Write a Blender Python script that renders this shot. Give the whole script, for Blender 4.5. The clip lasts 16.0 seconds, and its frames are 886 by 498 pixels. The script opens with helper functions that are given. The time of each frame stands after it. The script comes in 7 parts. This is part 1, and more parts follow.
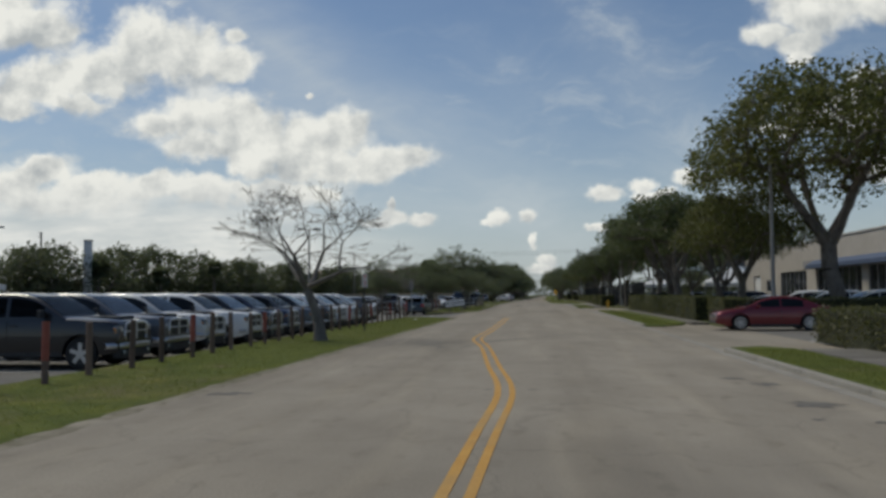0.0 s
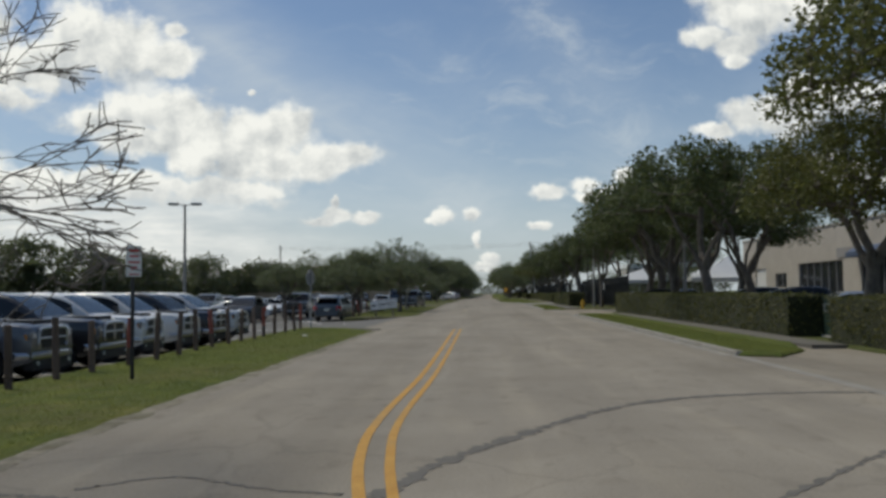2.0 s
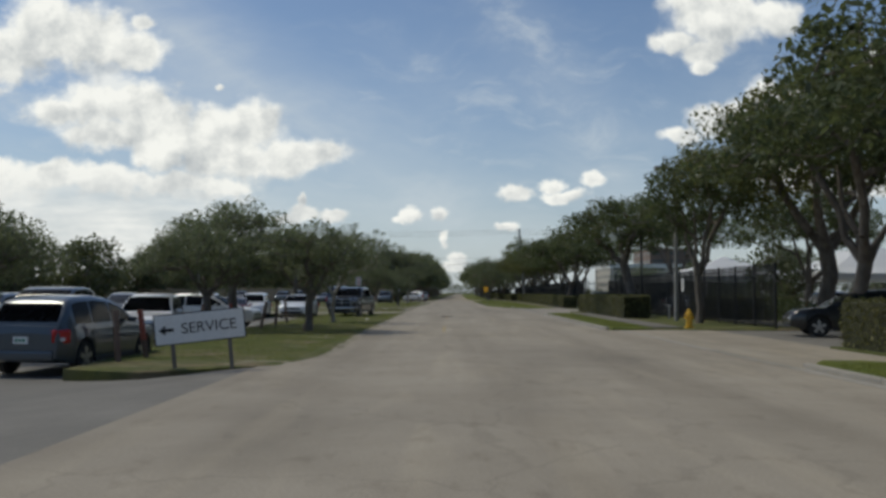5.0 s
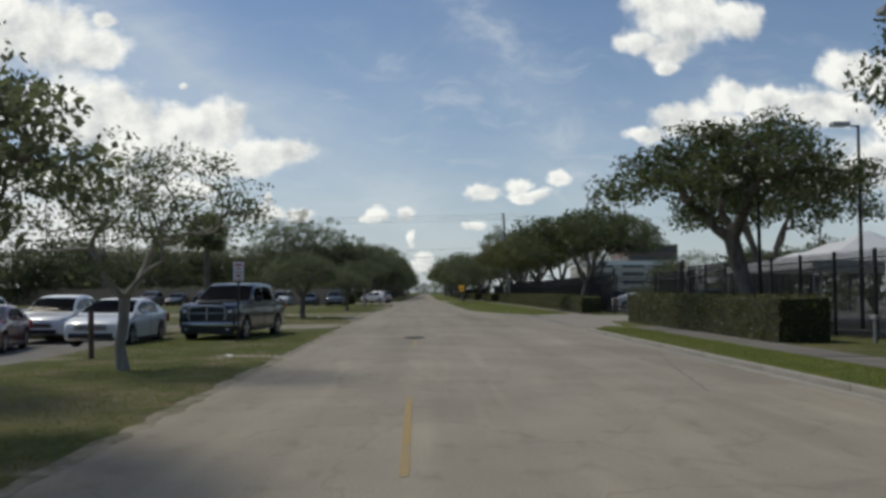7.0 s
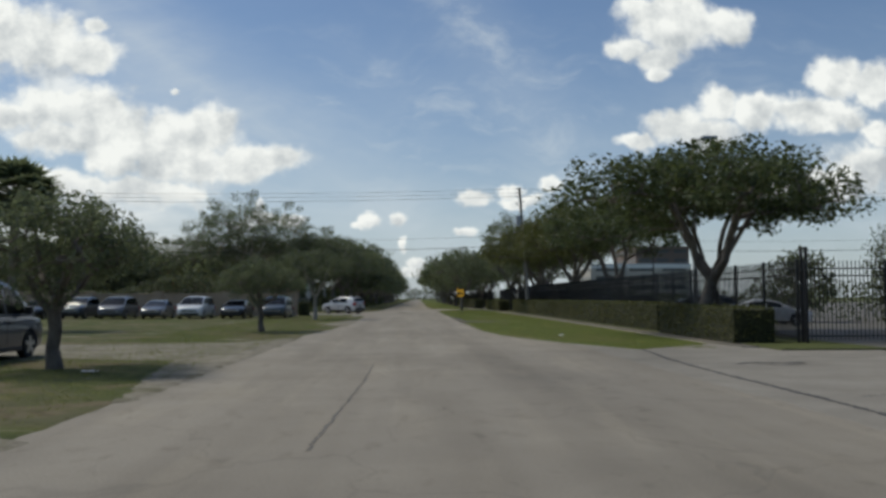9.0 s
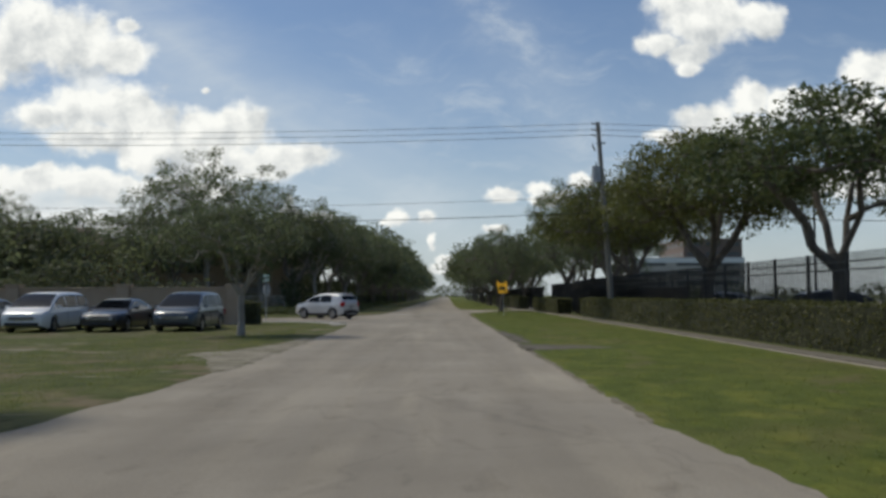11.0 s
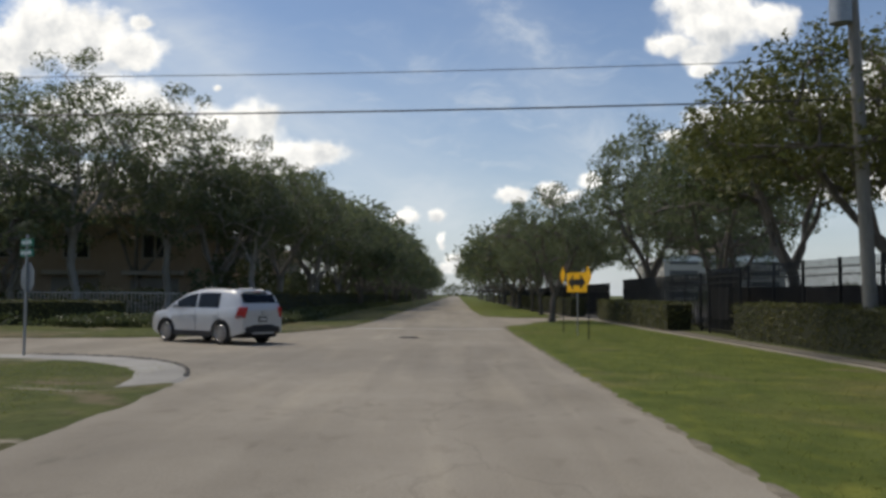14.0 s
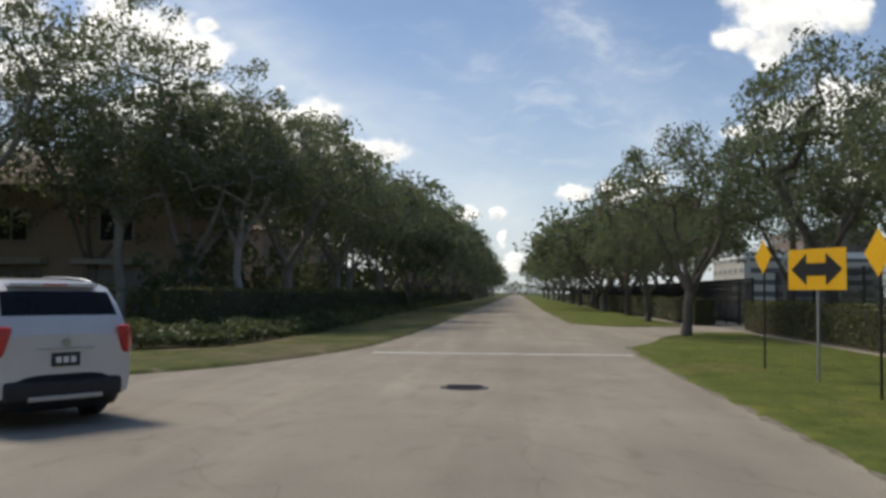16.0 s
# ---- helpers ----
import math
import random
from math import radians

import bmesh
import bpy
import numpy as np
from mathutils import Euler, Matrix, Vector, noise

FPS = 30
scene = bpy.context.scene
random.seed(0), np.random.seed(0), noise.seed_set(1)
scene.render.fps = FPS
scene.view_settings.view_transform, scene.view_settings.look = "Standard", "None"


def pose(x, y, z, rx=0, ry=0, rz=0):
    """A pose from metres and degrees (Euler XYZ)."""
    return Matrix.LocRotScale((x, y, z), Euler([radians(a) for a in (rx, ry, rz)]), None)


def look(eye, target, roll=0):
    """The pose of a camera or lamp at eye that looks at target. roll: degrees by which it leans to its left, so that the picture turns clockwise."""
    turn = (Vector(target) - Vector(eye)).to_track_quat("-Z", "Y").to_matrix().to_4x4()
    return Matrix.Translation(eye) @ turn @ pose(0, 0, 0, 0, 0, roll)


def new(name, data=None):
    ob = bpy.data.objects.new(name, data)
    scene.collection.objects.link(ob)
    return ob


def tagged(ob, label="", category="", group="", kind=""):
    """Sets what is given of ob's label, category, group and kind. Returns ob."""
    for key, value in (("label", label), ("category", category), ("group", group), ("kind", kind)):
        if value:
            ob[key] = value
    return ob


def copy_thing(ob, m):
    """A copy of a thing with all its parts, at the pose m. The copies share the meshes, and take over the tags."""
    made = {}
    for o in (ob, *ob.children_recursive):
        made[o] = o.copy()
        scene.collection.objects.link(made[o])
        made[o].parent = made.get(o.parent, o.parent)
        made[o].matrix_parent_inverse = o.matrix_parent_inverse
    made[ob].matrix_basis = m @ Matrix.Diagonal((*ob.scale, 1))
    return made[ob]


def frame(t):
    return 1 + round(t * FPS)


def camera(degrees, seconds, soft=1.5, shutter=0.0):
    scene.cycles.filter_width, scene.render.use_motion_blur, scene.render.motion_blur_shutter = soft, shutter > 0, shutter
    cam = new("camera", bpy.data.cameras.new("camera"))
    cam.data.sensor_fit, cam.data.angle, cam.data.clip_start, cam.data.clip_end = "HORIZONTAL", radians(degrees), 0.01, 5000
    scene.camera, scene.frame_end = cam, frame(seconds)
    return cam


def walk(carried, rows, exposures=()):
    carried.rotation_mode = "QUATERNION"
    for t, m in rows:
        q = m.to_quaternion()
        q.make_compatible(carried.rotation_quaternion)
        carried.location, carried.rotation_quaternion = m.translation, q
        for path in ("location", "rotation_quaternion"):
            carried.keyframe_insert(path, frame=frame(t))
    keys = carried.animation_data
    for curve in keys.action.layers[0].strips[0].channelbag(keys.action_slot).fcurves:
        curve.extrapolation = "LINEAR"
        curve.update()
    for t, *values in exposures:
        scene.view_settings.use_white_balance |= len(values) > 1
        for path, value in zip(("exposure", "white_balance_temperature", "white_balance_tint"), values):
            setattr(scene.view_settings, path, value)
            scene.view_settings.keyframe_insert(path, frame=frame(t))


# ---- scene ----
from mathutils import geometry

cam = camera(53.77, 16.0, soft=3.2)
PATH = [
    (0, pose(1.641, -12.672, 1.568, 93.027, 0.386, 6.275)),
    (0.5, pose(1.418, -7.852, 1.568, 93.136, 0.797, 4.195)),
    (1, pose(1.133, -2.548, 1.568, 92.807, 0.996, 3.439)),
    (1.5, pose(0.797, 3.144, 1.568, 92.931, 1.121, 2.872)),
    (2, pose(0.574, 9.040, 1.568, 92.880, 0.613, 2.616)),
    (2.5, pose(0.244, 15.265, 1.568, 92.847, 0.347, 2.351)),
    (3, pose(-0.097, 21.942, 1.568, 92.807, -0.105, 2.202)),
    (3.5, pose(-0.373, 28.826, 1.568, 92.861, -0.180, 2.191)),
    (4, pose(-0.565, 35.944, 1.568, 92.906, -0.184, 1.712)),
    (6.5, pose(-1.126, 67.992, 1.568, 92.734, -0.092, -1.301)),
    (7, pose(-1.000, 75.940, 1.568, 92.814, 0.111, -1.735)),
    (7.5, pose(-0.752, 84.163, 1.568, 92.928, 0.228, -1.944)),
    (8, pose(-0.473, 92.463, 1.568, 93.032, 0.175, -2.060)),
    (8.5, pose(-0.240, 100.841, 1.568, 93.079, 0.297, -2.123)),
    (9, pose(-0.015, 109.236, 1.568, 93.195, 0.168, -2.260)),
    (11.5, pose(0.907, 145.548, 1.568, 92.986, 0.324, 0.023)),
    (12, pose(0.936, 151.140, 1.568, 93.011, 0.468, 0.155)),
    (12.5, pose(0.872, 156.541, 1.568, 92.893, 0.374, 0.153)),
    (13, pose(0.821, 161.573, 1.568, 92.760, 0.342, 0.164)),
    (13.5, pose(0.774, 166.268, 1.568, 92.791, 0.078, 0.245)),
    (14, pose(0.683, 170.557, 1.568, 92.950, -0.433, 0.228)),
    (14.5, pose(0.592, 174.559, 1.568, 93.311, -0.666, 0.210)),
    (15, pose(0.541, 178.690, 1.568, 93.360, -0.389, 0.139)),
    (15.5, pose(0.411, 183.031, 1.568, 93.304, 0.297, 0.231)),
    (16, pose(0.053, 187.535, 1.568, 92.791, -0.655, 4.204)),
]
walk(cam, PATH, [(0, -0.2, 6650, 5), (1, -0.05, 6650, 5), (4, -0.04, 6600, 5), (7, 0.0, 6600, 6), (9, -0.02, 6450, 5), (12, 0.12, 6650, 7), (14.5, 0.28, 6750, 9), (16, 0.42, 6800, 9)])

# ---- world, sun, exposure ----
SUN_AZ, SUN_EL = radians(-62), radians(58)     # azimuth from +y towards +x
scene.view_settings.exposure = 0.0
sun_data = bpy.data.lights.new("sun", "SUN")
sun_data.energy, sun_data.angle, sun_data.color = 2.0, radians(18.0), (1.0, 0.92, 0.79)
sun_way = Vector((math.sin(SUN_AZ) * math.cos(SUN_EL), math.cos(SUN_AZ) * math.cos(SUN_EL), math.sin(SUN_EL)))
sun_ob = new("sun", sun_data)
sun_ob.matrix_world = look(sun_way * 200, (0, 0, 0))

world = bpy.data.worlds.new("world")
scene.world = world
world.use_nodes = True


def build_world():
    nt = world.node_tree
    nt.nodes.clear()
    N, L = nt.nodes.new, nt.links.new

    def m(op, a, b=None, c=None, clamp=False):
        n = N("ShaderNodeMath")
        n.operation, n.use_clamp = op, clamp
        for i, v in enumerate((a, b, c)):
            if v is None:
                continue
            if isinstance(v, (int, float)):
                n.inputs[i].default_value = v
            else:
                L(v, n.inputs[i])
        return n.outputs[0]

    out, bg = N("ShaderNodeOutputWorld"), N("ShaderNodeBackground")
    sky = N("ShaderNodeTexSky")
    sky.sky_type, sky.sun_disc = "NISHITA", False
    sky.sun_elevation, sky.sun_rotation = SUN_EL, SUN_AZ
    sky.air_density, sky.dust_density, sky.ozone_density = 1.0, 1.1, 1.4
    co = N("ShaderNodeTexCoord")
    sep = N("ShaderNodeSeparateXYZ")
    L(co.outputs["Generated"], sep.inputs[0])
    X, Y, Z = sep.outputs
    yy = m("MAXIMUM", Y, 0.05)
    u, v = m("DIVIDE", X, yy), m("DIVIDE", Z, yy)
    uv = N("ShaderNodeCombineXYZ")
    L(u, uv.inputs[0]), L(v, uv.inputs[1])

    def fbm(scale, detail, rough, offset=(0, 0, 0), stretch=(1, 1, 1)):
        mp = N("ShaderNodeMapping")
        mp.inputs["Location"].default_value, mp.inputs["Scale"].default_value = offset, stretch
        L(uv.outputs[0], mp.inputs[0])
        n = N("ShaderNodeTexNoise")
        n.inputs["Scale"].default_value, n.inputs["Detail"].default_value, n.inputs["Roughness"].default_value = scale, detail, rough
        L(mp.outputs[0], n.inputs["Vector"])
        return n.outputs["Fac"]

    # cumulus: each cloud is a heap of rounded puffs (u, v, half width, half height), its outline broken by warping
    def warp(scale, amount, detail, rough=0.55):
        n = N("ShaderNodeTexNoise")
        n.inputs["Scale"].default_value, n.inputs["Detail"].default_value, n.inputs["Roughness"].default_value = scale, detail, rough
        L(uv.outputs[0], n.inputs["Vector"])
        k = N("ShaderNodeVectorMath"); k.operation = "MULTIPLY_ADD"
        L(n.outputs["Color"], k.inputs[0])
        k.inputs[1].default_value, k.inputs[2].default_value = (amount, amount, 0), (-amount / 2, -amount / 2, 0)
        return k.outputs[0]

    def vadd(p, q):
        k = N("ShaderNodeVectorMath"); k.operation = "ADD"
        L(p, k.inputs[0]); L(q, k.inputs[1])
        return k.outputs[0]

    def smooth(x, lo, hi):
        r = N("ShaderNodeMapRange"); r.interpolation_type = "SMOOTHSTEP"
        r.inputs["From Min"].default_value, r.inputs["From Max"].default_value = lo, hi
        L(x, r.inputs["Value"])
        return r.outputs["Result"]

    broad = vadd(uv.outputs[0], vadd(warp(15, 0.034, 3), warp(50, 0.022, 5)))
    small = vadd(uv.outputs[0], vadd(warp(60, 0.012, 3), warp(160, 0.006, 4)))
    heaps = {
        "high": [(-0.619, 0.336, 0.055, 0.027), (-0.653, 0.355, 0.039, 0.026), (-0.578, 0.324, 0.023, 0.012)],
        "crest": [(-0.466, 0.305, 0.049, 0.034), (-0.419, 0.290, 0.045, 0.029), (-0.370, 0.282, 0.031, 0.017), (-0.523, 0.276, 0.055, 0.027), (-0.606, 0.261, 0.055, 0.025), (-0.562, 0.236, 0.039, 0.010), (-0.643, 0.238, 0.032, 0.014), (-0.359, 0.312, 0.014, 0.009)],
        "tower": [(-0.390, 0.220, 0.052, 0.022), (-0.447, 0.208, 0.039, 0.014), (-0.341, 0.202, 0.045, 0.027), (-0.404, 0.183, 0.039, 0.017), (-0.232, 0.192, 0.031, 0.023), (-0.269, 0.186, 0.032, 0.026), (-0.279, 0.160, 0.032, 0.025), (-0.239, 0.152, 0.031, 0.022), (-0.191, 0.157, 0.029, 0.019), (-0.155, 0.163, 0.031, 0.013), (-0.334, 0.161, 0.029, 0.016), (-0.314, 0.177, 0.032, 0.023)],
        "bank": [(-0.601, 0.153, 0.036, 0.016), (-0.641, 0.137, 0.039, 0.019), (-0.532, 0.138, 0.045, 0.014), (-0.460, 0.130, 0.052, 0.014), (-0.390, 0.128, 0.052, 0.014), (-0.320, 0.127, 0.039, 0.012), (-0.567, 0.118, 0.084, 0.013), (-0.272, 0.119, 0.039, 0.010)],
        "scrap": [(-0.267, 0.235, 0.006, 0.005), (-0.170, 0.106, 0.006, 0.009), (-0.165, 0.091, 0.019, 0.009), (-0.135, 0.088, 0.018, 0.008), (-0.188, 0.084, 0.019, 0.005)],
        "low": [(-0.046, 0.088, 0.014, 0.009), (-0.056, 0.082, 0.010, 0.005), (-0.012, 0.090, 0.010, 0.009), (-0.007, 0.061, 0.005, 0.009), (0.009, 0.038, 0.012, 0.009), (0.002, 0.029, 0.017, 0.006), (0.077, 0.113, 0.022, 0.010), (0.117, 0.121, 0.017, 0.010), (0.133, 0.112, 0.029, 0.008), (0.166, 0.131, 0.013, 0.011), (0.065, 0.076, 0.014, 0.005)],
        "right": [(0.318, 0.316, 0.061, 0.032), (0.302, 0.336, 0.058, 0.023), (0.376, 0.320, 0.032, 0.026), (0.291, 0.279, 0.031, 0.017), (0.291, 0.260, 0.014, 0.009), (0.261, 0.292, 0.025, 0.016)],
        "ridge": [(0.266, 0.182, 0.026, 0.010), (0.313, 0.202, 0.039, 0.019), (0.360, 0.222, 0.023, 0.022), (0.346, 0.189, 0.045, 0.018), (0.407, 0.216, 0.032, 0.022), (0.461, 0.216, 0.045, 0.022), (0.509, 0.253, 0.036, 0.030), (0.550, 0.247, 0.029, 0.032), (0.501, 0.213, 0.045, 0.019)],
        "last": [(0.398, 0.136, 0.039, 0.019), (0.458, 0.126, 0.058, 0.017), (0.533, 0.153, 0.039, 0.032), (0.499, 0.129, 0.052, 0.019), (0.555, 0.189, 0.026, 0.016), (0.594, 0.153, 0.045, 0.039), (0.610, 0.227, 0.039, 0.039)],
    }
    field, lift, weight = None, None, None
    for puffs in heaps.values():
        for cu, cv, a, b in puffs:
            if cu < -0.12 and a > 0.0225:
                a, b = a * 1.28, b * 1.3
            k = N("ShaderNodeVectorMath"); k.operation = "MULTIPLY_ADD"
            L(broad if a > 0.0225 else small, k.inputs[0])
            k.inputs[1].default_value, k.inputs[2].default_value = (1 / a, 1 / b, 0), (-cu / a, -cv / b, 0)
            le = N("ShaderNodeVectorMath"); le.operation = "LENGTH"
            L(k.outputs[0], le.inputs[0])
            tilt = N("ShaderNodeVectorMath"); tilt.operation = "DOT_PRODUCT"
            L(k.outputs[0], tilt.inputs[0]); tilt.inputs[1].default_value = (-0.42, 0.85, 0)
            near = m("SUBTRACT", 1.4, le.outputs["Value"], None, True)
            near = m("MULTIPLY", near, near)
            lift = m("MULTIPLY", tilt.outputs["Value"], near) if lift is None else m("MULTIPLY_ADD", tilt.outputs["Value"], near, lift)
            weight = m("ADD", near, 0.02) if weight is None else m("ADD", weight, near)
            field = le.outputs["Value"] if field is None else m("SMOOTH_MIN", field, le.outputs["Value"], 0.18)
    lift = m("DIVIDE", lift, weight)
    n1 = fbm(24, 9, 0.58)
    edge = m("SUBTRACT", m("MULTIPLY_ADD", m("SUBTRACT", n1, 0.5), 1.3, 1.14), field)
    front = m("MULTIPLY", m("SUBTRACT", Y, 0.1), 8, None, True)
    dens = m("MULTIPLY", smooth(edge, -0.10, 0.50), front)
    # a torn fringe of thin vapour round the heaps of the sunny side
    fringe = m("MULTIPLY", smooth(m("SUBTRACT", m("MULTIPLY_ADD", m("SUBTRACT", fbm(9, 8, 0.62, (2, 1, 0), (1, 1.9, 1)), 0.5), 3.4, 1.35), field), 0.0, 0.9), smooth(u, 0.02, -0.22))
    dens = m("MAXIMUM", dens, m("MULTIPLY", m("MULTIPLY", fringe, 0.8), front))
    # thin high cirrus: a veil in drawn-out wisps, thickest along two lanes
    bow = vadd(uv.outputs[0], warp(3.2, 0.16, 4))

    def wisps(scale, detail, rough, turn, stretch, lo, hi):
        mp = N("ShaderNodeMapping")
        mp.inputs["Rotation"].default_value, mp.inputs["Scale"].default_value = (0, 0, radians(turn)), stretch
        L(bow, mp.inputs[0])
        n = N("ShaderNodeTexNoise")
        n.inputs["Scale"].default_value, n.inputs["Detail"].default_value, n.inputs["Roughness"].default_value = scale, detail, rough
        L(mp.outputs[0], n.inputs["Vector"])
        return smooth(n.outputs["Fac"], lo, hi)

    def lane(offset, slope, width):
        """Nearness to the line u = offset + slope * v."""
        return m("POWER", m("SUBTRACT", 1, m("DIVIDE", m("ABSOLUTE", m("SUBTRACT", u, m("MULTIPLY_ADD", v, slope, offset))), width), None, True), 1.4)

    soft = wisps(4.2, 8, 0.6, 24, (1, 2.6, 1), 0.36, 0.72)
    fine = wisps(9, 9, 0.66, 8, (1, 3.4, 1), 0.46, 0.78)
    flecks = wisps(13, 9, 0.68, -38, (1, 2.0, 1), 0.44, 0.74)
    ci = m("MULTIPLY", lane(0.12, -1.45, 0.16), m("MULTIPLY_ADD", soft, 0.46, 0.30))
    ci = m("MAXIMUM", ci, m("MULTIPLY", lane(0.275, -0.62, 0.085), m("MULTIPLY_ADD", flecks, 0.50, 0.12)))
    ci = m("MAXIMUM", ci, m("MULTIPLY", m("MULTIPLY", fine, 0.48), m("MULTIPLY", smooth(v, 0.36, 0.2), smooth(v, 0.02, 0.12))))
    ci = m("ADD", ci, m("MULTIPLY", m("MULTIPLY", soft, 0.22), smooth(v, 0.42, 0.1)), None, True)
    haze = m("POWER", m("SUBTRACT", 1, m("MULTIPLY", m("ABSOLUTE", Z), 2.6), None, True), 2.0)
    # relief: brighter towards the sun (up and left), pale grey in the thick of it and under it
    nb = fbm(13, 7, 0.58, (-0.012, 0.018, 0))
    relief = m("MULTIPLY_ADD", m("SUBTRACT", fbm(13, 7, 0.58), nb), 3.2, 0.66)
    relief = m("MULTIPLY_ADD", lift, 0.34, relief, True)
    grey = smooth(fbm(8, 5, 0.55, (3, 5, 0), (1, 1.9, 1)), 0.42, 0.74)
    thick = m("MULTIPLY", m("SUBTRACT", edge, 0.25), 1.3, None, True)
    lit = m("SUBTRACT", relief, m("MULTIPLY", m("MULTIPLY", grey, thick), 0.42), None, True)
    cc = N("ShaderNodeMix"); cc.data_type = "RGBA"
    cc.inputs["A"].default_value, cc.inputs["B"].default_value = (5.0, 5.25, 5.6, 1), (9.6, 9.5, 9.3, 1)
    L(m("MULTIPLY", lit, 1.12, None, True), cc.inputs["Factor"])

    def over(base, top, fac):
        x = N("ShaderNodeMix"); x.data_type = "RGBA"
        L(base, x.inputs["A"])
        if isinstance(top, tuple):
            x.inputs["B"].default_value = top
        else:
            L(top, x.inputs["B"])
        L(fac, x.inputs["Factor"])
        return x.outputs["Result"]

    deep = N("ShaderNodeMix"); deep.data_type, deep.blend_type = "RGBA", "MULTIPLY"
    deep.inputs["Factor"].default_value, deep.inputs["B"].default_value = 1.0, (0.72, 0.79, 0.90, 1)
    L(sky.outputs[0], deep.inputs["A"])
    col = over(deep.outputs["Result"], (6.0, 6.5, 7.1, 1), ci)
    col = over(col, (6.2, 6.8, 7.5, 1), m("MULTIPLY", haze, 0.55))
    # layered grey-white cloud low over the sunny side
    side = m("MULTIPLY", smooth(m("MULTIPLY_ADD", v, 0.9, u), -0.02, -0.30), smooth(v, 0.155, 0.085))
    sheets = m("MULTIPLY_ADD", fbm(7, 8, 0.62, (1, 2, 0), (1, 4.2, 1)), 2.4, -0.5, True)
    bank = m("MULTIPLY", m("MULTIPLY", side, front), m("MULTIPLY_ADD", sheets, 0.55, 0.42))
    bc = N("ShaderNodeMix"); bc.data_type = "RGBA"
    bc.inputs["A"].default_value, bc.inputs["B"].default_value = (5.6, 5.85, 6.2, 1), (8.8, 8.8, 8.8, 1)
    L(sheets, bc.inputs["Factor"])
    col = over(col, cc.outputs["Result"], dens)
    col = over(col, bc.outputs["Result"], bank)
    L(col, bg.inputs["Color"])
    bg.inputs["Strength"].default_value = 0.098
    L(bg.outputs[0], out.inputs[0])


build_world()

# ---- materials ----
MATS = {}


def mat(name, c1, c2=None, scale=6.0, rough=0.8, bump=0.0, metal=0.0, c3=None, fine=60.0, spec=0.5, coat=0.0, island=0.0, objrand=0.0, emit=0.0, translucent=0.0, detail=6.0, bump_scale=None, stretch=(1, 1, 1)):
    """Noise between c1 and c2 at `scale`, fine grain at `fine`, and c3 as stains at a large scale."""
    if name in MATS:
        return MATS[name]
    ma = bpy.data.materials.new(name)
    MATS[name] = ma
    ma.use_nodes = True
    nt = ma.node_tree
    N, L = nt.nodes.new, nt.links.new
    bs = nt.nodes["Principled BSDF"]
    bs.inputs["Roughness"].default_value, bs.inputs["Metallic"].default_value = rough, metal
    bs.inputs["Specular IOR Level"].default_value, bs.inputs["Coat Weight"].default_value = spec, coat
    bs.inputs["Coat Roughness"].default_value = 0.06
    c2 = c2 or tuple(min(1, c * 1.18 + 0.004) for c in c1)
    co = N("ShaderNodeTexCoord")
    mp = N("ShaderNodeMapping")
    mp.inputs["Scale"].default_value = stretch
    L(co.outputs["Object"], mp.inputs[0])

    def noise_at(s, d, w=0.0):
        n = N("ShaderNodeTexNoise")
        n.inputs["Scale"].default_value, n.inputs["Detail"].default_value, n.inputs["Roughness"].default_value = s, d, 0.6
        n.inputs["Distortion"].default_value = w
        L(mp.outputs[0], n.inputs["Vector"])
        return n.outputs["Fac"]

    def mix(a, b, fac, mode="MIX"):
        x = N("ShaderNodeMix")
        x.data_type, x.blend_type = "RGBA", mode
        for s, val in (("A", a), ("B", b)):
            if isinstance(val, tuple):
                x.inputs[s].default_value = (*val, 1)
            else:
                L(val, x.inputs[s])
        if isinstance(fac, float):
            x.inputs["Factor"].default_value = fac
        else:
            L(fac, x.inputs["Factor"])
        return x.outputs["Result"]

    def ramp(src, lo, hi):
        r = N("ShaderNodeMapRange")
        r.inputs["From Min"].default_value, r.inputs["From Max"].default_value = lo, hi
        L(src, r.inputs["Value"])
        return r.outputs["Result"]

    nz = noise_at(scale, detail)
    col = mix(c1, c2, ramp(nz, 0.3, 0.7))
    if fine:
        g = noise_at(fine, 2)
        gl = N("ShaderNodeMix"); gl.data_type = "RGBA"; gl.blend_type = "MULTIPLY"
        gl.inputs["Factor"].default_value = 1.0
        L(col, gl.inputs["A"])
        cr = N("ShaderNodeMapRange")
        cr.inputs["From Min"].default_value, cr.inputs["From Max"].default_value = 0.25, 0.75
        cr.inputs["To Min"].default_value, cr.inputs["To Max"].default_value = 0.82, 1.12
        L(g, cr.inputs["Value"])
        L(cr.outputs[0], gl.inputs["B"])
        col = gl.outputs["Result"]
    if c3:
        col = mix(col, c3, ramp(noise_at(scale * 0.13, 5, 0.6), 0.52, 0.75))
    if island or objrand:
        src = N("ShaderNodeNewGeometry").outputs["Random Per Island"] if island else N("ShaderNodeObjectInfo").outputs["Random"]
        r = N("ShaderNodeMapRange")
        k = island or objrand
        r.inputs["To Min"].default_value, r.inputs["To Max"].default_value = 1 - k, 1 + k
        L(src, r.inputs["Value"])
        x = N("ShaderNodeMix"); x.data_type, x.blend_type = "RGBA", "MULTIPLY"
        x.inputs["Factor"].default_value = 1.0
        L(col, x.inputs["A"]); L(r.outputs[0], x.inputs["B"])
        col = x.outputs["Result"]
    L(col, bs.inputs["Base Color"])
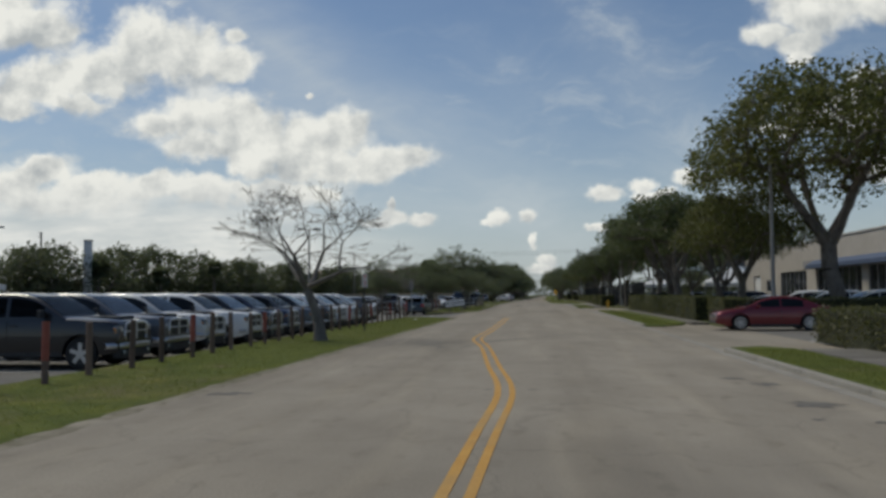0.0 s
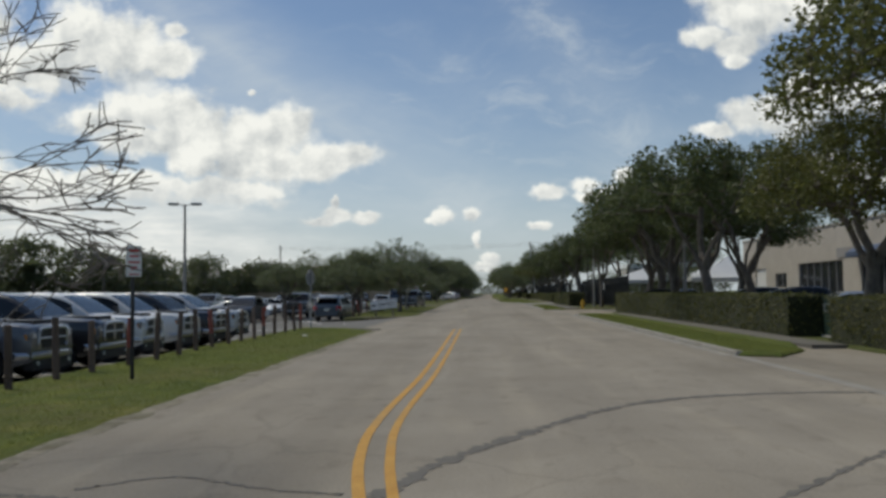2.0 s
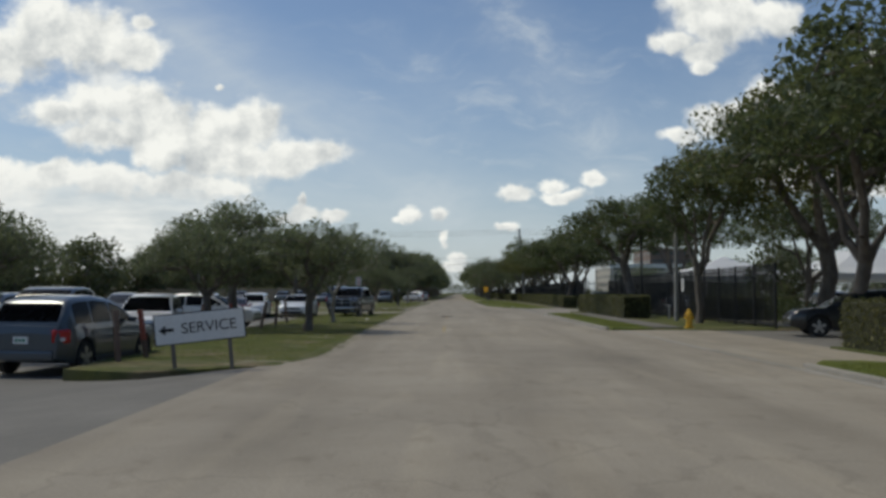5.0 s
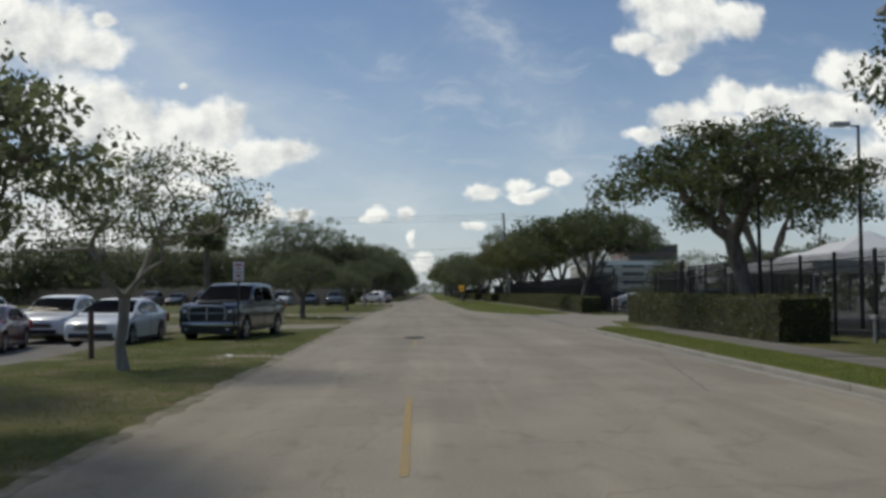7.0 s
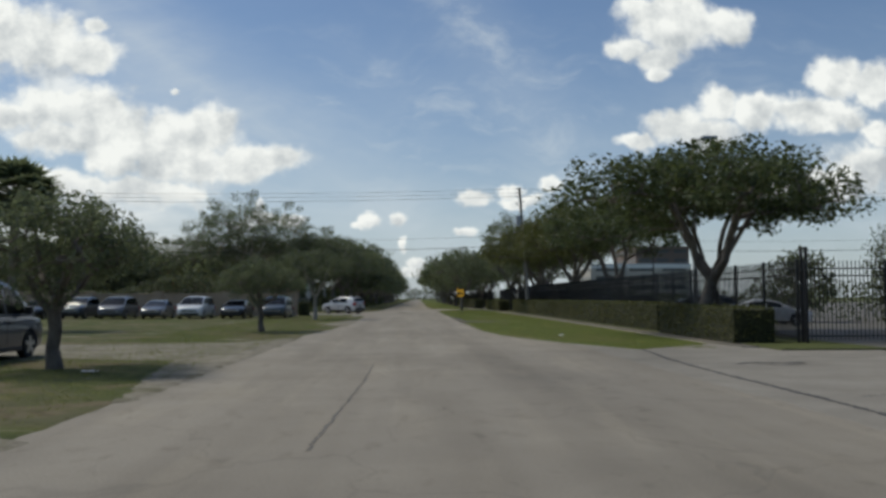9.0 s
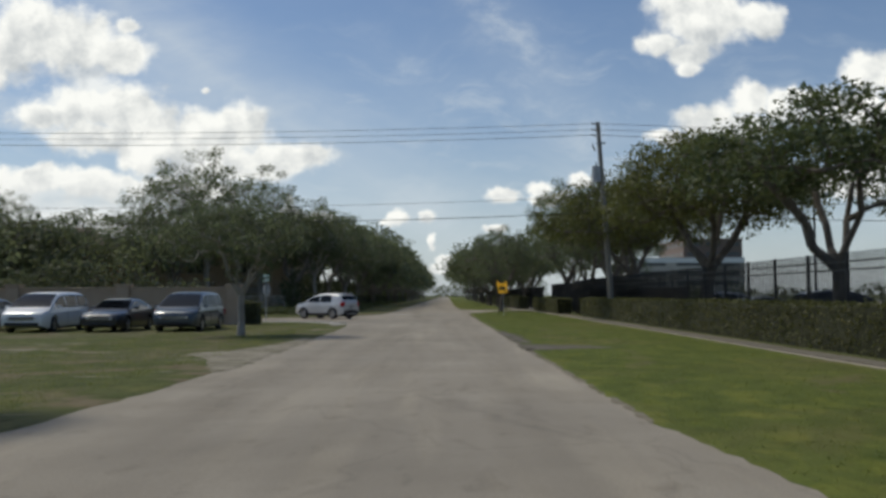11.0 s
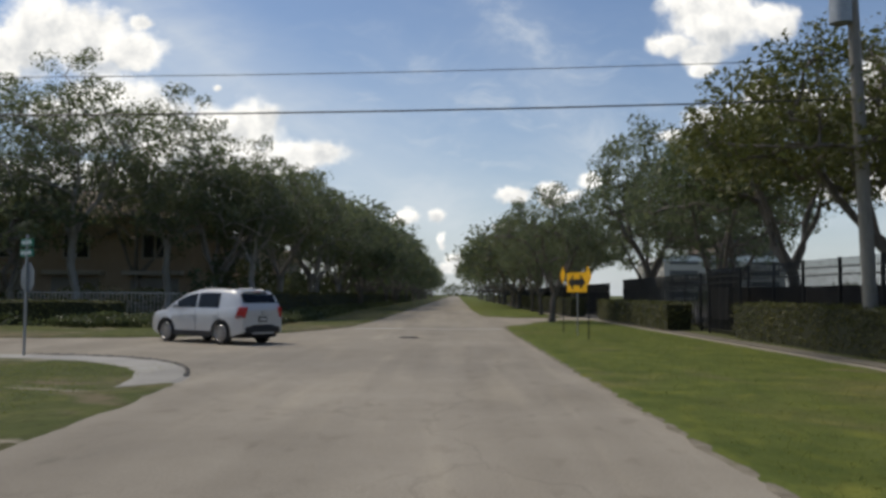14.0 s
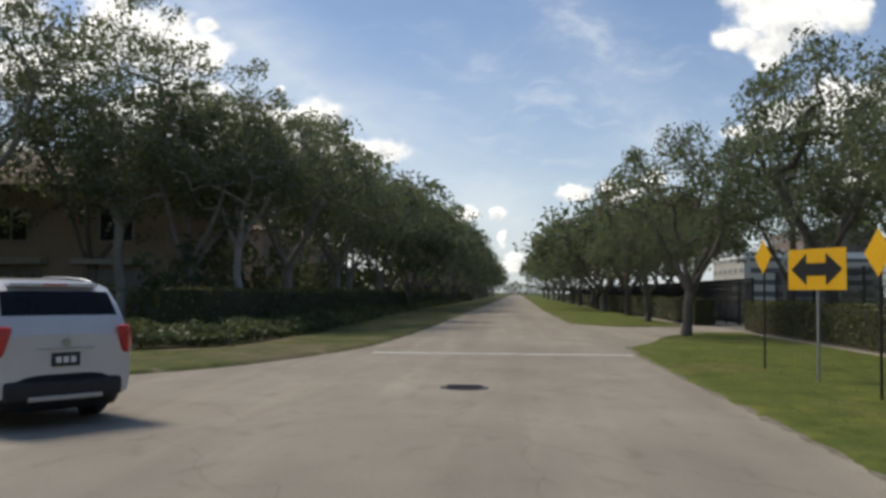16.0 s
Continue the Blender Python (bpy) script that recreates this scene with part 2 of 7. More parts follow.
    if bump:
        b = N("ShaderNodeBump")
        b.inputs["Strength"].default_value, b.inputs["Distance"].default_value = bump, 0.02
        L(noise_at(bump_scale or scale * 4, 4), b.inputs["Height"])
        L(b.outputs[0], bs.inputs["Normal"])
    if emit:
        L(col, bs.inputs["Emission Color"])
        bs.inputs["Emission Strength"].default_value = emit
    if translucent:
        tr, ms = N("ShaderNodeBsdfTranslucent"), N("ShaderNodeMixShader")
        warm = mix(col, (0.9, 1.0, 0.4), 0.1)
        L(warm, tr.inputs["Color"])
        ms.inputs[0].default_value = translucent
        L(bs.outputs[0], ms.inputs[1]); L(tr.outputs[0], ms.inputs[2])
        L(ms.outputs[0], nt.nodes["Material Output"].inputs[0])
    return ma


def glass_mat():
    ma = mat("car_glass", (0.012, 0.014, 0.016), (0.02, 0.022, 0.025), 2, 0.06, fine=0, spec=0.5)
    return ma


def layer(ma, col, scale, stretch, lo, hi, tint, detail=5, distort=0.4, mode="MULTIPLY"):
    """Lays a noise-shaped tint over the colour col of a material and returns the result."""
    nt = ma.node_tree
    N, L = nt.nodes.new, nt.links.new
    co, mp, nz, r, x = N("ShaderNodeTexCoord"), N("ShaderNodeMapping"), N("ShaderNodeTexNoise"), N("ShaderNodeMapRange"), N("ShaderNodeMix")
    mp.inputs["Scale"].default_value = stretch
    L(co.outputs["Object"], mp.inputs[0]); L(mp.outputs[0], nz.inputs["Vector"])
    nz.inputs["Scale"].default_value, nz.inputs["Detail"].default_value, nz.inputs["Distortion"].default_value = scale, detail, distort
    r.inputs["From Min"].default_value, r.inputs["From Max"].default_value = lo, hi
    L(nz.outputs["Fac"], r.inputs["Value"])
    x.data_type, x.blend_type = "RGBA", mode
    L(r.outputs[0], x.inputs["Factor"]); L(col, x.inputs["A"])
    x.inputs["B"].default_value = (*tint, 1)
    return x.outputs["Result"]


def mottled(ma, *layers):
    bs = ma.node_tree.nodes["Principled BSDF"]
    col = bs.inputs["Base Color"].links[0].from_socket
    for args in layers:
        col = layer(ma, col, *args)
    ma.node_tree.links.new(col, bs.inputs["Base Color"])
    return ma


def road_mat():
    """Worn asphalt: aggregate grain, blotches, repairs, and wheel tracks that run along the road."""
    ma = mat("road_asphalt", (0.288, 0.254, 0.203), (0.348, 0.31, 0.25), 0.55, 0.92, 0.35, c3=(0.235, 0.21, 0.173), fine=38, bump_scale=60, spec=0.25)
    nt = ma.node_tree
    N, L = nt.nodes.new, nt.links.new
    bs = nt.nodes["Principled BSDF"]
    col = bs.inputs["Base Color"].links[0].from_socket
    co = N("ShaderNodeTexCoord")

    col = layer(ma, col, 0.75, (1, 0.035, 1), 0.44, 0.7, (0.82, 0.815, 0.81), 3, 0.2)
    col = layer(ma, col, 1.6, (1, 0.10, 1), 0.52, 0.72, (1.16, 1.15, 1.12), 4)
    col = layer(ma, col, 0.22, (1, 0.6, 1), 0.5, 0.72, (0.84, 0.84, 0.84), 6, 0.6)
    col = layer(ma, col, 3.2, (1, 0.5, 1), 0.58, 0.8, (0.74, 0.73, 0.72), 6, 0.3)
    # fine crack network
    mp, vo, wn, vm = N("ShaderNodeMapping"), N("ShaderNodeTexVoronoi"), N("ShaderNodeTexNoise"), N("ShaderNodeVectorMath")
    mp.inputs["Scale"].default_value = (1, 0.7, 1)
    L(co.outputs["Object"], mp.inputs[0])
    wn.inputs["Scale"].default_value, wn.inputs["Detail"].default_value = 1.1, 5
    L(mp.outputs[0], wn.inputs["Vector"])
    vm.operation = "MULTIPLY_ADD"
    L(wn.outputs["Color"], vm.inputs[0]); vm.inputs[1].default_value = (1.5, 1.5, 0); L(mp.outputs[0], vm.inputs[2])
    vo.feature = "DISTANCE_TO_EDGE"
    vo.inputs["Scale"].default_value = 0.33
    L(vm.outputs[0], vo.inputs["Vector"])
    r, x = N("ShaderNodeMapRange"), N("ShaderNodeMix")
    r.inputs["From Min"].default_value, r.inputs["From Max"].default_value = 0.0, 0.011
    r.inputs["To Min"].default_value, r.inputs["To Max"].default_value = 0.2, 0.0
    L(vo.outputs["Distance"], r.inputs["Value"])
    x.data_type = "RGBA"
    L(r.outputs[0], x.inputs["Factor"]); L(col, x.inputs["A"]); x.inputs["B"].default_value = (0.09, 0.083, 0.072, 1)
    L(x.outputs["Result"], bs.inputs["Base Color"])
    return ma


ASPHALT = road_mat()
LOT = mat("lot_asphalt", (0.150, 0.142, 0.127), (0.205, 0.194, 0.173), 0.7, 0.9, 0.25, c3=(0.115, 0.11, 0.10), fine=45, bump_scale=70, spec=0.3)
CONCRETE = mat("concrete", (0.33, 0.315, 0.285), (0.42, 0.40, 0.36), 1.6, 0.9, 0.2, c3=(0.22, 0.21, 0.185), fine=35, spec=0.3)
GRASS = mat("grass", (0.078, 0.103, 0.022), (0.135, 0.155, 0.036), 1.3, 0.95, 0.9, c3=(0.15, 0.135, 0.055), fine=30, bump_scale=40, spec=0.15)
GRASSDRY = mat("grass_dry", (0.066, 0.084, 0.025), (0.108, 0.118, 0.04), 1.3, 0.95, 0.9, c3=(0.155, 0.135, 0.085), fine=30, bump_scale=40, spec=0.15)
mottled(GRASS, (2.2, (1, 0.6, 1), 0.5, 0.72, (1.5, 1.34, 1.15), 6, 0.5), (0.8, (1, 0.7, 1), 0.5, 0.66, (0.8, 0.84, 0.8), 6, 0.6), (5.5, (1, 0.5, 1), 0.56, 0.75, (0.72, 0.7, 0.65), 5, 0.3), (0.5, (1, 0.6, 1), 0.6, 0.72, (0.16, 0.135, 0.07), 7, 0.8, "MIX"))
mottled(GRASSDRY, (1.8, (1, 0.6, 1), 0.5, 0.7, (1.5, 1.32, 1.3), 6, 0.5), (0.6, (0.8, 1, 1), 0.53, 0.66, (0.17, 0.14, 0.085), 8, 0.9, "MIX"), (4.5, (1, 0.6, 1), 0.55, 0.72, (0.6, 0.58, 0.52), 5, 0.3), (0.9, (0.6, 1, 1), 0.62, 0.70, (0.30, 0.265, 0.205), 8, 0.7, "MIX"))
FARGROUND = mat("far_ground", (0.075, 0.095, 0.03), (0.12, 0.125, 0.05), 0.05, 0.95, 0.2, c3=(0.14, 0.13, 0.08), fine=3, spec=0.1)
BLADE = mat("grass_blade", (0.11, 0.14, 0.03), (0.185, 0.2, 0.05), 0.6, 0.8, fine=0, island=0.15, translucent=0.55, spec=0.2)
SAND = mat("sand", (0.21, 0.188, 0.145), (0.31, 0.28, 0.222), 2.6, 0.95, 0.6, c3=(0.12, 0.115, 0.06), fine=25, spec=0.1)
mottled(SAND, (2.4, (1, 0.7, 1), 0.46, 0.74, (0.13, 0.122, 0.07), 9, 1.2, "MIX"), (1.1, (0.6, 1, 1), 0.45, 0.72, (0.33, 0.298, 0.238), 8, 0.9, "MIX"), (6.0, (1, 1, 1), 0.5, 0.75, (0.6, 0.57, 0.52), 6, 0.5))
SOILE = mat("soil_edge", (0.14, 0.122, 0.09), (0.27, 0.24, 0.185), 3.5, 0.95, 0.5, c3=(0.10, 0.10, 0.04), fine=25, spec=0.1)
KERB = mat("kerb_concrete", (0.26, 0.242, 0.208), (0.35, 0.328, 0.285), 1.4, 0.9, 0.3, c3=(0.17, 0.16, 0.13), fine=35, spec=0.3)
YELLOW = mat("yellow_paint", (0.50, 0.25, 0.035), (0.58, 0.32, 0.06), 3, 0.75, 0.2, c3=(0.36, 0.26, 0.12), fine=30)
FADED = mat("faded_yellow_paint", (0.31, 0.235, 0.12), (0.40, 0.27, 0.09), 3, 0.8, 0.2, c3=(0.27, 0.24, 0.19), fine=30)
WHITEP = mat("white_paint", (0.6, 0.59, 0.55), (0.72, 0.71, 0.67), 3, 0.75, 0.2, c3=(0.42, 0.41, 0.38), fine=30)
TAR = mat("tar", (0.07, 0.066, 0.06), (0.12, 0.112, 0.10), 4, 0.85, 0.2, fine=30)
PATCH = mat("road_patch", (0.125, 0.115, 0.098), (0.185, 0.17, 0.145), 5, 0.9, 0.2, fine=30)
BARK = mat("bark", (0.10, 0.085, 0.068), (0.21, 0.18, 0.15), 5, 0.95, 1.0, fine=30, bump_scale=14, stretch=(1, 1, 0.35))
BARKL = mat("bark_pale", (0.27, 0.245, 0.21), (0.40, 0.37, 0.32), 4, 0.95, 0.8, c3=(0.15, 0.13, 0.11), fine=30, bump_scale=14, stretch=(1, 1, 0.4))
BARKG = mat("bark_grey", (0.18, 0.163, 0.142), (0.30, 0.275, 0.245), 5, 0.95, 0.9, fine=30, bump_scale=14, stretch=(1, 1, 0.35))
BARKB = mat("bark_bare", (0.13, 0.115, 0.10), (0.22, 0.20, 0.175), 5, 0.95, 0.9, fine=30, bump_scale=14, stretch=(1, 1, 0.35))
LEAF = mat("leaf_dark", (0.045, 0.066, 0.026), (0.078, 0.098, 0.038), 0.7, 0.5, fine=0, island=0.4, translucent=0.36, spec=0.35)
# even, greyed leaf: the haze over the far tree rows is put into its colour
LEAFT = mat("leaf_thicket_haze", (0.072, 0.088, 0.046), (0.095, 0.108, 0.06), 0.3, 0.6, fine=0, island=0.14, translucent=0.35, spec=0.25)
LEAFW = mat("leaf_warm", (0.07, 0.085, 0.018), (0.12, 0.115, 0.028), 0.5, 0.5, fine=0, island=0.45, translucent=0.32, spec=0.4)
LEAFG = mat("leaf_grey_green", (0.08, 0.103, 0.06), (0.118, 0.138, 0.08), 0.7, 0.55, fine=0, island=0.3, translucent=0.5, spec=0.35)
LEAFH = mat("hedge_leaf", (0.065, 0.074, 0.02), (0.115, 0.107, 0.033), 0.9, 0.55, fine=0, island=0.5, translucent=0.25, spec=0.35)
# near-black green: the shade inside the hedges is put into this colour
HEDGESHADE = mat("hedge_core_shade", (0.022, 0.026, 0.01), (0.05, 0.05, 0.018), 7, 0.95, 1.0, fine=30, bump_scale=25)
STEEL = mat("black_steel", (0.012, 0.012, 0.013), (0.022, 0.022, 0.023), 8, 0.45, fine=0)
SCREEN = mat("black_mesh_screen", (0.016, 0.017, 0.018), (0.03, 0.03, 0.031), 3, 0.9, 0.3, fine=60)
GALV = mat("galvanised", (0.32, 0.33, 0.33), (0.42, 0.43, 0.43), 5, 0.5, 0.1, metal=0.6, fine=40)
POLE = mat("concrete_pole", (0.26, 0.25, 0.235), (0.36, 0.345, 0.32), 3, 0.9, 0.3, fine=40)
WOOD = mat("weathered_wood", (0.13, 0.115, 0.10), (0.22, 0.195, 0.17), 4, 0.9, 0.6, fine=40, stretch=(1, 1, 0.15))
POLEW = mat("sun_bleached_pole", (0.22, 0.20, 0.17), (0.33, 0.30, 0.26), 3, 0.9, 0.6, c3=(0.16, 0.145, 0.12), fine=40, stretch=(1, 1, 0.12))
WOODP = mat("post_wood", (0.13, 0.09, 0.07), (0.22, 0.15, 0.115), 4, 0.9, 0.6, fine=40, stretch=(1, 1, 0.15), objrand=0.25)
REDP = mat("faded_red_paint", (0.28, 0.07, 0.05), (0.36, 0.11, 0.075), 5, 0.8, 0.2, fine=40)
STUCCO = mat("cream_stucco", (0.46, 0.42, 0.365), (0.53, 0.49, 0.43), 1.2, 0.9, 0.3, c3=(0.40, 0.365, 0.315), fine=40)
TAN = mat("tan_stucco", (0.42, 0.32, 0.225), (0.50, 0.385, 0.28), 1.2, 0.9, 0.3, c3=(0.34, 0.26, 0.18), fine=40)
ROOF = mat("roof_tile", (0.20, 0.15, 0.12), (0.30, 0.22, 0.17), 3, 0.9, 0.4, fine=30)
AWN = mat("blue_awning", (0.07, 0.10, 0.17), (0.10, 0.135, 0.21), 2, 0.85, 0.1, fine=40)
WHITE = mat("white_coat", (0.74, 0.74, 0.72), (0.80, 0.80, 0.78), 2, 0.6, 0.1, c3=(0.66, 0.66, 0.63), fine=30)
TENT = mat("tent_fabric", (0.74, 0.75, 0.76), (0.80, 0.81, 0.81), 0.8, 0.7, 0.1, c3=(0.66, 0.67, 0.69), fine=0, translucent=0.25)
BANDWIN = mat("band_glass", (0.07, 0.07, 0.068), (0.10, 0.10, 0.095), 1, 0.35, fine=0)
DARKWIN = mat("window_glass", (0.02, 0.023, 0.027), (0.03, 0.034, 0.038), 1, 0.06, fine=0, spec=0.8)
GREYWALL = mat("grey_wall", (0.33, 0.325, 0.32), (0.42, 0.41, 0.40), 0.8, 0.9, 0.2, c3=(0.27, 0.26, 0.255), fine=30)
TYRE = mat("tyre_rubber", (0.016, 0.016, 0.016), (0.03, 0.03, 0.03), 8, 0.85, 0.3, fine=40)
RIM = mat("alloy_rim", (0.45, 0.45, 0.46), (0.55, 0.55, 0.56), 6, 0.35, metal=0.85, fine=0)
BLKPL = mat("black_plastic", (0.018, 0.018, 0.019), (0.03, 0.03, 0.031), 8, 0.6, 0.1, fine=40)
CHROME = mat("chrome", (0.42, 0.43, 0.44), (0.5, 0.5, 0.51), 4, 0.28, metal=1.0, fine=0)
LAMPGLASS = mat("lamp_housing", (0.16, 0.165, 0.17), (0.30, 0.31, 0.32), 14, 0.15, metal=0.4, fine=0)
HEADL = mat("headlight", (0.55, 0.57, 0.6), (0.7, 0.72, 0.75), 9, 0.12, metal=0.3, fine=0)
TAILL = mat("tail_light", (0.35, 0.012, 0.012), (0.5, 0.03, 0.03), 9, 0.15, fine=0)
GLASS = glass_mat()
SIGNW = mat("sign_white", (0.74, 0.74, 0.72), (0.80, 0.80, 0.78), 4, 0.5, fine=30)
SIGNG = mat("sign_green", (0.015, 0.17, 0.10), (0.03, 0.22, 0.135), 4, 0.5, fine=30)
SIGNY = mat("sign_yellow", (0.80, 0.42, 0.01), (0.86, 0.47, 0.015), 4, 0.45, fine=30)
SIGNK = mat("sign_black", (0.012, 0.012, 0.012), (0.02, 0.02, 0.02), 4, 0.5, fine=30)
SIGNR = mat("sign_red", (0.45, 0.02, 0.02), (0.52, 0.03, 0.03), 4, 0.5, fine=30)
HYDY = mat("hydrant_yellow", (0.62, 0.36, 0.02), (0.70, 0.43, 0.04), 5, 0.5, 0.1, c3=(0.42, 0.27, 0.05), fine=40)


def paint(name, c, metal=0.25):
    return mat("paint_" + name, c, tuple(min(1, k * 1.1 + 0.003) for k in c), 1.5, 0.32, metal=metal, coat=0.8, fine=0)


PAINTS = {
    "white": paint("white", (0.70, 0.70, 0.69), 0.0), "black": paint("black", (0.012, 0.012, 0.014)),
    "grey": paint("grey", (0.10, 0.105, 0.115)), "silver": paint("silver", (0.56, 0.56, 0.55), 0.15),
    "navy": paint("navy", (0.02, 0.03, 0.06)), "red": paint("red", (0.15, 0.008, 0.014), 0.35),
    "maroon": paint("maroon", (0.11, 0.016, 0.02)), "slate": paint("slate", (0.05, 0.065, 0.08)),
    "pearl": paint("pearl", (0.62, 0.61, 0.58), 0.1), "brown": paint("brown", (0.08, 0.055, 0.04)),
}


# ---- mesh helpers ----
def mesh_of(name, bm, material, smooth=None):
    me = bpy.data.meshes.new(name)
    bm.to_mesh(me)
    bm.free()
    for m_ in (material if isinstance(material, (list, tuple)) else [material]):
        me.materials.append(m_)
    if smooth is not None:
        me.shade_smooth()
        me.set_sharp_from_angle(angle=radians(smooth))
    return me


def arrays(name, verts, faces, material, smooth=None):
    me = bpy.data.meshes.new(name)
    me.from_pydata(verts, [], faces)
    me.materials.append(material)
    if smooth is not None:
        me.shade_smooth()
        me.set_sharp_from_angle(angle=radians(smooth))
    me.update()
    return me


def part(name, bm, material, parent, label="", smooth=None, m=None):
    me = bm if isinstance(bm, bpy.types.Mesh) else mesh_of(name, bm, material, smooth)
    ob = new(name, me)
    ob.parent = parent
    if m is not None:
        ob.matrix_basis = m
    if label:
        ob["label"] = label
    return ob


def thing(name, label, category, m=None, group="", kind=""):
    ob = new(name)
    if m is not None:
        ob.matrix_basis = m
    return tagged(ob, label, category, group, kind)


def box(bm, x0, x1, y0, y1, z0, z1, bevel=0.0, m=None):
    r = bmesh.ops.create_cube(bm, size=1.0)["verts"]
    for v in r:
        v.co = ((x0 + x1) / 2 + v.co.x * (x1 - x0), (y0 + y1) / 2 + v.co.y * (y1 - y0), (z0 + z1) / 2 + v.co.z * (z1 - z0))
    if bevel:
        es = list({e for v in r for e in v.link_edges})
        res = bmesh.ops.bevel(bm, geom=es, offset=bevel, segments=2, profile=0.6, affect="EDGES")
        r = list({v for f in res["faces"] for v in f.verts} | {v for v in r if v.is_valid})
    if m is not None:
        for v in r:
            v.co = m @ v.co
    return r


def bx(*a, **k):
    bm = bmesh.new()
    box(bm, *a, **k)
    return bm


def cyl(bm, p, q, r0, r1=None, n=12, caps=True):
    """A tapered rod from p to q."""
    p, q = Vector(p), Vector(q)
    r1 = r0 if r1 is None else r1
    d = q - p
    turn = d.to_track_quat("Z", "Y").to_matrix().to_4x4()
    res = bmesh.ops.create_cone(bm, cap_ends=caps, segments=n, radius1=r0, radius2=r1, depth=d.length, matrix=Matrix.Translation((p + q) / 2) @ turn)
    return res["verts"]


def rod(p, q, r0, r1=None, n=12):
    bm = bmesh.new()
    cyl(bm, p, q, r0, r1, n)
    return bm


def slab(name, pts, z, depth, material, label="", category="", kind="structure", jitter=0.0, step=1.5, seed=1, drop=0.0):
    """A flat piece of ground with an edge: outline pts, top at z; the outline is broken up a little."""
    depth = max(depth, 0.4)
    rng = random.Random(seed)
    out = []
    for (ax, ay), (bx_, by_) in zip(pts, pts[1:] + pts[:1]):
        n = max(1, int(math.hypot(bx_ - ax, by_ - ay) / step)) if jitter else 1
        n = min(n, 420)
        for i in range(n):
            t = i / n
            jx, jy = (rng.uniform(-jitter, jitter), rng.uniform(-jitter, jitter)) if jitter else (0, 0)
            out.append((ax + (bx_ - ax) * t + jx, ay + (by_ - ay) * t + jy))
    if jitter:
        area = sum(ax * by_ - bx_ * ay for (ax, ay), (bx_, by_) in zip(out, out[1:] + out[:1]))
        rag = []
        for i, (x, y) in enumerate(out):
            (ax, ay), (bx_, by_) = out[i - 1], out[(i + 1) % len(out)]
            l = math.hypot(bx_ - ax, by_ - ay) or 1
            sg = 1 if area > 0 else -1
            rag.append((x, y, (by_ - ay) / l * sg, -(bx_ - ax) / l * sg))
    bm = bmesh.new()
    vs = [bm.verts.new((x, y, z)) for x, y in out]
    pv, _, pf, src, _, _ = geometry.delaunay_2d_cdt([Vector(q) for q in out], [(i, (i + 1) % len(out)) for i in range(len(out))], [], 1, 1e-5)
    top = [vs[src[i][0]] if src[i] else bm.verts.new((q.x, q.y, z)) for i, q in enumerate(pv)]
    for tri in pf:
        if len({top[i] for i in tri}) == 3:
            try:
                bm.faces.new([top[i] for i in tri])
            except ValueError:
                pass
    if jitter:
        # the edge runs out in a thin feathered slope
        lo = [bm.verts.new((x + nx * 0.11, y + ny * 0.11, min(z - 0.02, 0.001) if z < 0.06 else z - 0.05)) for x, y, nx, ny in rag]
        lo2 = [bm.verts.new((v.co.x, v.co.y, z - depth)) for v in lo]
    else:
        lo, lo2 = [bm.verts.new((v.co.x, v.co.y, z - depth)) for v in vs], None
    for r0, r1 in ((vs, lo), (lo, lo2)):
        for i in range(len(vs) if r1 else 0):
            j = (i + 1) % len(vs)
            bm.faces.new((r0[i], r1[i], r1[j], r0[j]))
    bmesh.ops.recalc_face_normals(bm, faces=bm.faces)
    ob = new(name, mesh_of(name, bm, material))
    return tagged(ob, label, category, "", kind)


# ---- ground, road, verges ----
def ground_sheet():
    bm = bmesh.new()
    bmesh.ops.create_grid(bm, x_segments=24, y_segments=24, size=2500)
    for v in bm.verts:
        v.co.z = -0.3
    return tagged(new("ground", mesh_of("ground", bm, FARGROUND)), "flat grassy ground reaching the horizon", "ground", "", "structure")


ground_sheet()
slab("road", [(-4.4, -60), (9.2, -60), (9.2, 198), (9.2, 215), (7, 230), (7, 900), (-4.4, 900), (-4.4, 198)], 0.0, 0.04, ASPHALT, "worn pale grey asphalt road", "road")


def lot_z(x):
    """The left-hand car park lies a little lower than the road."""
    t = min(1.0, max(0.0, (-3.9 - x) / 4.4))
    return -0.012 - 0.21 * t * t * (3 - 2 * t)


def left_lot():
    bm = bmesh.new()
    xs, yv = (-130, -60, -25, -12, -8.3, -7.4, -6.6, -5.8, -5.0, -4.4, -3.9), (-60, 0, 40, 50, 64, 80, 101)
    g = [[bm.verts.new((x, y, lot_z(x))) for y in yv] for x in xs]
    for i in range(len(xs) - 1):
        for j in range(len(yv) - 1):
            bm.faces.new((g[i][j], g[i + 1][j], g[i + 1][j + 1], g[i][j + 1]))
    tagged(new("parking_lot", mesh_of("parking_lot", bm, LOT, 60)), "grey asphalt car park", "parking lot", "", "structure")


left_lot()
slab("parking_lot", [(9.0, -60), (140, -60), (140, 330), (9.0, 330)], -0.016, 0.03, LOT, "grey asphalt car park", "parking lot")


def curve_pts(ctrl, n=7):
    out = []
    for i in range(len(ctrl) - 1):
        p0, p1, p2, p3 = (Vector(ctrl[max(0, min(len(ctrl) - 1, j))]) for j in (i - 1, i, i + 1, i + 2))
        for k in range(n):
            t = k / n
            out.append(0.5 * ((2 * p1) + (p2 - p0) * t + (2 * p0 - 5 * p1 + 4 * p2 - p3) * t * t + (3 * p1 - p0 - 3 * p2 + p3) * t ** 3))
    out.append(Vector(ctrl[-1]))
    return [(v.x, v.y) for v in out]


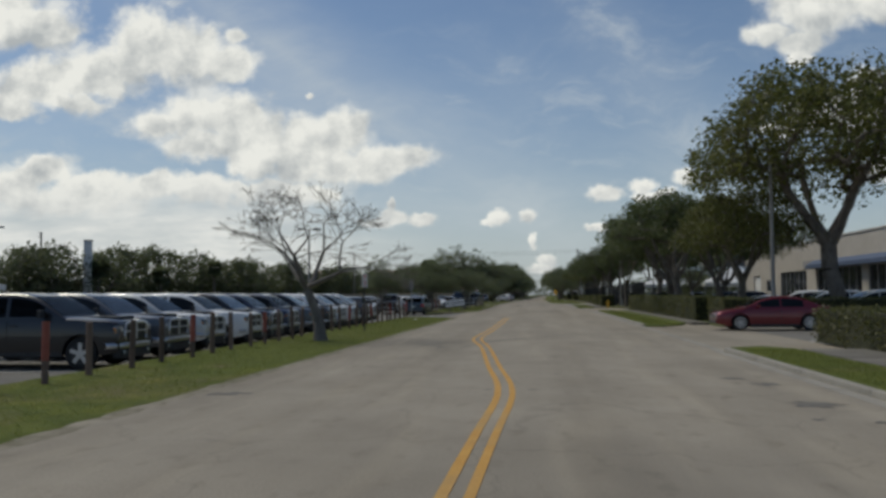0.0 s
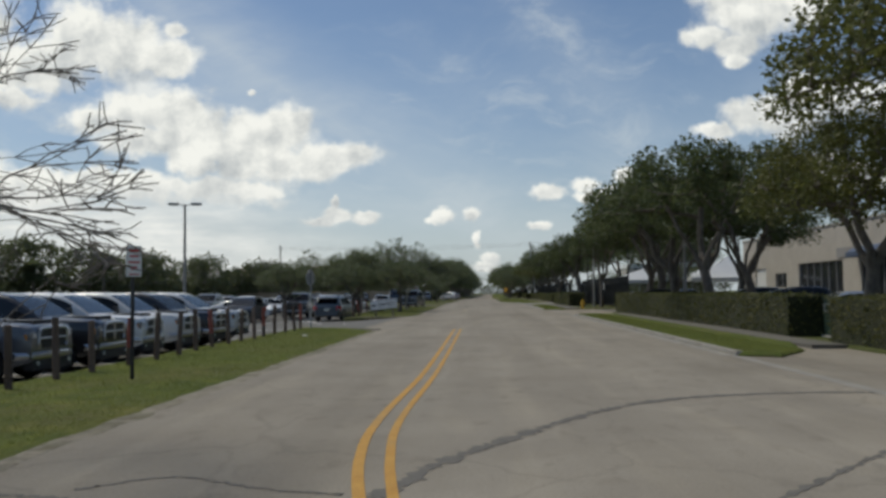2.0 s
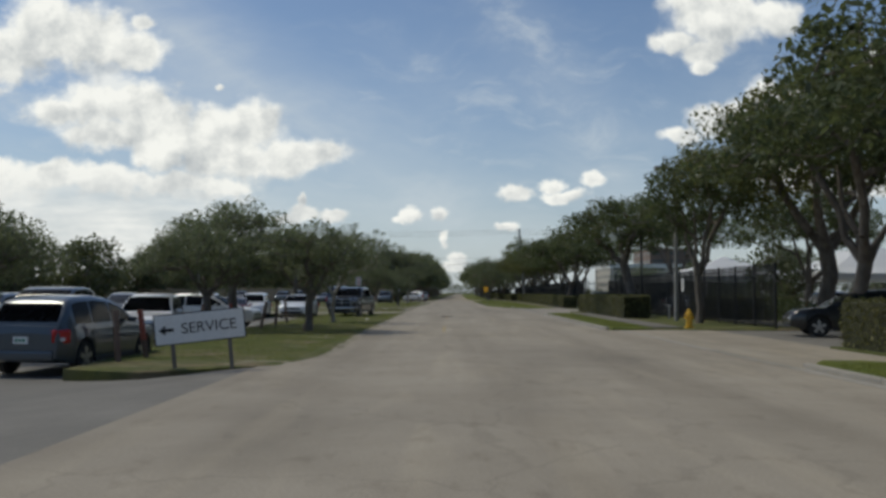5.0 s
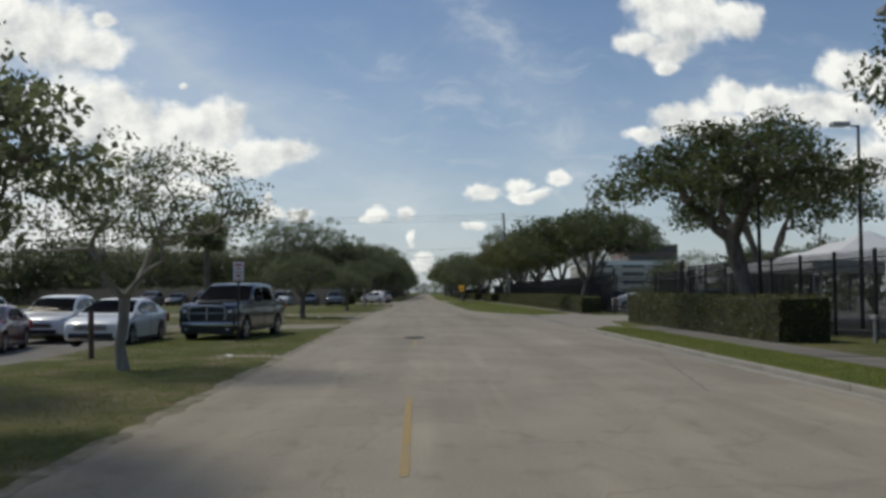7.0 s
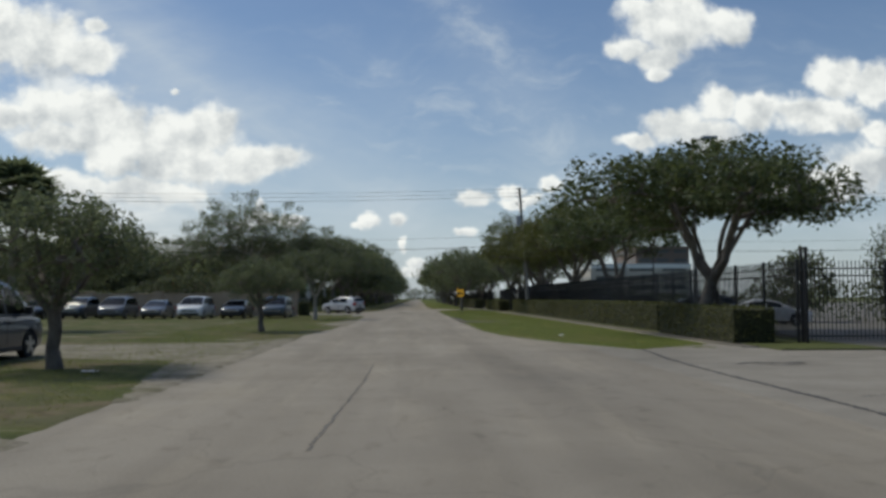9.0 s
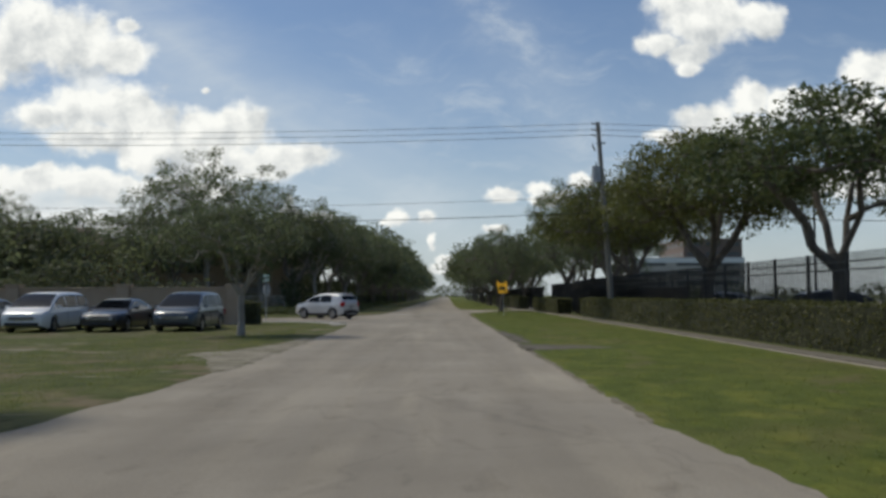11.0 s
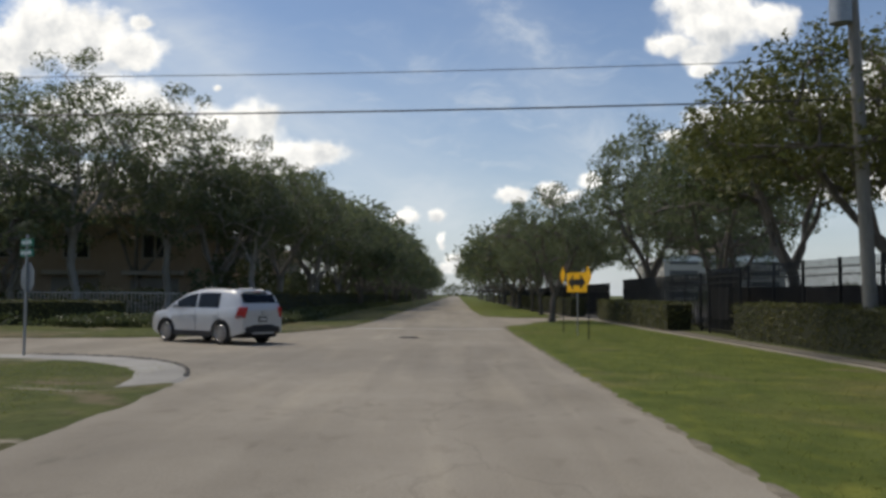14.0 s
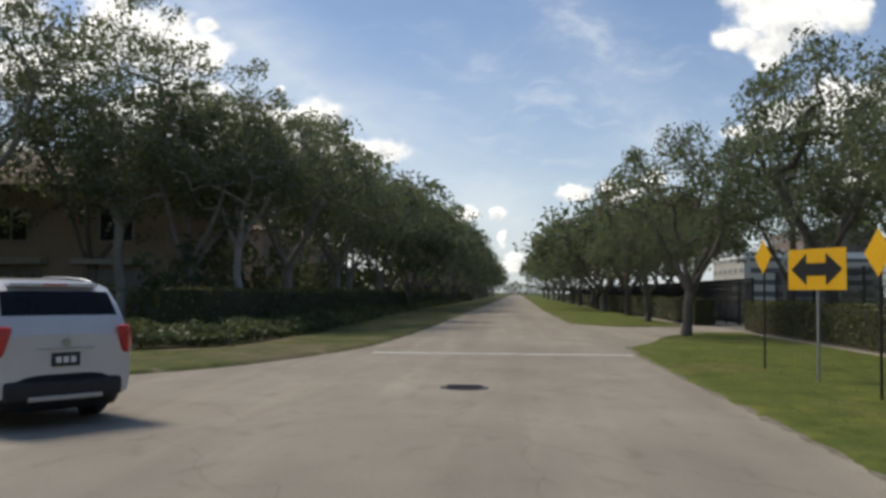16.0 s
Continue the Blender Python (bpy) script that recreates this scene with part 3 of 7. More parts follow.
CORNER = curve_pts([(-3.35, 161), (-3.5, 164.5), (-3.9, 167.4), (-5.0, 169.6), (-6.8, 170.9), (-9.5, 171.3), (-14, 170.9)])
FARSIDE = curve_pts([(-14, 178.0), (-10, 178.8), (-7.8, 179.8), (-5.8, 181.7), (-4.6, 184.4), (-3.5, 189.2), (-3.1, 198)])
slab("side_street", [(-80, 166), (-14, 170.9), *reversed(CORNER[:-1]), (-2.5, 161), (-2.5, 198), *reversed(FARSIDE), (-80, 175.5)], 0.002, 0.03, ASPHALT, "asphalt side street joining the road", "road", jitter=0.002, step=2.0)
slab("grass_verge", [(-7.1, -60), (-3.75, -60), (-3.75, 40.5), (-3.9, 42.2), (-4.7, 43.4), (-6.2, 44.4), (-7.1, 44.9)], 0.02, 0.1, GRASS, "mown green grass strip beside the road", "grass", jitter=0.05, step=0.4, seed=3)
slab("grass_verge", [(-7.6, 59.2), (-6.2, 58.6), (-4.2, 60.2), (-3.7, 62.5), (-3.95, 75), (-4.0, 99), (-9.0, 99), (-8.4, 66)], 0.02, 0.1, GRASSDRY, "worn green grass strip beside the road", "grass", jitter=0.06, step=0.4, seed=4)
slab("grass_field", [(-60, 99), (-4.0, 99), (-4.1, 120), (-4.0, 131), (-3.5, 138), (-3.35, 152), *CORNER, (-60, 167)], 0.015, 0.09, GRASSDRY, "patchy grass and bare soil beside the road", "grass", jitter=0.05, step=0.45, seed=5)
slab("grass_verge", [(-80, 175.6), *FARSIDE, (-2.9, 900), (-6.6, 900), (-6.8, 204), (-7.6, 196), (-12, 184.4), (-80, 181)], 0.06, 0.1, GRASSDRY, "grass strip along the street corner", "grass", jitter=0.04, step=0.9, seed=6)
slab("ground_cover", [(-80, 181), (-12, 184.4), (-7.6, 196), (-6.8, 204), (-6.6, 900), (-40, 900), (-80, 300)], 0.05, 0.08, FARGROUND, "shaded soil and ground cover under trees", "ground")
slab("sand_patch", [(-17, 100.5), (-9, 99.6), (-4.2, 102.0), (-3.85, 106.2), (-4.4, 107.0), (-5.5, 106.0), (-9, 105.0), (-17, 104.5)], 0.022, 0.05, SAND, "pale sandy drive beside the road", "sand", jitter=0.08, step=0.2, seed=7)
slab("sand_patch", [(-17, 119), (-9, 118.6), (-5.2, 117.4), (-4.5, 112.5), (-3.9, 109.5), (-3.9, 129), (-5.4, 125.4), (-9, 124.5), (-17, 124.0)], 0.022, 0.05, SAND, "pale sandy drive beside the road", "sand", jitter=0.09, step=0.2, seed=8)
slab("sand_patch", [(-5.2, 145.4), (-4.2, 143.4), (-3.55, 141.0), (-3.25, 140.5), (-3.25, 152), (-3.6, 153), (-3.8, 149), (-4.4, 146.8)], 0.022, 0.05, SAND, "bare sandy edge of the road", "sand", jitter=0.09, step=0.2, seed=9)
slab("kerb_apron", [*CORNER[10:-8], *[(x - 0.55, y - 0.75) for x, y in reversed(CORNER[10:-8])]], 0.03, 0.08, CONCRETE, "cracked pale concrete corner apron", "pavement", jitter=0.05, step=0.4, seed=10)
bm = bmesh.new()
for (ax, ay), (bx_, by_) in zip(CORNER[12:-9], CORNER[13:-9]):
    cyl(bm, (ax + 0.05, ay + 0.05, 0.03), (bx_ + 0.05, by_ + 0.05, 0.012), 0.035, 0.035, 6)
tagged(new("corner_kerb", mesh_of("corner_kerb", bm, PATCH)), "dark worn kerb edge round the corner", "kerb", "", "structure")
slab("road_edge", [(-3.85, -60), (-3.46, -60), (-3.48, 0), (-3.45, 20), (-3.5, 40.5), (-3.75, 42.6), (-4.1, 42.4)], 0.006, 0.03, SAND, "pale sandy edge of the asphalt", "road edge", "structure", jitter=0.06, step=0.35, seed=11)
slab("road_edge", [(-4.1, 61.2), (-3.8, 61.0), (-3.46, 62.6), (-3.7, 75), (-3.74, 99), (-4.1, 99)], 0.006, 0.03, SAND, "pale sandy edge of the asphalt", "road edge", "structure", jitter=0.07, step=0.35, seed=12)
slab("road_edge", [(3.08, 134), (3.02, 150), (3.0, 170), (2.98, 186), (3.15, 190.8), (3.5, 190.8), (3.4, 170), (3.4, 140)], 0.008, 0.03, SOILE, "broken soil and sand edge of the asphalt", "road edge", "structure", jitter=0.05, step=0.22, seed=13)
# verges: right of the road
VERGE_R = [
    [(6.05, -60), (7.5, -60), (7.5, 10.2), (6.9, 11.2), (6.05, 10.6)],
    [(6.05, 26.9), (6.6, 26.5), (7.6, 28.2), (8.15, 30.5), (8.15, 60.0), (7.4, 60.8), (6.6, 60.8), (6.05, 59.5)],
    [(5.35, 76.5), (5.35, 98.2), (6.3, 101.2), (7.3, 100.8), (7.0, 77.0)],
]
for i, pts in enumerate(VERGE_R):
    slab("grass_verge", pts, 0.088, 0.15, GRASS, "mown green grass verge behind a concrete kerb", "grass", jitter=0.04, step=0.6, seed=20 + i)
slab("grass_verge", [(7.9, 122.6), (7.0, 121.7), (6.15, 120.9), (4.9, 124.5), (3.7, 129), (3.2, 134), (3.15, 150), (3.1, 170), (3.1, 186), (3.3, 190.5), (4.2, 192.6), (5.4, 197), (6.8, 199.8), (8.6, 200.5), (8.85, 150), (8.8, 123.2)], 0.025, 0.09, GRASS, "wide mown green lawn beside the road", "grass", jitter=0.045, step=0.25, seed=26)
slab("grass_verge", [(2.9, 208), (2.6, 230), (2.4, 900), (6.6, 900), (7.4, 206), (4.6, 205)], 0.07, 0.1, GRASS, "grass verge along the far road", "grass", jitter=0.06, step=0.9, seed=27)
slab("worn_soil", [(3.1, 146.4), (3.9, 146.5), (4.7, 146.9), (5.4, 147.3), (4.7, 147.9), (4.0, 148.2), (3.1, 148.8)], 0.032, 0.05, mat("worn_soil", (0.075, 0.064, 0.045), (0.15, 0.132, 0.1), 2.2, 0.95, 0.6, c3=(0.075, 0.085, 0.03), fine=25), "bare worn soil at the lawn edge", "soil", jitter=0.16, step=0.14, seed=28)
slab("worn_soil", [(3.1, 149.6), (3.28, 149.4), (3.44, 150.3), (3.34, 151.6), (3.46, 153.2), (3.3, 155.2), (3.2, 157.5), (3.12, 157.5)], 0.034, 0.05, MATS["worn_soil"], "dark broken soil along the lawn edge", "soil", jitter=0.1, step=0.1, seed=35)
slab("worn_soil", [(-4.6, 42.5), (-4.0, 41.5), (-3.6, 41.6), (-3.7, 42.6), (-4.3, 43.2), (-4.9, 43.2)], 0.026, 0.05, MATS["worn_soil"], "dark bare soil at the verge tip", "soil", jitter=0.12, step=0.14, seed=33)
slab("hedge_bed", [(9.7, 120), (9.7, 204), (12.6, 204), (12.6, 120)], 0.05, 0.1, FARGROUND, "soil bed under the hedge and fence", "soil")
slab("hedge_bed", [(9.0, 26.4), (9.0, 66), (13, 66), (13, 29.6), (26, 29.6), (26, 26.4)], 0.05, 0.1, FARGROUND, "soil bed under the hedge", "soil")
slab("hedge_bed", [(7.0, 77.0), (7.3, 100.8), (8.2, 108), (13, 108), (13, 77)], 0.05, 0.1, GRASSDRY, "thin grass under hedge and trees", "grass", jitter=0.05, step=0.8, seed=29)


def kerb_run(pts, label="weathered concrete kerb"):
    """A kerb of separate stones along a line."""
    k = thing("kerb", label, "kerb", kind="structure")
    for (ax, ay), (bx_, by_) in zip(pts, pts[1:]):
        L = math.hypot(bx_ - ax, by_ - ay)
        n = max(1, round(L / 3.0))
        me = None
        for i in range(n):
            if me is None:
                bm = bmesh.new()
                box(bm, -0.08, 0.075, 0.002, L / n - 0.002, -0.05, 0.10, 0.035)
                box(bm, -0.27, -0.082, 0.002, L / n - 0.002, -0.05, 0.005)
                me = mesh_of("kerb_stone", bm, KERB, 40)
            ang = math.atan2(-(bx_ - ax), by_ - ay)
            t = i / n
            part("kerb_stone", me, None, k, m=Matrix.Translation((ax + (bx_ - ax) * t, ay + (by_ - ay) * t, 0)) @ Matrix.Rotation(ang, 4, "Z"))


kerb_run([(5.95, -30), (5.95, 10.4)])
kerb_run([(5.95, 27.0), (5.95, 60.0)])
kerb_run([(5.25, 76.8), (5.25, 98.8)])
bm = bmesh.new()
for y0, y1, x in ((10.4, 27.0, 5.85), (60.0, 76.8, 5.7), (-30, 10.4, 5.72), (27.0, 60.0, 5.72), (76.8, 98.8, 5.03)):
    box(bm, x - 0.11, x + 0.11, y0, y1, -0.05, 0.0055)
tagged(new("gutter", mesh_of("gutter", bm, KERB)), "flush concrete gutter strip beside the kerb", "gutter", "", "structure")
DRIVE = mat("drive_concrete", (0.24, 0.217, 0.18), (0.315, 0.287, 0.24), 0.9, 0.9, 0.25, c3=(0.17, 0.155, 0.128), fine=35, spec=0.3)
slab("driveway", [(5.0, 101.6), (7.4, 101.7), (8.2, 108), (11.9, 108.5), (12.3, 120), (9.4, 121.4), (9.2, 124.0), (8.0, 123.6), (6.1, 121.2), (4.9, 124.0)], 0.006, 0.03, DRIVE, "worn pale concrete drive before the gate", "driveway", jitter=0.05, step=0.4, seed=31)


PAVE = mat("worn_pavement", (0.115, 0.105, 0.088), (0.185, 0.17, 0.145), 1.3, 0.9, 0.3, c3=(0.12, 0.115, 0.09), fine=30, objrand=0.12)


def pavement_run(x0, x1, y0, y1, z=0.092, surface=None):
    k = thing("pavement", "worn grey-brown concrete pavement slabs", "pavement", kind="structure")
    n = round((y1 - y0) / 1.5)
    me = mesh_of("slab", bx(x0 + 0.006, x1 - 0.006, 0.006, (y1 - y0) / n - 0.006, z - 0.1, z, bevel=0.01), surface or PAVE)
    for i in range(n):
        part("slab", me, None, k, m=pose(0, y0 + i * (y1 - y0) / n, random.uniform(-0.006, 0.006)))


pavement_run(7.55, 8.95, -24, 10)
pavement_run(8.2, 9.05, 29, 61)
pavement_run(7.1, 8.3, 77.5, 100.4)
pavement_run(9.2, 9.75, 121.5, 199.5, 0.035, mat("soiled_path", (0.13, 0.118, 0.092), (0.19, 0.172, 0.138), 0.9, 0.95, 0.4, c3=(0.085, 0.08, 0.045), fine=30, spec=0.2))


def ribbon(bm, pts, w, z, ragged=None):
    """A painted line along pts; z is a height or a function of x."""
    vs = []
    for i, (x, y) in enumerate(pts):
        a, b = pts[max(0, i - 1)], pts[min(len(pts) - 1, i + 1)]
        dx, dy = b[0] - a[0], b[1] - a[1]
        l = math.hypot(dx, dy)
        k = ragged.uniform(0.15, 1.3) if ragged else 1.0
        nx, ny = dy / l * w / 2 * k, -dx / l * w / 2 * k
        if ragged:
            x, y = x + ragged.uniform(-0.03, 0.03), y + ragged.uniform(-0.03, 0.03)
        h = z(x) if callable(z) else z
        vs.append((bm.verts.new((x - nx, y - ny, h)), bm.verts.new((x + nx, y + ny, h))))
    for (a, b), (c, d) in zip(vs, vs[1:]):
        bm.faces.new((a, b, d, c))


def smooth_line(ctrl, n=10):
    out = []
    for i in range(len(ctrl) - 1):
        p0, p1, p2, p3 = (Vector(ctrl[max(0, min(len(ctrl) - 1, j))]) for j in (i - 1, i, i + 1, i + 2))
        for k in range(n):
            t = k / n
            out.append(0.5 * ((2 * p1) + (p2 - p0) * t + (2 * p0 - 5 * p1 + 4 * p2 - p3) * t * t + (3 * p1 - p0 - 3 * p2 + p3) * t ** 3))
    out.append(Vector(ctrl[-1]))
    return [(v.x, v.y) for v in out]


bm = bmesh.new()
ribbon(bm, smooth_line([(0.62, -14), (0.8, -3.2), (0.85, 1.5), (0.45, 6), (-0.1, 12.2), (-0.55, 15.5), (-0.66, 18), (-0.55, 23), (-0.55, 30), (-0.6, 41.8)]), 0.095, 0.005)
ribbon(bm, smooth_line([(0.82, -14), (1.0, -3.2), (1.06, 1.5), (0.67, 6), (0.11, 12.2), (-0.29, 15.5), (-0.42, 18), (-0.33, 23), (-0.32, 30), (-0.36, 41.8)]), 0.085, 0.005)
tagged(new("centre_line", mesh_of("centre_line", bm, YELLOW)), "worn double yellow centre line on the road", "road marking", "", "structure")
bm = bmesh.new()
ribbon(bm, [(-0.99, 74.5), (-0.99, 79.6)], 0.08, 0.005)
ribbon(bm, [(-0.93, 90.3), (-0.93, 94.0)], 0.06, 0.005)
tagged(new("centre_line_trace", mesh_of("centre_line_trace", bm, FADED)), "almost worn away yellow centre line", "road marking", "", "structure")
bm = bmesh.new()
for a, b in (((-12, 45.9), (-6.8, 48.9)), ((-12, 57.2), (-9.6, 60)), ((-8.4, 56.2), (-10.4, 60.0))):
    ribbon(bm, [(a[0] + (b[0] - a[0]) * k / 6, a[1] + (b[1] - a[1]) * k / 6) for k in range(7)], 0.3, lambda x: lot_z(x) + 0.012)
for i in range(13):
    ribbon(bm, [(-13.5, 6.8 + 2.75 * i), (-8.4, 6.8 + 2.75 * i), (-7.4, 6.8 + 2.75 * i)], 0.1, lambda x: lot_z(x) + 0.008)
for a, b in (((9.2, 15.0), (11.2, 15.6)), ((-3.0, 187.2), (2.9, 187.6))):
    ribbon(bm, [a, b], 0.25, 0.006)
tagged(new("white_marking", mesh_of("white_marking", bm, WHITEP)), "faded white stop bars and bay lines", "road marking", "", "structure")
# tar seams, skid marks and drain covers
MARKS = [
    ([(-0.24, 14.1), (0.18, 15.4), (0.71, 16.45), (1.48, 17.85), (2.4, 19.1), (3.41, 19.8), (4.89, 20.2), (5.8, 20.15)], 0.26),
    ([(2.34, 13.9), (3.34, 15.1), (4.29, 16.1), (5.47, 16.6)], 0.10), ([(-3.3, 14.3), (-1.96, 13.9), (-1.47, 13.2), (-1.18, 12.3), (-0.71, 11.8), (-0.51, 12.9), (-0.27, 13.8)], 0.11),
    ([(-2.45, 14.4), (-1.87, 14.8), (-1.1, 14.4), (-0.5, 14.2)], 0.08), ([(-1.92, 13.7), (-1.61, 12.65), (-1.3, 12.4)], 0.08), ([(-1.14, 11.0), (-1.18, 11.8), (-1.11, 12.2)], 0.07)
]
rng = random.Random(6)
bm = bmesh.new()
for pts, w in (MARKS
               + [([(3.2, 80), (3.9, 84), (4.7, 88)], 0.04), ([(-0.75, 116.0), (-0.78, 112.3), (-0.86, 108.9), (-0.95, 105.7)], 0.045), ([(-0.5, 150), (-0.35, 155)], 0.05),
                  ([(3.2, 103.3), (4.1, 102.9), (5.03, 102.2)], 0.14)]):
    ribbon(bm, smooth_line(pts, 26), w * 0.75, 0.0045, rng)
tagged(new("tar_seam", mesh_of("tar_seam", bm, PATCH)), "dark tar seams and cracks in the asphalt", "crack", "", "structure")
# the open joint along the drive and the broken concrete at its head
bm = bmesh.new()
for pts, w in (([(6.25, 121.0), (6.0, 118.5), (5.84, 116.8), (5.71, 114.2), (5.67, 110.6), (5.62, 107.7), (5.5, 103)], 0.15), ([(6.8, 115.5), (7.3, 115.9), (7.9, 115.7), (8.4, 116.0)], 0.3), ([(7.2, 115.6), (7.6, 115.2), (8.3, 115.6)], 0.14),
               ([(8.9, 117.9), (9.8, 117.2), (10.8, 117.4)], 0.12), ([(6.3, 109.6), (7.6, 110.2), (8.8, 112.0)], 0.05)):
    ribbon(bm, smooth_line(pts, 30), w * 0.8, 0.0115, rng)
tagged(new("drive_joint", mesh_of("drive_joint", bm, TAR)), "dark open joint and cracks in the concrete drive", "crack", "", "structure")
rng = random.Random(5)
bm = bmesh.new()
for x, y, rx, ry in ((4.9, 2.6, 0.24, 0.30), (4.6, 3.6, 0.2, 0.25), (4.9, 0.2, 0.42, 0.5), (-3.0, 1.0, 0.35, 0.3), (4.2, 33.4, 0.3, 0.3), (0.7, 1.7, 0.09, 0.06), (1.35, 1.7, 0.1, 0.06), (-0.85, 28.6, 0.1, 0.1), (0.0, 28.5, 0.1, 0.1), (-0.9, 66, 0.1, 0.12), (0.6, 69.5, 0.08, 0.12), (-0.9, 72.4, 0.1, 0.12), (5.2, -1.4, 0.2, 0.2), (4.5, -1.2, 0.1, 0.1)):
    rag = [rng.uniform(0.35, 1.1) for k in range(20)]
    ring = [(x + rx * math.cos(k * math.tau / 20) * rag[k], y + ry * math.sin(k * math.tau / 20) * rag[k], 0.004) for k in range(20)]
    bm.faces.new([bm.verts.new(p) for p in ring])
tagged(new("road_stain", mesh_of("road_stain", bm, PATCH)), "dark patched stains on the asphalt", "stain", "", "structure")


def manhole(x, y):
    t = thing("manhole", "round dark iron manhole cover in asphalt", "manhole", pose(x, y, 0))
    bm = bmesh.new(); cyl(bm, (0, 0, -0.02), (0, 0, 0.008), 0.36, n=28)
    part("rim", bm, TAR, t)
    bm = bmesh.new(); cyl(bm, (0, 0, 0.0), (0, 0, 0.014), 0.3, n=28)
    for k in range(-3, 4):
        box(bm, -0.25, 0.25, k * 0.075 - 0.015, k * 0.075 + 0.015, 0.012, 0.02)
    part("cover", bm, BLKPL, t)


manhole(-0.95, 94.6)
manhole(-0.57, 180.3)


# ---- vegetation ----
def grass_blades(name, pts_fn, n, seed, hmin, hmax, label, material=BLADE):
    """Thin upright blades scattered by pts_fn; one object that nobody could count."""
    r = np.random.RandomState(seed)
    p = pts_fn(r, n)
    a = r.uniform(0, math.tau, len(p))
    h = r.uniform(hmin, hmax, len(p))
    w = h * 0.13 + 0.004
    dx, dy = np.cos(a) * w, np.sin(a) * w
    lx, ly = r.normal(0, 1.1, len(p)) * h, r.normal(0, 1.1, len(p)) * h
    v = np.empty((len(p), 3, 3))
    v[:, 0] = p - np.c_[dx, dy, np.zeros(len(p))]
    v[:, 1] = p + np.c_[dx, dy, np.zeros(len(p))]
    v[:, 2] = p + np.c_[lx, ly, h]
    me = bpy.data.meshes.new(name)
    me.vertices.add(3 * len(p)); me.vertices.foreach_set("co", v.ravel())
    me.loops.add(3 * len(p)); me.loops.foreach_set("vertex_index", np.arange(3 * len(p)))
    me.polygons.add(len(p)); me.polygons.foreach_set("loop_start", np.arange(0, 3 * len(p), 3))
    me.update(calc_edges=True)
    me.materials.append(material)
    tagged(new(name, me), label, "grass", "", "stuff")


def strip(y0, y1, left, right, z):
    """Random places between two edges that are functions of y."""
    def f(r, n):
        y = r.uniform(y0, y1, n)
        a, b = np.array([left(k) for k in y]), np.array([right(k) for k in y])
        x = a + (b - a) * r.uniform(0, 1, n)
        ok = ~((x > 2.5) & (x < 6.2) & (y > 146.2) & (y < 149))
        return np.c_[x, y, np.full(n, z)][ok]
    return f


grass_blades("grass_tuft", strip(-8, 43, lambda y: -7.0, lambda y: -3.72 - max(0, y - 40) * 0.6, 0.02), 38000, 1, 0.014, 0.038, "short green grass blades on the verge")
grass_blades("grass_tuft", strip(61, 99, lambda y: -8.3, lambda y: -3.95, 0.02), 33000, 2, 0.014, 0.038, "short green grass blades on the verge")
grass_blades("grass_tuft", strip(105, 169, lambda y: -9.5, lambda y: -4.3, 0.02), 32000, 3, 0.014, 0.038, "thin patchy grass blades")
grass_blades("grass_tuft", strip(121, 190, lambda y: 3.2 + max(0, 132 - y) * 0.26, lambda y: 8.4, 0.02), 40000, 4, 0.014, 0.038, "green lawn grass blades")
grass_blades("grass_tuft", strip(27, 60, lambda y: 6.1, lambda y: 7.4, 0.088), 18000, 5, 0.014, 0.038, "short green grass blades on the verge")
grass_blades("grass_tuft", strip(77, 99, lambda y: 5.4, lambda y: 7.0, 0.088), 13500, 6, 0.014, 0.038, "short green grass blades on the verge")
grass_blades("grass_tuft", strip(-4, 10, lambda y: 6.1, lambda y: 7.4, 0.088), 9000, 7, 0.014, 0.038, "short green grass blades on the verge")


def skeleton_tree(seed, levels, limbs, kids, trunk_h, wide, droop=0.0, wobble=0.25, ratio=0.72):
    """Branch segments (p, q, r0, r1, level) of a tree of unit trunk radius and its tips."""
    rng = random.Random(seed)
    segs, tips = [], []

    def grow(p, d, length, r, lev):
        wob = wobble * (0.4 if lev == 0 else 1.0)
        n = 3 if lev < 2 or (levels > 4 and lev < 4) else 2
        q = p
        for i in range(n):
            d = (d + Vector((rng.gauss(0, wob), rng.gauss(0, wob), rng.gauss(0, wob * 0.5) - droop * lev * 0.1)) * 0.45).normalized()
            nq = q + d * length / n
            r2 = r * (0.86 if lev else 0.92)
            segs.append((q.copy(), nq.copy(), r, r2, lev))
            q, r = nq, r2
            if lev >= levels - 1:
                tips.append((q + Vector((rng.gauss(0, .05), rng.gauss(0, .05), 0)), d.copy()))
        if lev >= levels:
            return
        k = limbs if lev == 0 else kids
        a0 = rng.uniform(0, math.tau)
        for i in range(k):
            a = a0 + math.tau * i / k + rng.uniform(-0.4, 0.4)
            out = Vector((math.cos(a), math.sin(a), 0))
            if lev:
                nd = (d * 0.9 + out * rng.uniform(0.4, 0.9) + Vector((0, 0, rng.uniform(-0.1, 0.3) - droop))).normalized()
            else:
                nd = (out * wide * rng.uniform(0.7, 1.1) + Vector((0, 0, rng.uniform(0.6, 1.1)))).normalized()
            grow(q, nd, length * (ratio if lev else 1.0) * rng.uniform(0.75, 1.15) * (1.0 if lev else 0.85), r * rng.uniform(0.55, 0.72), lev + 1)

    grow(Vector((0, 0, 0)), Vector((rng.uniform(-.12, .12), rng.uniform(-.12, .12), 1)).normalized(), trunk_h, 1.0, 0)
    return segs, tips


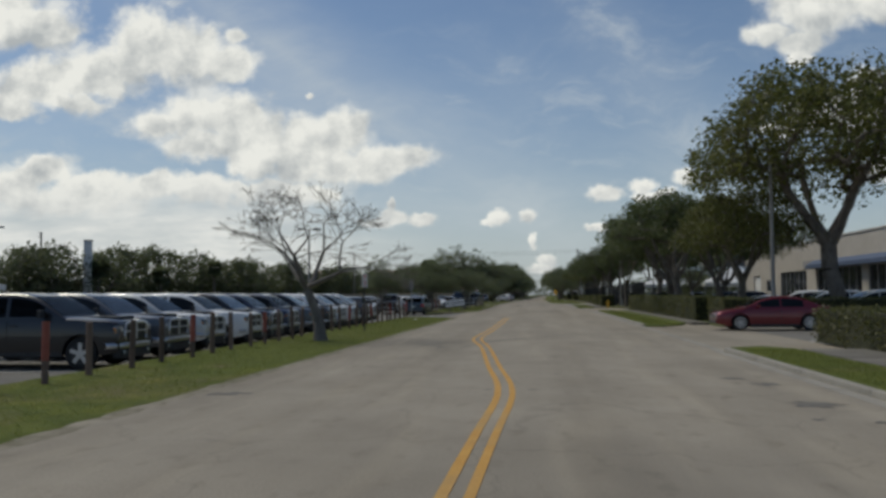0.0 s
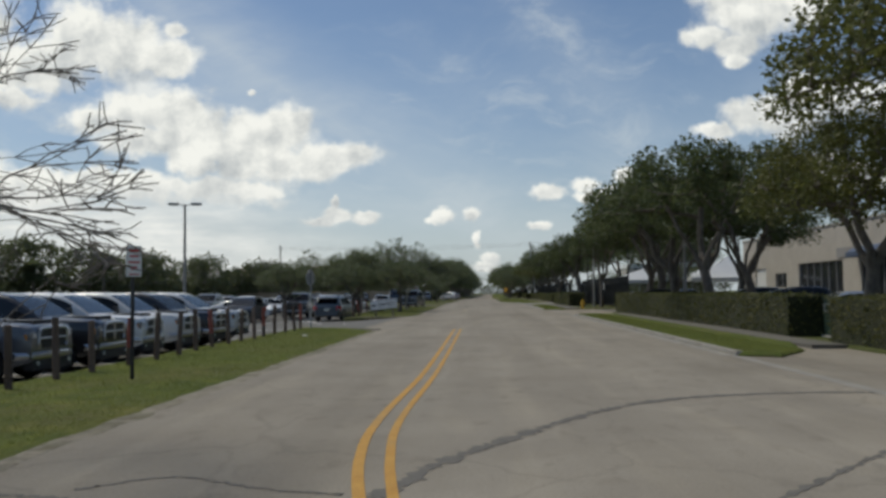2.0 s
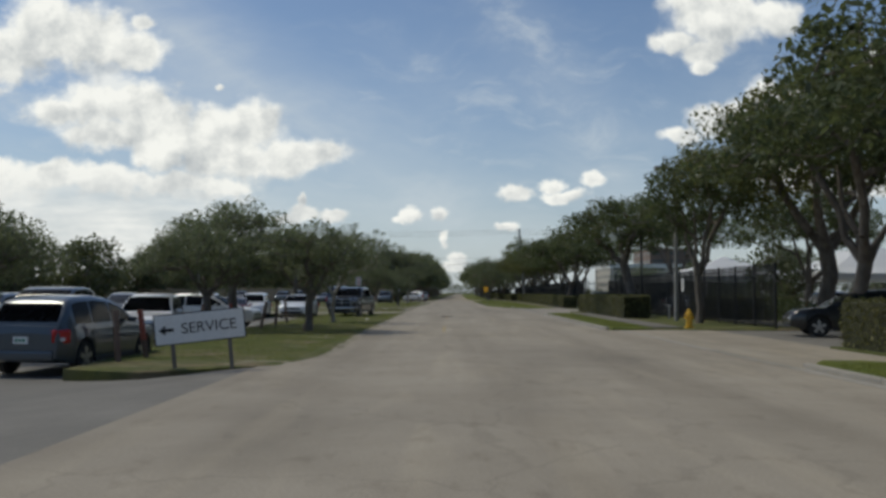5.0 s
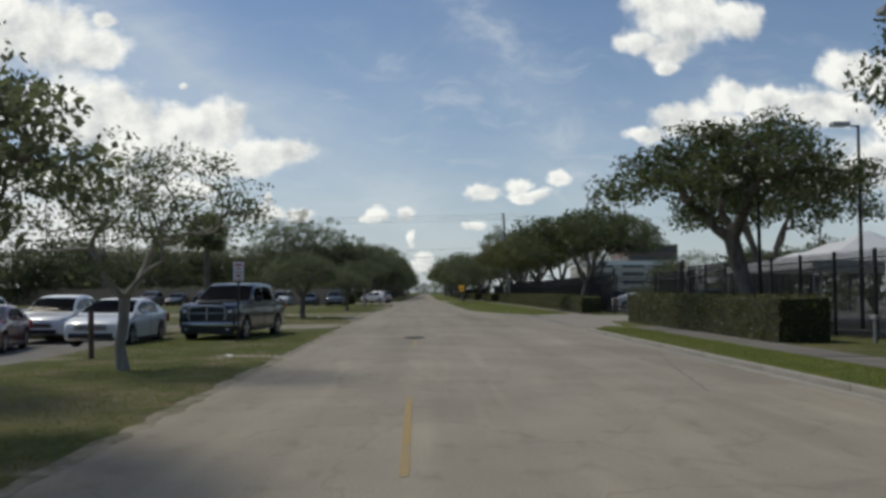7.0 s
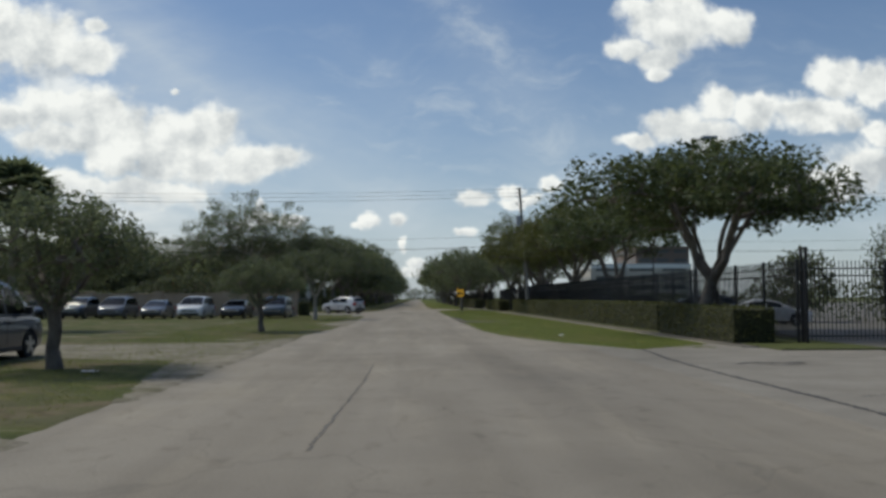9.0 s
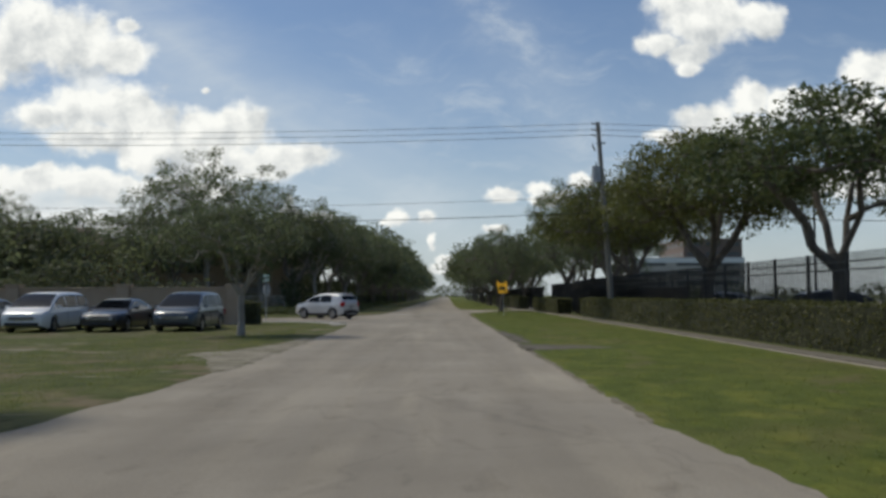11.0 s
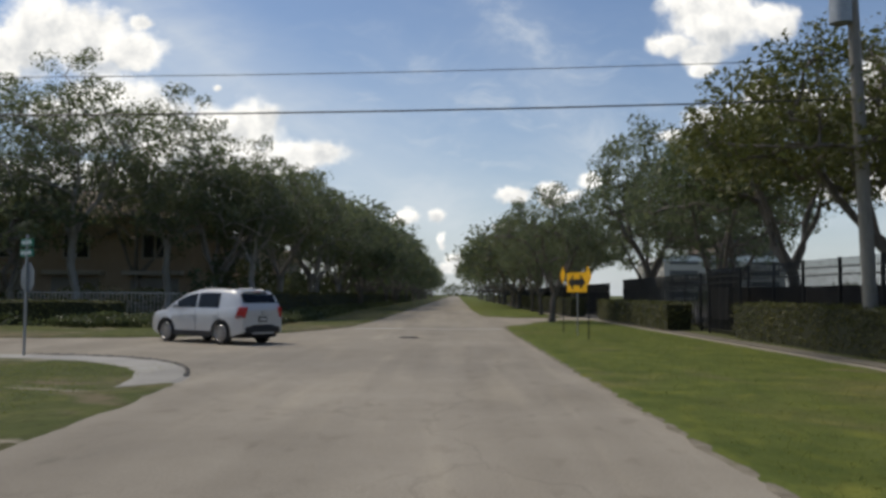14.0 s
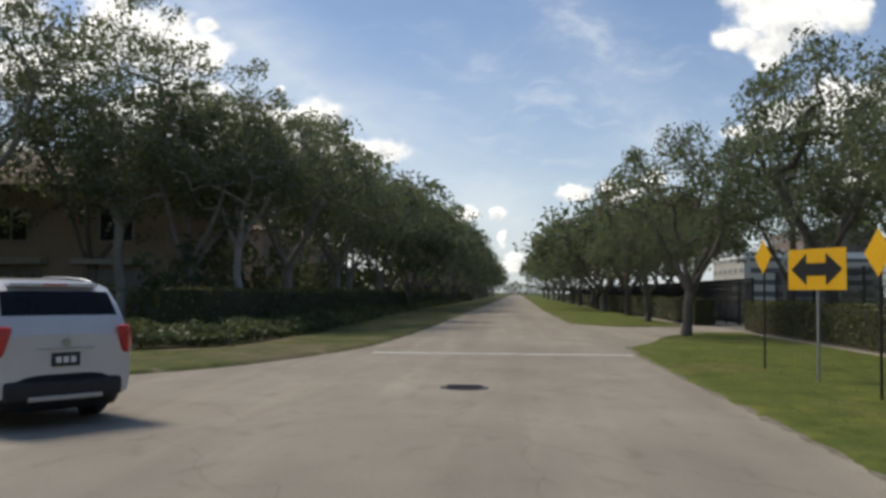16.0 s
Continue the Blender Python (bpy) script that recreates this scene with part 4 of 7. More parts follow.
def bare_tree(label, seed, height, spread, trunk_h, trunk_r, bark, m, levels=5, limbs=6, kids=3, wide=1.15, droop=0.08, wobble=0.5):
    """A leafless tree; trunk_h is where the limbs fork."""
    segs, tips = skeleton_tree(seed, levels, limbs, kids, 1.0, wide, droop, wobble)
    P = np.array([t[0] for t in tips])
    sz = (height - trunk_h) / max(0.2, np.percentile(P[:, 2], 98) - 1.0)
    sx = spread / np.percentile(np.hypot(P[:, 0], P[:, 1]), 92)

    def place(v):
        z = v.z * trunk_h if v.z < 1 else trunk_h + (v.z - 1) * sz
        k = min(1.0, max(0.15, v.z)) if v.z < 1 else 1
        return np.array((v.x * sx * k, v.y * sx * k, max(z, 0)))

    t = thing("bare_tree", label, "tree", m)
    groups, prev = [[]], 0
    for seg in segs:
        if seg[4] == 1 and prev != 1:
            groups.append([])
        prev = seg[4]
        groups[-1].append(seg)
    for i, group in enumerate(groups):
        verts, faces = [], []
        for p, q, r0, r1, lev in group:
            foot = lev == 0 and p.z < 0.02
            a, b = place(p) - np.array((0, 0, 0.08 if foot else 0)), place(q)
            tube(verts, faces, a, b, max(0.007, r0 * trunk_r) * (1.45 if foot else 1), max(0.005, r1 * trunk_r), 9 if lev == 0 else (6 if lev == 1 else 4))
        part("limb" if i else "trunk", arrays("limb" if i else "trunk", verts, faces, bark, 60), None, t)
    return t


def tube(verts, faces, a, b, r0, r1, n):
    d = b - a
    d = d / (np.linalg.norm(d) + 1e-9)
    s = np.cross(d, (0.3, 0.9, 0.1)); s /= np.linalg.norm(s) + 1e-9
    t = np.cross(d, s)
    i0 = len(verts)
    for c, R in ((a, r0), (b, r1)):
        for k in range(n):
            w = math.tau * k / n
            verts.append(tuple(c + (s * math.cos(w) + t * math.sin(w)) * R))
    faces += [(i0 + k, i0 + (k + 1) % n, i0 + n + (k + 1) % n, i0 + n + k) for k in range(n)]


def tree(name, label, seed, height, spread, base, fork, trunk_r, bark, leaf, m, clumps=90, per=120, leaf_size=0.12, clump=0.85, belly=0.25, hollow=0.45, lean=(0.0, 0.0), forks=4, ragged=0.2):
    """A crown of leafy clumps under an uneven dome from base to height; limbs grow from the fork towards the clumps.
    belly: how far up the dome is widest; hollow: how much the clumps keep to the outside; lean: where the fork stands over the foot."""
    r = np.random.RandomState(seed)
    phase = r.uniform(0, 100)
    top0 = np.array((lean[0], lean[1], fork))

    def dome(a, f):
        """The bottom and the top of the crown at the angle a and the share f of its radius, and that radius."""
        R = spread * (1 + ragged * 1.5 * noise.noise(Vector((math.cos(a) * 1.1, math.sin(a) * 1.1, phase))))
        bump = 1 + ragged * noise.noise(Vector((math.cos(a) * f * 2.2, math.sin(a) * f * 2.2, phase + 7)))
        mid = base + (height - base) * belly
        hi = mid + (height - mid) * math.sqrt(max(0.0, 1 - f * f)) * bump
        lo = base + (mid - base) * f * f + 0.35 * ragged * (height - base) * noise.noise(Vector((math.cos(a) * f * 3, math.sin(a) * f * 3, phase + 19)))
        return min(lo, hi - 0.05), hi, R

    inset = clump * 0.75
    C = []
    for k in range(clumps):
        best, far = None, -1
        for j in range(7):
            a, f = r.uniform(0, math.tau), math.sqrt(r.uniform(0, 1))
            lo, hi, R = dome(a, f)
            w = r.uniform(0, 1) ** hollow
            p = np.array((lean[0] * 1.3 + math.cos(a) * f * max(0.2, R - inset), lean[1] * 1.3 + math.sin(a) * f * max(0.2, R - inset), min(lo + (hi - lo) * w, max(lo, hi - inset * 0.7))))
            d = min((np.sum((p - q) ** 2) for q in C), default=1e9)
            if d > far:
                best, far = p, d
        C.append(best)
    C = np.array(C)
    # branches: every clump joins the nearest point of the growing frame
    nodes, parent = [np.array((0.0, 0.0, -0.08))], [-1]
    side = r.normal(0, 0.10, (3, 2)) * fork / 3
    for k in range(1, 4):
        f = k / 3
        nodes.append(np.array((lean[0] * f ** 1.4 + (side[k - 1][0] if k < 3 else 0), lean[1] * f ** 1.4 + (side[k - 1][1] if k < 3 else 0), fork * f)))
        parent.append(k - 1)
    crotch, a0 = 3, r.uniform(0, math.tau)
    for k in range(forks):
        a, at_node = a0 + math.tau * k / forks + r.uniform(-0.4, 0.4), crotch
        reach, rise = spread * r.uniform(0.34, 0.5), (base + (height - base) * r.uniform(0.3, 0.55) - fork)
        for j in range(1, 5):
            f = j / 4
            q = top0 + np.array((math.cos(a) * reach * f ** 0.9, math.sin(a) * reach * f ** 0.9, rise * f ** 1.15)) + r.normal(0, 0.05, 3) * spread * 0.5
            nodes.append(q); parent.append(at_node); at_node = len(nodes) - 1
    for i in np.argsort(np.linalg.norm(C - top0, axis=1)):
        c = C[i]
        N_ = np.array(nodes[crotch:])
        cost = np.linalg.norm(N_ - c, axis=1) + 0.9 * np.maximum(0, N_[:, 2] - c[2])
        j = int(np.argmin(cost)) + crotch
        a = nodes[j]
        end = a + (c - a) * 0.96
        bend = r.normal(0, 0.11, 3) * np.linalg.norm(end - a)
        for f in (0.35, 0.7, 1.0):
            q = a + (end - a) * f + bend * math.sin(math.pi * f) + np.array((0, 0, 0.06 * np.linalg.norm(end - a) * math.sin(math.pi * f)))
            nodes.append(q); parent.append(j); j = len(nodes) - 1
    load = np.ones(len(nodes)) * 0.25
    for i in range(len(nodes) - 1, 0, -1):
        load[parent[i]] += load[i]
    rad = np.maximum(0.010, trunk_r * (load / load[1]) ** 0.47)
    rad[0] = trunk_r * 1.4
    verts, faces = [], []
    for i in range(1, len(nodes)):
        p = parent[i]
        tube(verts, faces, nodes[p], nodes[i], min(rad[p], rad[i] * 1.35) if p > 3 else rad[p], rad[i], 9 if i < 4 else (6 if rad[i] > 0.04 else 4))
    t = thing(name, label, "tree", m)
    part("trunk", arrays("trunk", verts, faces, bark, 60), None, t)
    n = clumps * per
    size = np.repeat(r.uniform(0.7, 1.3, clumps), per)[:, None]
    off = r.normal(0, 1, (n, 3))
    off /= np.linalg.norm(off, axis=1)[:, None]
    off *= r.uniform(0.05, 1.0, n)[:, None] ** 0.42 * (clump, clump, clump * 0.7) * size
    c = np.repeat(C, per, 0) + off
    sizes = np.where(r.uniform(0, 1, n) < 0.22, 1.6, 1.0) * leaf_size
    part("crown", leaf_mesh("crown", c, r, sizes, leaf), None, t)
    return t


def leaf_mesh(name, c, r, size, material, up=0.6):
    n = len(c)
    nrm = r.normal(0, 1, (n, 3)); nrm[:, 2] += up * 1.6
    nrm /= np.linalg.norm(nrm, axis=1)[:, None]
    s = np.cross(nrm, r.normal(0, 1, (n, 3))); s /= np.linalg.norm(s, axis=1)[:, None] + 1e-9
    t = np.cross(nrm, s)
    L = (size * r.uniform(0.65, 1.35, n))[:, None]
    W = L * r.uniform(0.38, 0.6, n)[:, None]
    v = np.empty((n, 4, 3))
    v[:, 0], v[:, 1], v[:, 2], v[:, 3] = c - s * L, c - t * W + nrm * W * 0.2, c + s * L, c + t * W + nrm * W * 0.2
    me = bpy.data.meshes.new(name)
    me.vertices.add(4 * n); me.vertices.foreach_set("co", v.ravel())
    me.loops.add(4 * n); me.loops.foreach_set("vertex_index", np.arange(4 * n))
    me.polygons.add(n); me.polygons.foreach_set("loop_start", np.arange(0, 4 * n, 4))
    me.update(calc_edges=True)
    me.materials.append(material)
    return me


def at(x, y, turn=0.0, s=1.0, z=0.0, sz=None):
    return Matrix.Translation((x, y, z)) @ Matrix.Rotation(radians(turn), 4, "Z") @ Matrix.Diagonal((s, s, sz or s, 1))


# the bare tree on the verge by the trucks
bare_tree("leafless grey tree with many fine forked twigs", 8, 4.6, 3.2, 1.6, 0.17, BARKB, at(-5.28, 15.28, 110, z=0.05), levels=6, limbs=5)

# broad umbrella trees of the right-hand side
UMB = tree("shade_tree", "broad dark green shade tree with a forked grey trunk", 21, 8.3, 4.8, 4.3, 2.3, 0.22, BARK, LEAF, at(10.8, 47.3, 0, 1.0, 0, 1.0), clumps=70, per=180, leaf_size=0.088, clump=0.88, lean=(-0.4, 0.3), forks=4, ragged=0.36)
UMB2 = tree("shade_tree", "tall spreading shade tree with warm green leaves", 34, 12.2, 6.9, 5.3, 3.6, 0.36, BARK, LEAFW, at(14.7, 29.2, 60), clumps=175, per=150, leaf_size=0.098, clump=1.14, lean=(0.5, 0.5), forks=4, ragged=0.27)
tree("shade_tree", "flat-topped umbrella shade tree with a leaning trunk", 47, 7.9, 4.3, 4.0, 3.5, 0.27, BARK, LEAF, at(10.6, 97.5, 0, 1.04, 0, 0.93), clumps=66, per=205, leaf_size=0.078, clump=0.78, belly=0.3, lean=(-0.55, 0.2), forks=3, ragged=0.34)
UMB4 = tree("shade_tree", "spreading oak with fine grey-green leaves", 58, 7.5, 4.5, 2.3, 1.6, 0.2, BARK, LEAFG, at(6.0, 197.2, 0, 0.78, 0, 0.94), clumps=100, per=120, leaf_size=0.068, clump=0.64, belly=0.32, lean=(0.25, 0.1), forks=4, ragged=0.3)
for src, x, y, turn, s in (
        (UMB2, 15.2, 80.5, 200, 0.9),  (UMB, 17.5, 112.0, 20, 1.0),
        (UMB, 18.5, 91.0, 250, 0.85), (UMB, 13.4, 134.5, 40, 0.95),
        (UMB4, 11.9, 189.0, 60, 1.2), (UMB4, 12.6, 202.3, 150, 1.6), (UMB4, 15.5, 197, 200, 1.25), (UMB4, 17.0, 206, 280, 1.35), (UMB4, 14.2, 213, 30, 1.25), (UMB4, 6.8, 211, 90, 0.86), (UMB4, 7.2, 222, 220, 0.88), (UMB4, 9.5, 216, 10, 1.0)):
    copy_thing(src, at(x, y, turn, s))
for x, y, turn, s, h in ((12.4, 61.9, 80, 1.2, 1.12), (12.4, 72.2, 160, 1.05, 1.06), (15.0, 55.0, 20, 1.0, 0.95), (16.5, 64.0, 240, 0.95, 0.9)):
    copy_thing(UMB, at(x, y, turn, s, 0, h))
copy_thing(UMB, at(10.7, 129.6, 200, 1.08, 0, 0.88))
copy_thing(UMB, at(13.2, 151.4, 100, 1.05, 0, 0.92))
copy_thing(UMB, at(10.6, 83.4, 300, 0.7, 0, 0.97))
copy_thing(UMB, at(12.8, 182.0, 33, 0.92, 0, 1.0))
copy_thing(UMB2, at(11.8, 160.1, 20, 0.72, 0, 0.69))
copy_thing(UMB2, at(12.4, 174.3, 130, 0.7, 0, 0.68))
copy_thing(UMB2, at(11.2, 33.2, 250, 0.52, 0, 0.56))

# small trees of the left verge
SMALL = tree("verge_tree", "small round dark green verge tree", 71, 4.6, 2.9, 1.8, 1.5, 0.17, BARK, LEAFG, at(-5.85, 74.6, 0, 0.84, 0.04, 0.83), clumps=80, per=175, leaf_size=0.051, clump=0.52, belly=0.35, lean=(0.1, 0.1), forks=4)
SPARSE = tree("verge_tree", "small sparse tree with thin foliage and pale trunk", 83, 4.05, 2.3, 1.5, 1.25, 0.095, BARKL, LEAFG, at(-6.1, 83.6, 0, z=0.04), clumps=84, per=95, leaf_size=0.036, clump=0.40, belly=0.4, forks=4, ragged=0.35)
for src, x, y, turn, s in ((SMALL, -9.6, 79.0, 70, 1.32), (SMALL, -9.2, 74.0, 130, 0.95), (SMALL, -7.0, 115.2, 225, 0.92), (SMALL, -6.1, 134.2, 180, 0.8), (SMALL, -12.3, 64.1, 30, 0.9)):
    copy_thing(src, at(x, y, turn, s, 0.04))
tree("verge_tree", "young pale-trunked tree with fine light foliage", 84, 4.7, 2.55, 1.9, 1.4, 0.12, BARKL, LEAFG, at(-6.08, 154.8, 220, 1.0, 0.04), clumps=84, per=160, leaf_size=0.044, clump=0.48, belly=0.4, forks=4, ragged=0.3)
# the dense line of tall trees past the side street
TALL = tree("street_tree", "tall upright tree with fine feathery foliage", 95, 11.6, 4.1, 4.2, 3.6, 0.18, BARKL, LEAFG, at(-14.3, 198.8, 0, 1.04), clumps=125, per=100, leaf_size=0.072, clump=0.7, belly=0.35, hollow=0.7, forks=5, ragged=0.38)
TALL2 = tree("street_tree", "dense rounded grey-green street tree", 102, 9.2, 4.5, 3.0, 2.2, 0.2, BARKG, LEAFG, at(-9.2, 203.5, 0), clumps=100, per=98, leaf_size=0.088, clump=0.82, belly=0.35, forks=5, ragged=0.25)
TALLF = tree("street_tree", "dense grey-green street tree in the far row", 103, 9.2, 4.7, 1.5, 1.3, 0.2, BARK, LEAFG, at(-9.0, 229, 0), clumps=56, per=48, leaf_size=0.18, clump=1.15, belly=0.35)
OAKF = tree("street_tree", "grey-green oak in the far row", 104, 7.8, 4.8, 1.7, 1.25, 0.2, BARK, LEAFG, at(7.1, 242, 0), clumps=56, per=48, leaf_size=0.16, clump=1.0, belly=0.35, ragged=0.3)
for x, y, turn, s in ((7.0, 235, 300, 1.0), (7.4, 249, 45, 1.0), (7.2, 264, 170, 1.0), (7.5, 282, 250, 1.05), (7.5, 302, 15, 1.05), (7.8, 326, 120, 1.1), (8, 352, 200, 1.15), (8, 382, 70, 1.2), (8, 420, 270, 1.3), (10.9, 226, 60, 0.9), (11.6, 238, 140, 0.95), (11.2, 253, 210, 0.95), (12.2, 272, 330, 1.0)):
    copy_thing(OAKF, at(x, y, turn, s * 1.22))
rng = random.Random(77)
for src, x, y, s in ((TALL, -18.0, 195.6, 1.06), (TALL, -21.5, 197.0, 1.0), (TALL2, -11.4, 198.3, 0.95), (TALL, -9.6, 198.2, 0.76), (TALL2, -17.4, 203, 1.0), (TALL2, -25, 200, 0.95), (TALL2, -31, 203, 1.0), (TALL, -38, 201, 0.9), (TALL2, -46, 203, 1.0), (TALL2, -13.5, 208, 1.0), (TALL2, -8.6, 210.5, 0.95), (TALL2, -9.3, 217.5, 0.95), (TALL, -12.5, 220, 0.9), (TALL2, -8.7, 225, 0.93)):
    copy_thing(src, at(x, y, rng.uniform(0, 360), s, 0.05))
for x, y, s_ in ((-20.8, 193.6, 0.95), (-30.5, 193.6, 1.0), (-37, 193, 1.0)):
    copy_thing(OAKF, at(x, y, rng.uniform(0, 360), s_, 0.05))
y = 232
while y < 470:
    copy_thing(TALLF, at(-7.9 + rng.uniform(-0.8, 0.5), y, rng.uniform(0, 360), rng.uniform(1.0, 1.22), 0.05))
    y += 7 + (y - 230) * 0.05
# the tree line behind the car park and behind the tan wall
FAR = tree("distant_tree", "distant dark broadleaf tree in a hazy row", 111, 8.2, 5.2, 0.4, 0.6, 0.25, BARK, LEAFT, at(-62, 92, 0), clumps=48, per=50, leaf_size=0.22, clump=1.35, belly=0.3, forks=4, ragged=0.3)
for i in range(26):
    f = i / 25
    x, y = -72 + 30 * f + rng.uniform(-3, 3), 20 + 165 * f + rng.uniform(-2, 2)
    copy_thing(FAR, at(x, y, rng.uniform(0, 360), rng.uniform(0.75, 1.15) * (0.78 if i < 11 else 1.0)))
for i in range(5):
    copy_thing(FAR, at(-44 + i * 4.2 + rng.uniform(-1, 1), 178.5 + rng.uniform(4, 9) + (i > 6) * 4, rng.uniform(0, 360), rng.uniform(0.7, 0.95)))
for x, y, k in ((19.5, 97, 0.55), (23, 128, 0.5), (25, 136, 0.6), (29, 144, 0.65), (22, 146, 0.5), (34, 150, 0.7), (30, 126, 0.6), (38, 120, 0.6), (45, 140, 0.7)):
    copy_thing(FAR, at(x, y, rng.uniform(0, 360), k))
for i in range(6):
    copy_thing(FAR, at(60 + rng.uniform(-6, 10), 60 + 26 * i, rng.uniform(0, 360), rng.uniform(0.8, 1.2)))


def tree_belt(name, label, line, height, n, seed, leaf, size, deep=5.0):
    """A thicket of far foliage along a line, of uneven height."""
    r = np.random.RandomState(seed)
    P = np.array(line, float)
    d = np.r_[0, np.cumsum(np.hypot(*np.diff(P, axis=0).T))]
    s = r.uniform(0, d[-1], n)
    top = np.array([height * (0.62 + 0.75 * abs(noise.noise(Vector((k * 0.09, seed, 0)))) + 0.35 * noise.noise(Vector((k * 0.33, seed, 4)))) for k in s])
    z = top * r.uniform(0, 1, n) ** 0.75
    c = np.c_[np.interp(s, d, P[:, 0]) + r.uniform(-deep, deep, n) * (1 - 0.6 * z / top), np.interp(s, d, P[:, 1]) + r.uniform(-1, 1, n), z]
    tagged(new(name, leaf_mesh(name, c, r, size, leaf)), label, "woods", "", "stuff")


def shrub_bed(name, label, front, back, height, n, seed, leaf, size):
    """Low shrubs that fill the strip between two lines, thickest where the strip begins."""
    r = np.random.RandomState(seed)
    F, B = np.array(front, float), np.array(back, float)
    s = (len(front) - 1) * r.uniform(0, 1, n)
    k = np.arange(len(front))
    f = r.uniform(0, 1, n) ** 1.3
    x = np.interp(s, k, F[:, 0]) * (1 - f) + np.interp(s, k, B[:, 0]) * f
    y = np.interp(s, k, F[:, 1]) * (1 - f) + np.interp(s, k, B[:, 1]) * f
    top = height * np.array([0.75 + 0.5 * noise.noise(Vector((a * 0.8, b * 0.8, seed))) for a, b in zip(x, y)]) * (0.55 + 0.45 * np.minimum(1, f * 3))
    c = np.c_[x, y, 0.05 + top * r.uniform(0.1, 1, n) ** 0.6]
    tagged(new(name, leaf_mesh(name, c, r, size, leaf)), label, "shrubs", "", "stuff")


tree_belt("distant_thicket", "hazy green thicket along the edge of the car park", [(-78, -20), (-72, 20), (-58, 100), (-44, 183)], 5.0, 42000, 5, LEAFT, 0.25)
tree_belt("distant_thicket", "shaded shrubs under the row of street trees", [(-11.5, 195), (-10.8, 215), (-10.6, 330), (-10.6, 470)], 4.2, 20000, 7, LEAFT, 0.22, 1.2)
shrub_bed("ground_cover", "low leafy ground cover shrubs along the verge", [(-60, 181.6), (-14, 184.3), (-8.6, 185.0), (-6.5, 187.6), (-5.9, 196), (-6.2, 212), (-6.4, 330)], [(-60, 186.3), (-14, 186.3), (-12.0, 187.5), (-8.1, 190.5), (-7.9, 198), (-7.9, 212), (-7.9, 330)], 0.62, 26000, 21, LEAF, 0.075)
tree_belt("distant_thicket", "leafy shrubs and young trees before the houses", [(-48, 200.5), (-12, 200.5)], 2.3, 7000, 12, LEAFT, 0.13, 1.0)
tree_belt("distant_thicket", "far treetops closing the end of the road", [(-60, 640), (-4, 640), (10, 640), (60, 640)], 9.0, 5000, 8, LEAFG, 0.6, 3.0)
tree_belt("distant_thicket", "low trees and shrubs beyond the fenced lot", [(27, 122), (26, 170), (24, 235)], 2.4, 13000, 14, LEAFT, 0.12, 1.2)
tree_belt("distant_thicket", "green shrubs behind the picket fence", [(16, 60), (15.5, 88)], 1.5, 5000, 9, LEAF, 0.09, 1.0)
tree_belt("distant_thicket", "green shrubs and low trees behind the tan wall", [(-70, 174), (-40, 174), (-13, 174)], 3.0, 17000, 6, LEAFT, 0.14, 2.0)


def palm(m, height, seed):
    rng = random.Random(seed)
    t = thing("palm_tree", "cabbage palm with a round head of fan leaves", "palm", m)
    bm = bmesh.new()
    for k in range(6):
        cyl(bm, (0, 0, height * k / 6), (0, 0, height * (k + 1) / 6 + 0.02), 0.2 - 0.008 * k, 0.17 - 0.008 * k, 8)
    part("trunk", bm, BARK, t, smooth=50)
    for k in range(84):
        bm = bmesh.new()
        a, e = rng.uniform(0, math.tau), math.asin(rng.uniform(-0.85, 0.98))
        d = Vector((math.cos(a) * math.cos(e), math.sin(a) * math.cos(e), math.sin(e)))
        s = d.cross(Vector((0, 0, 1))).normalized()
        base = Vector((0, 0, height)) + d * 0.62
        cyl(bm, (0, 0, height), base, 0.025, 0.02, 4)
        for j in range(-6, 7):
            w = j * 0.17
            q = base + (d * math.cos(w) + s * math.sin(w)) * rng.uniform(0.8, 1.1) + Vector((0, 0, -0.2 * abs(w) - 0.12))
            side = (d * -math.sin(w) + s * math.cos(w)) * 0.075
            bm.faces.new([bm.verts.new(p) for p in (base, base.lerp(q, 0.6) + side, q, base.lerp(q, 0.6) - side)])
        part("leaf", bm, LEAFG, t)
    return t


palm(at(-17.2, 136.3, 0, 1.35, 0, 1.16), 5.25, 3)
copy_thing(SPARSE, at(16.5, 124, 10, 1.0))
palm(at(-48, 118), 5.8, 4)
palm(at(-55, 96), 5.2, 5)
palm(at(-52, 108), 4.6, 6)


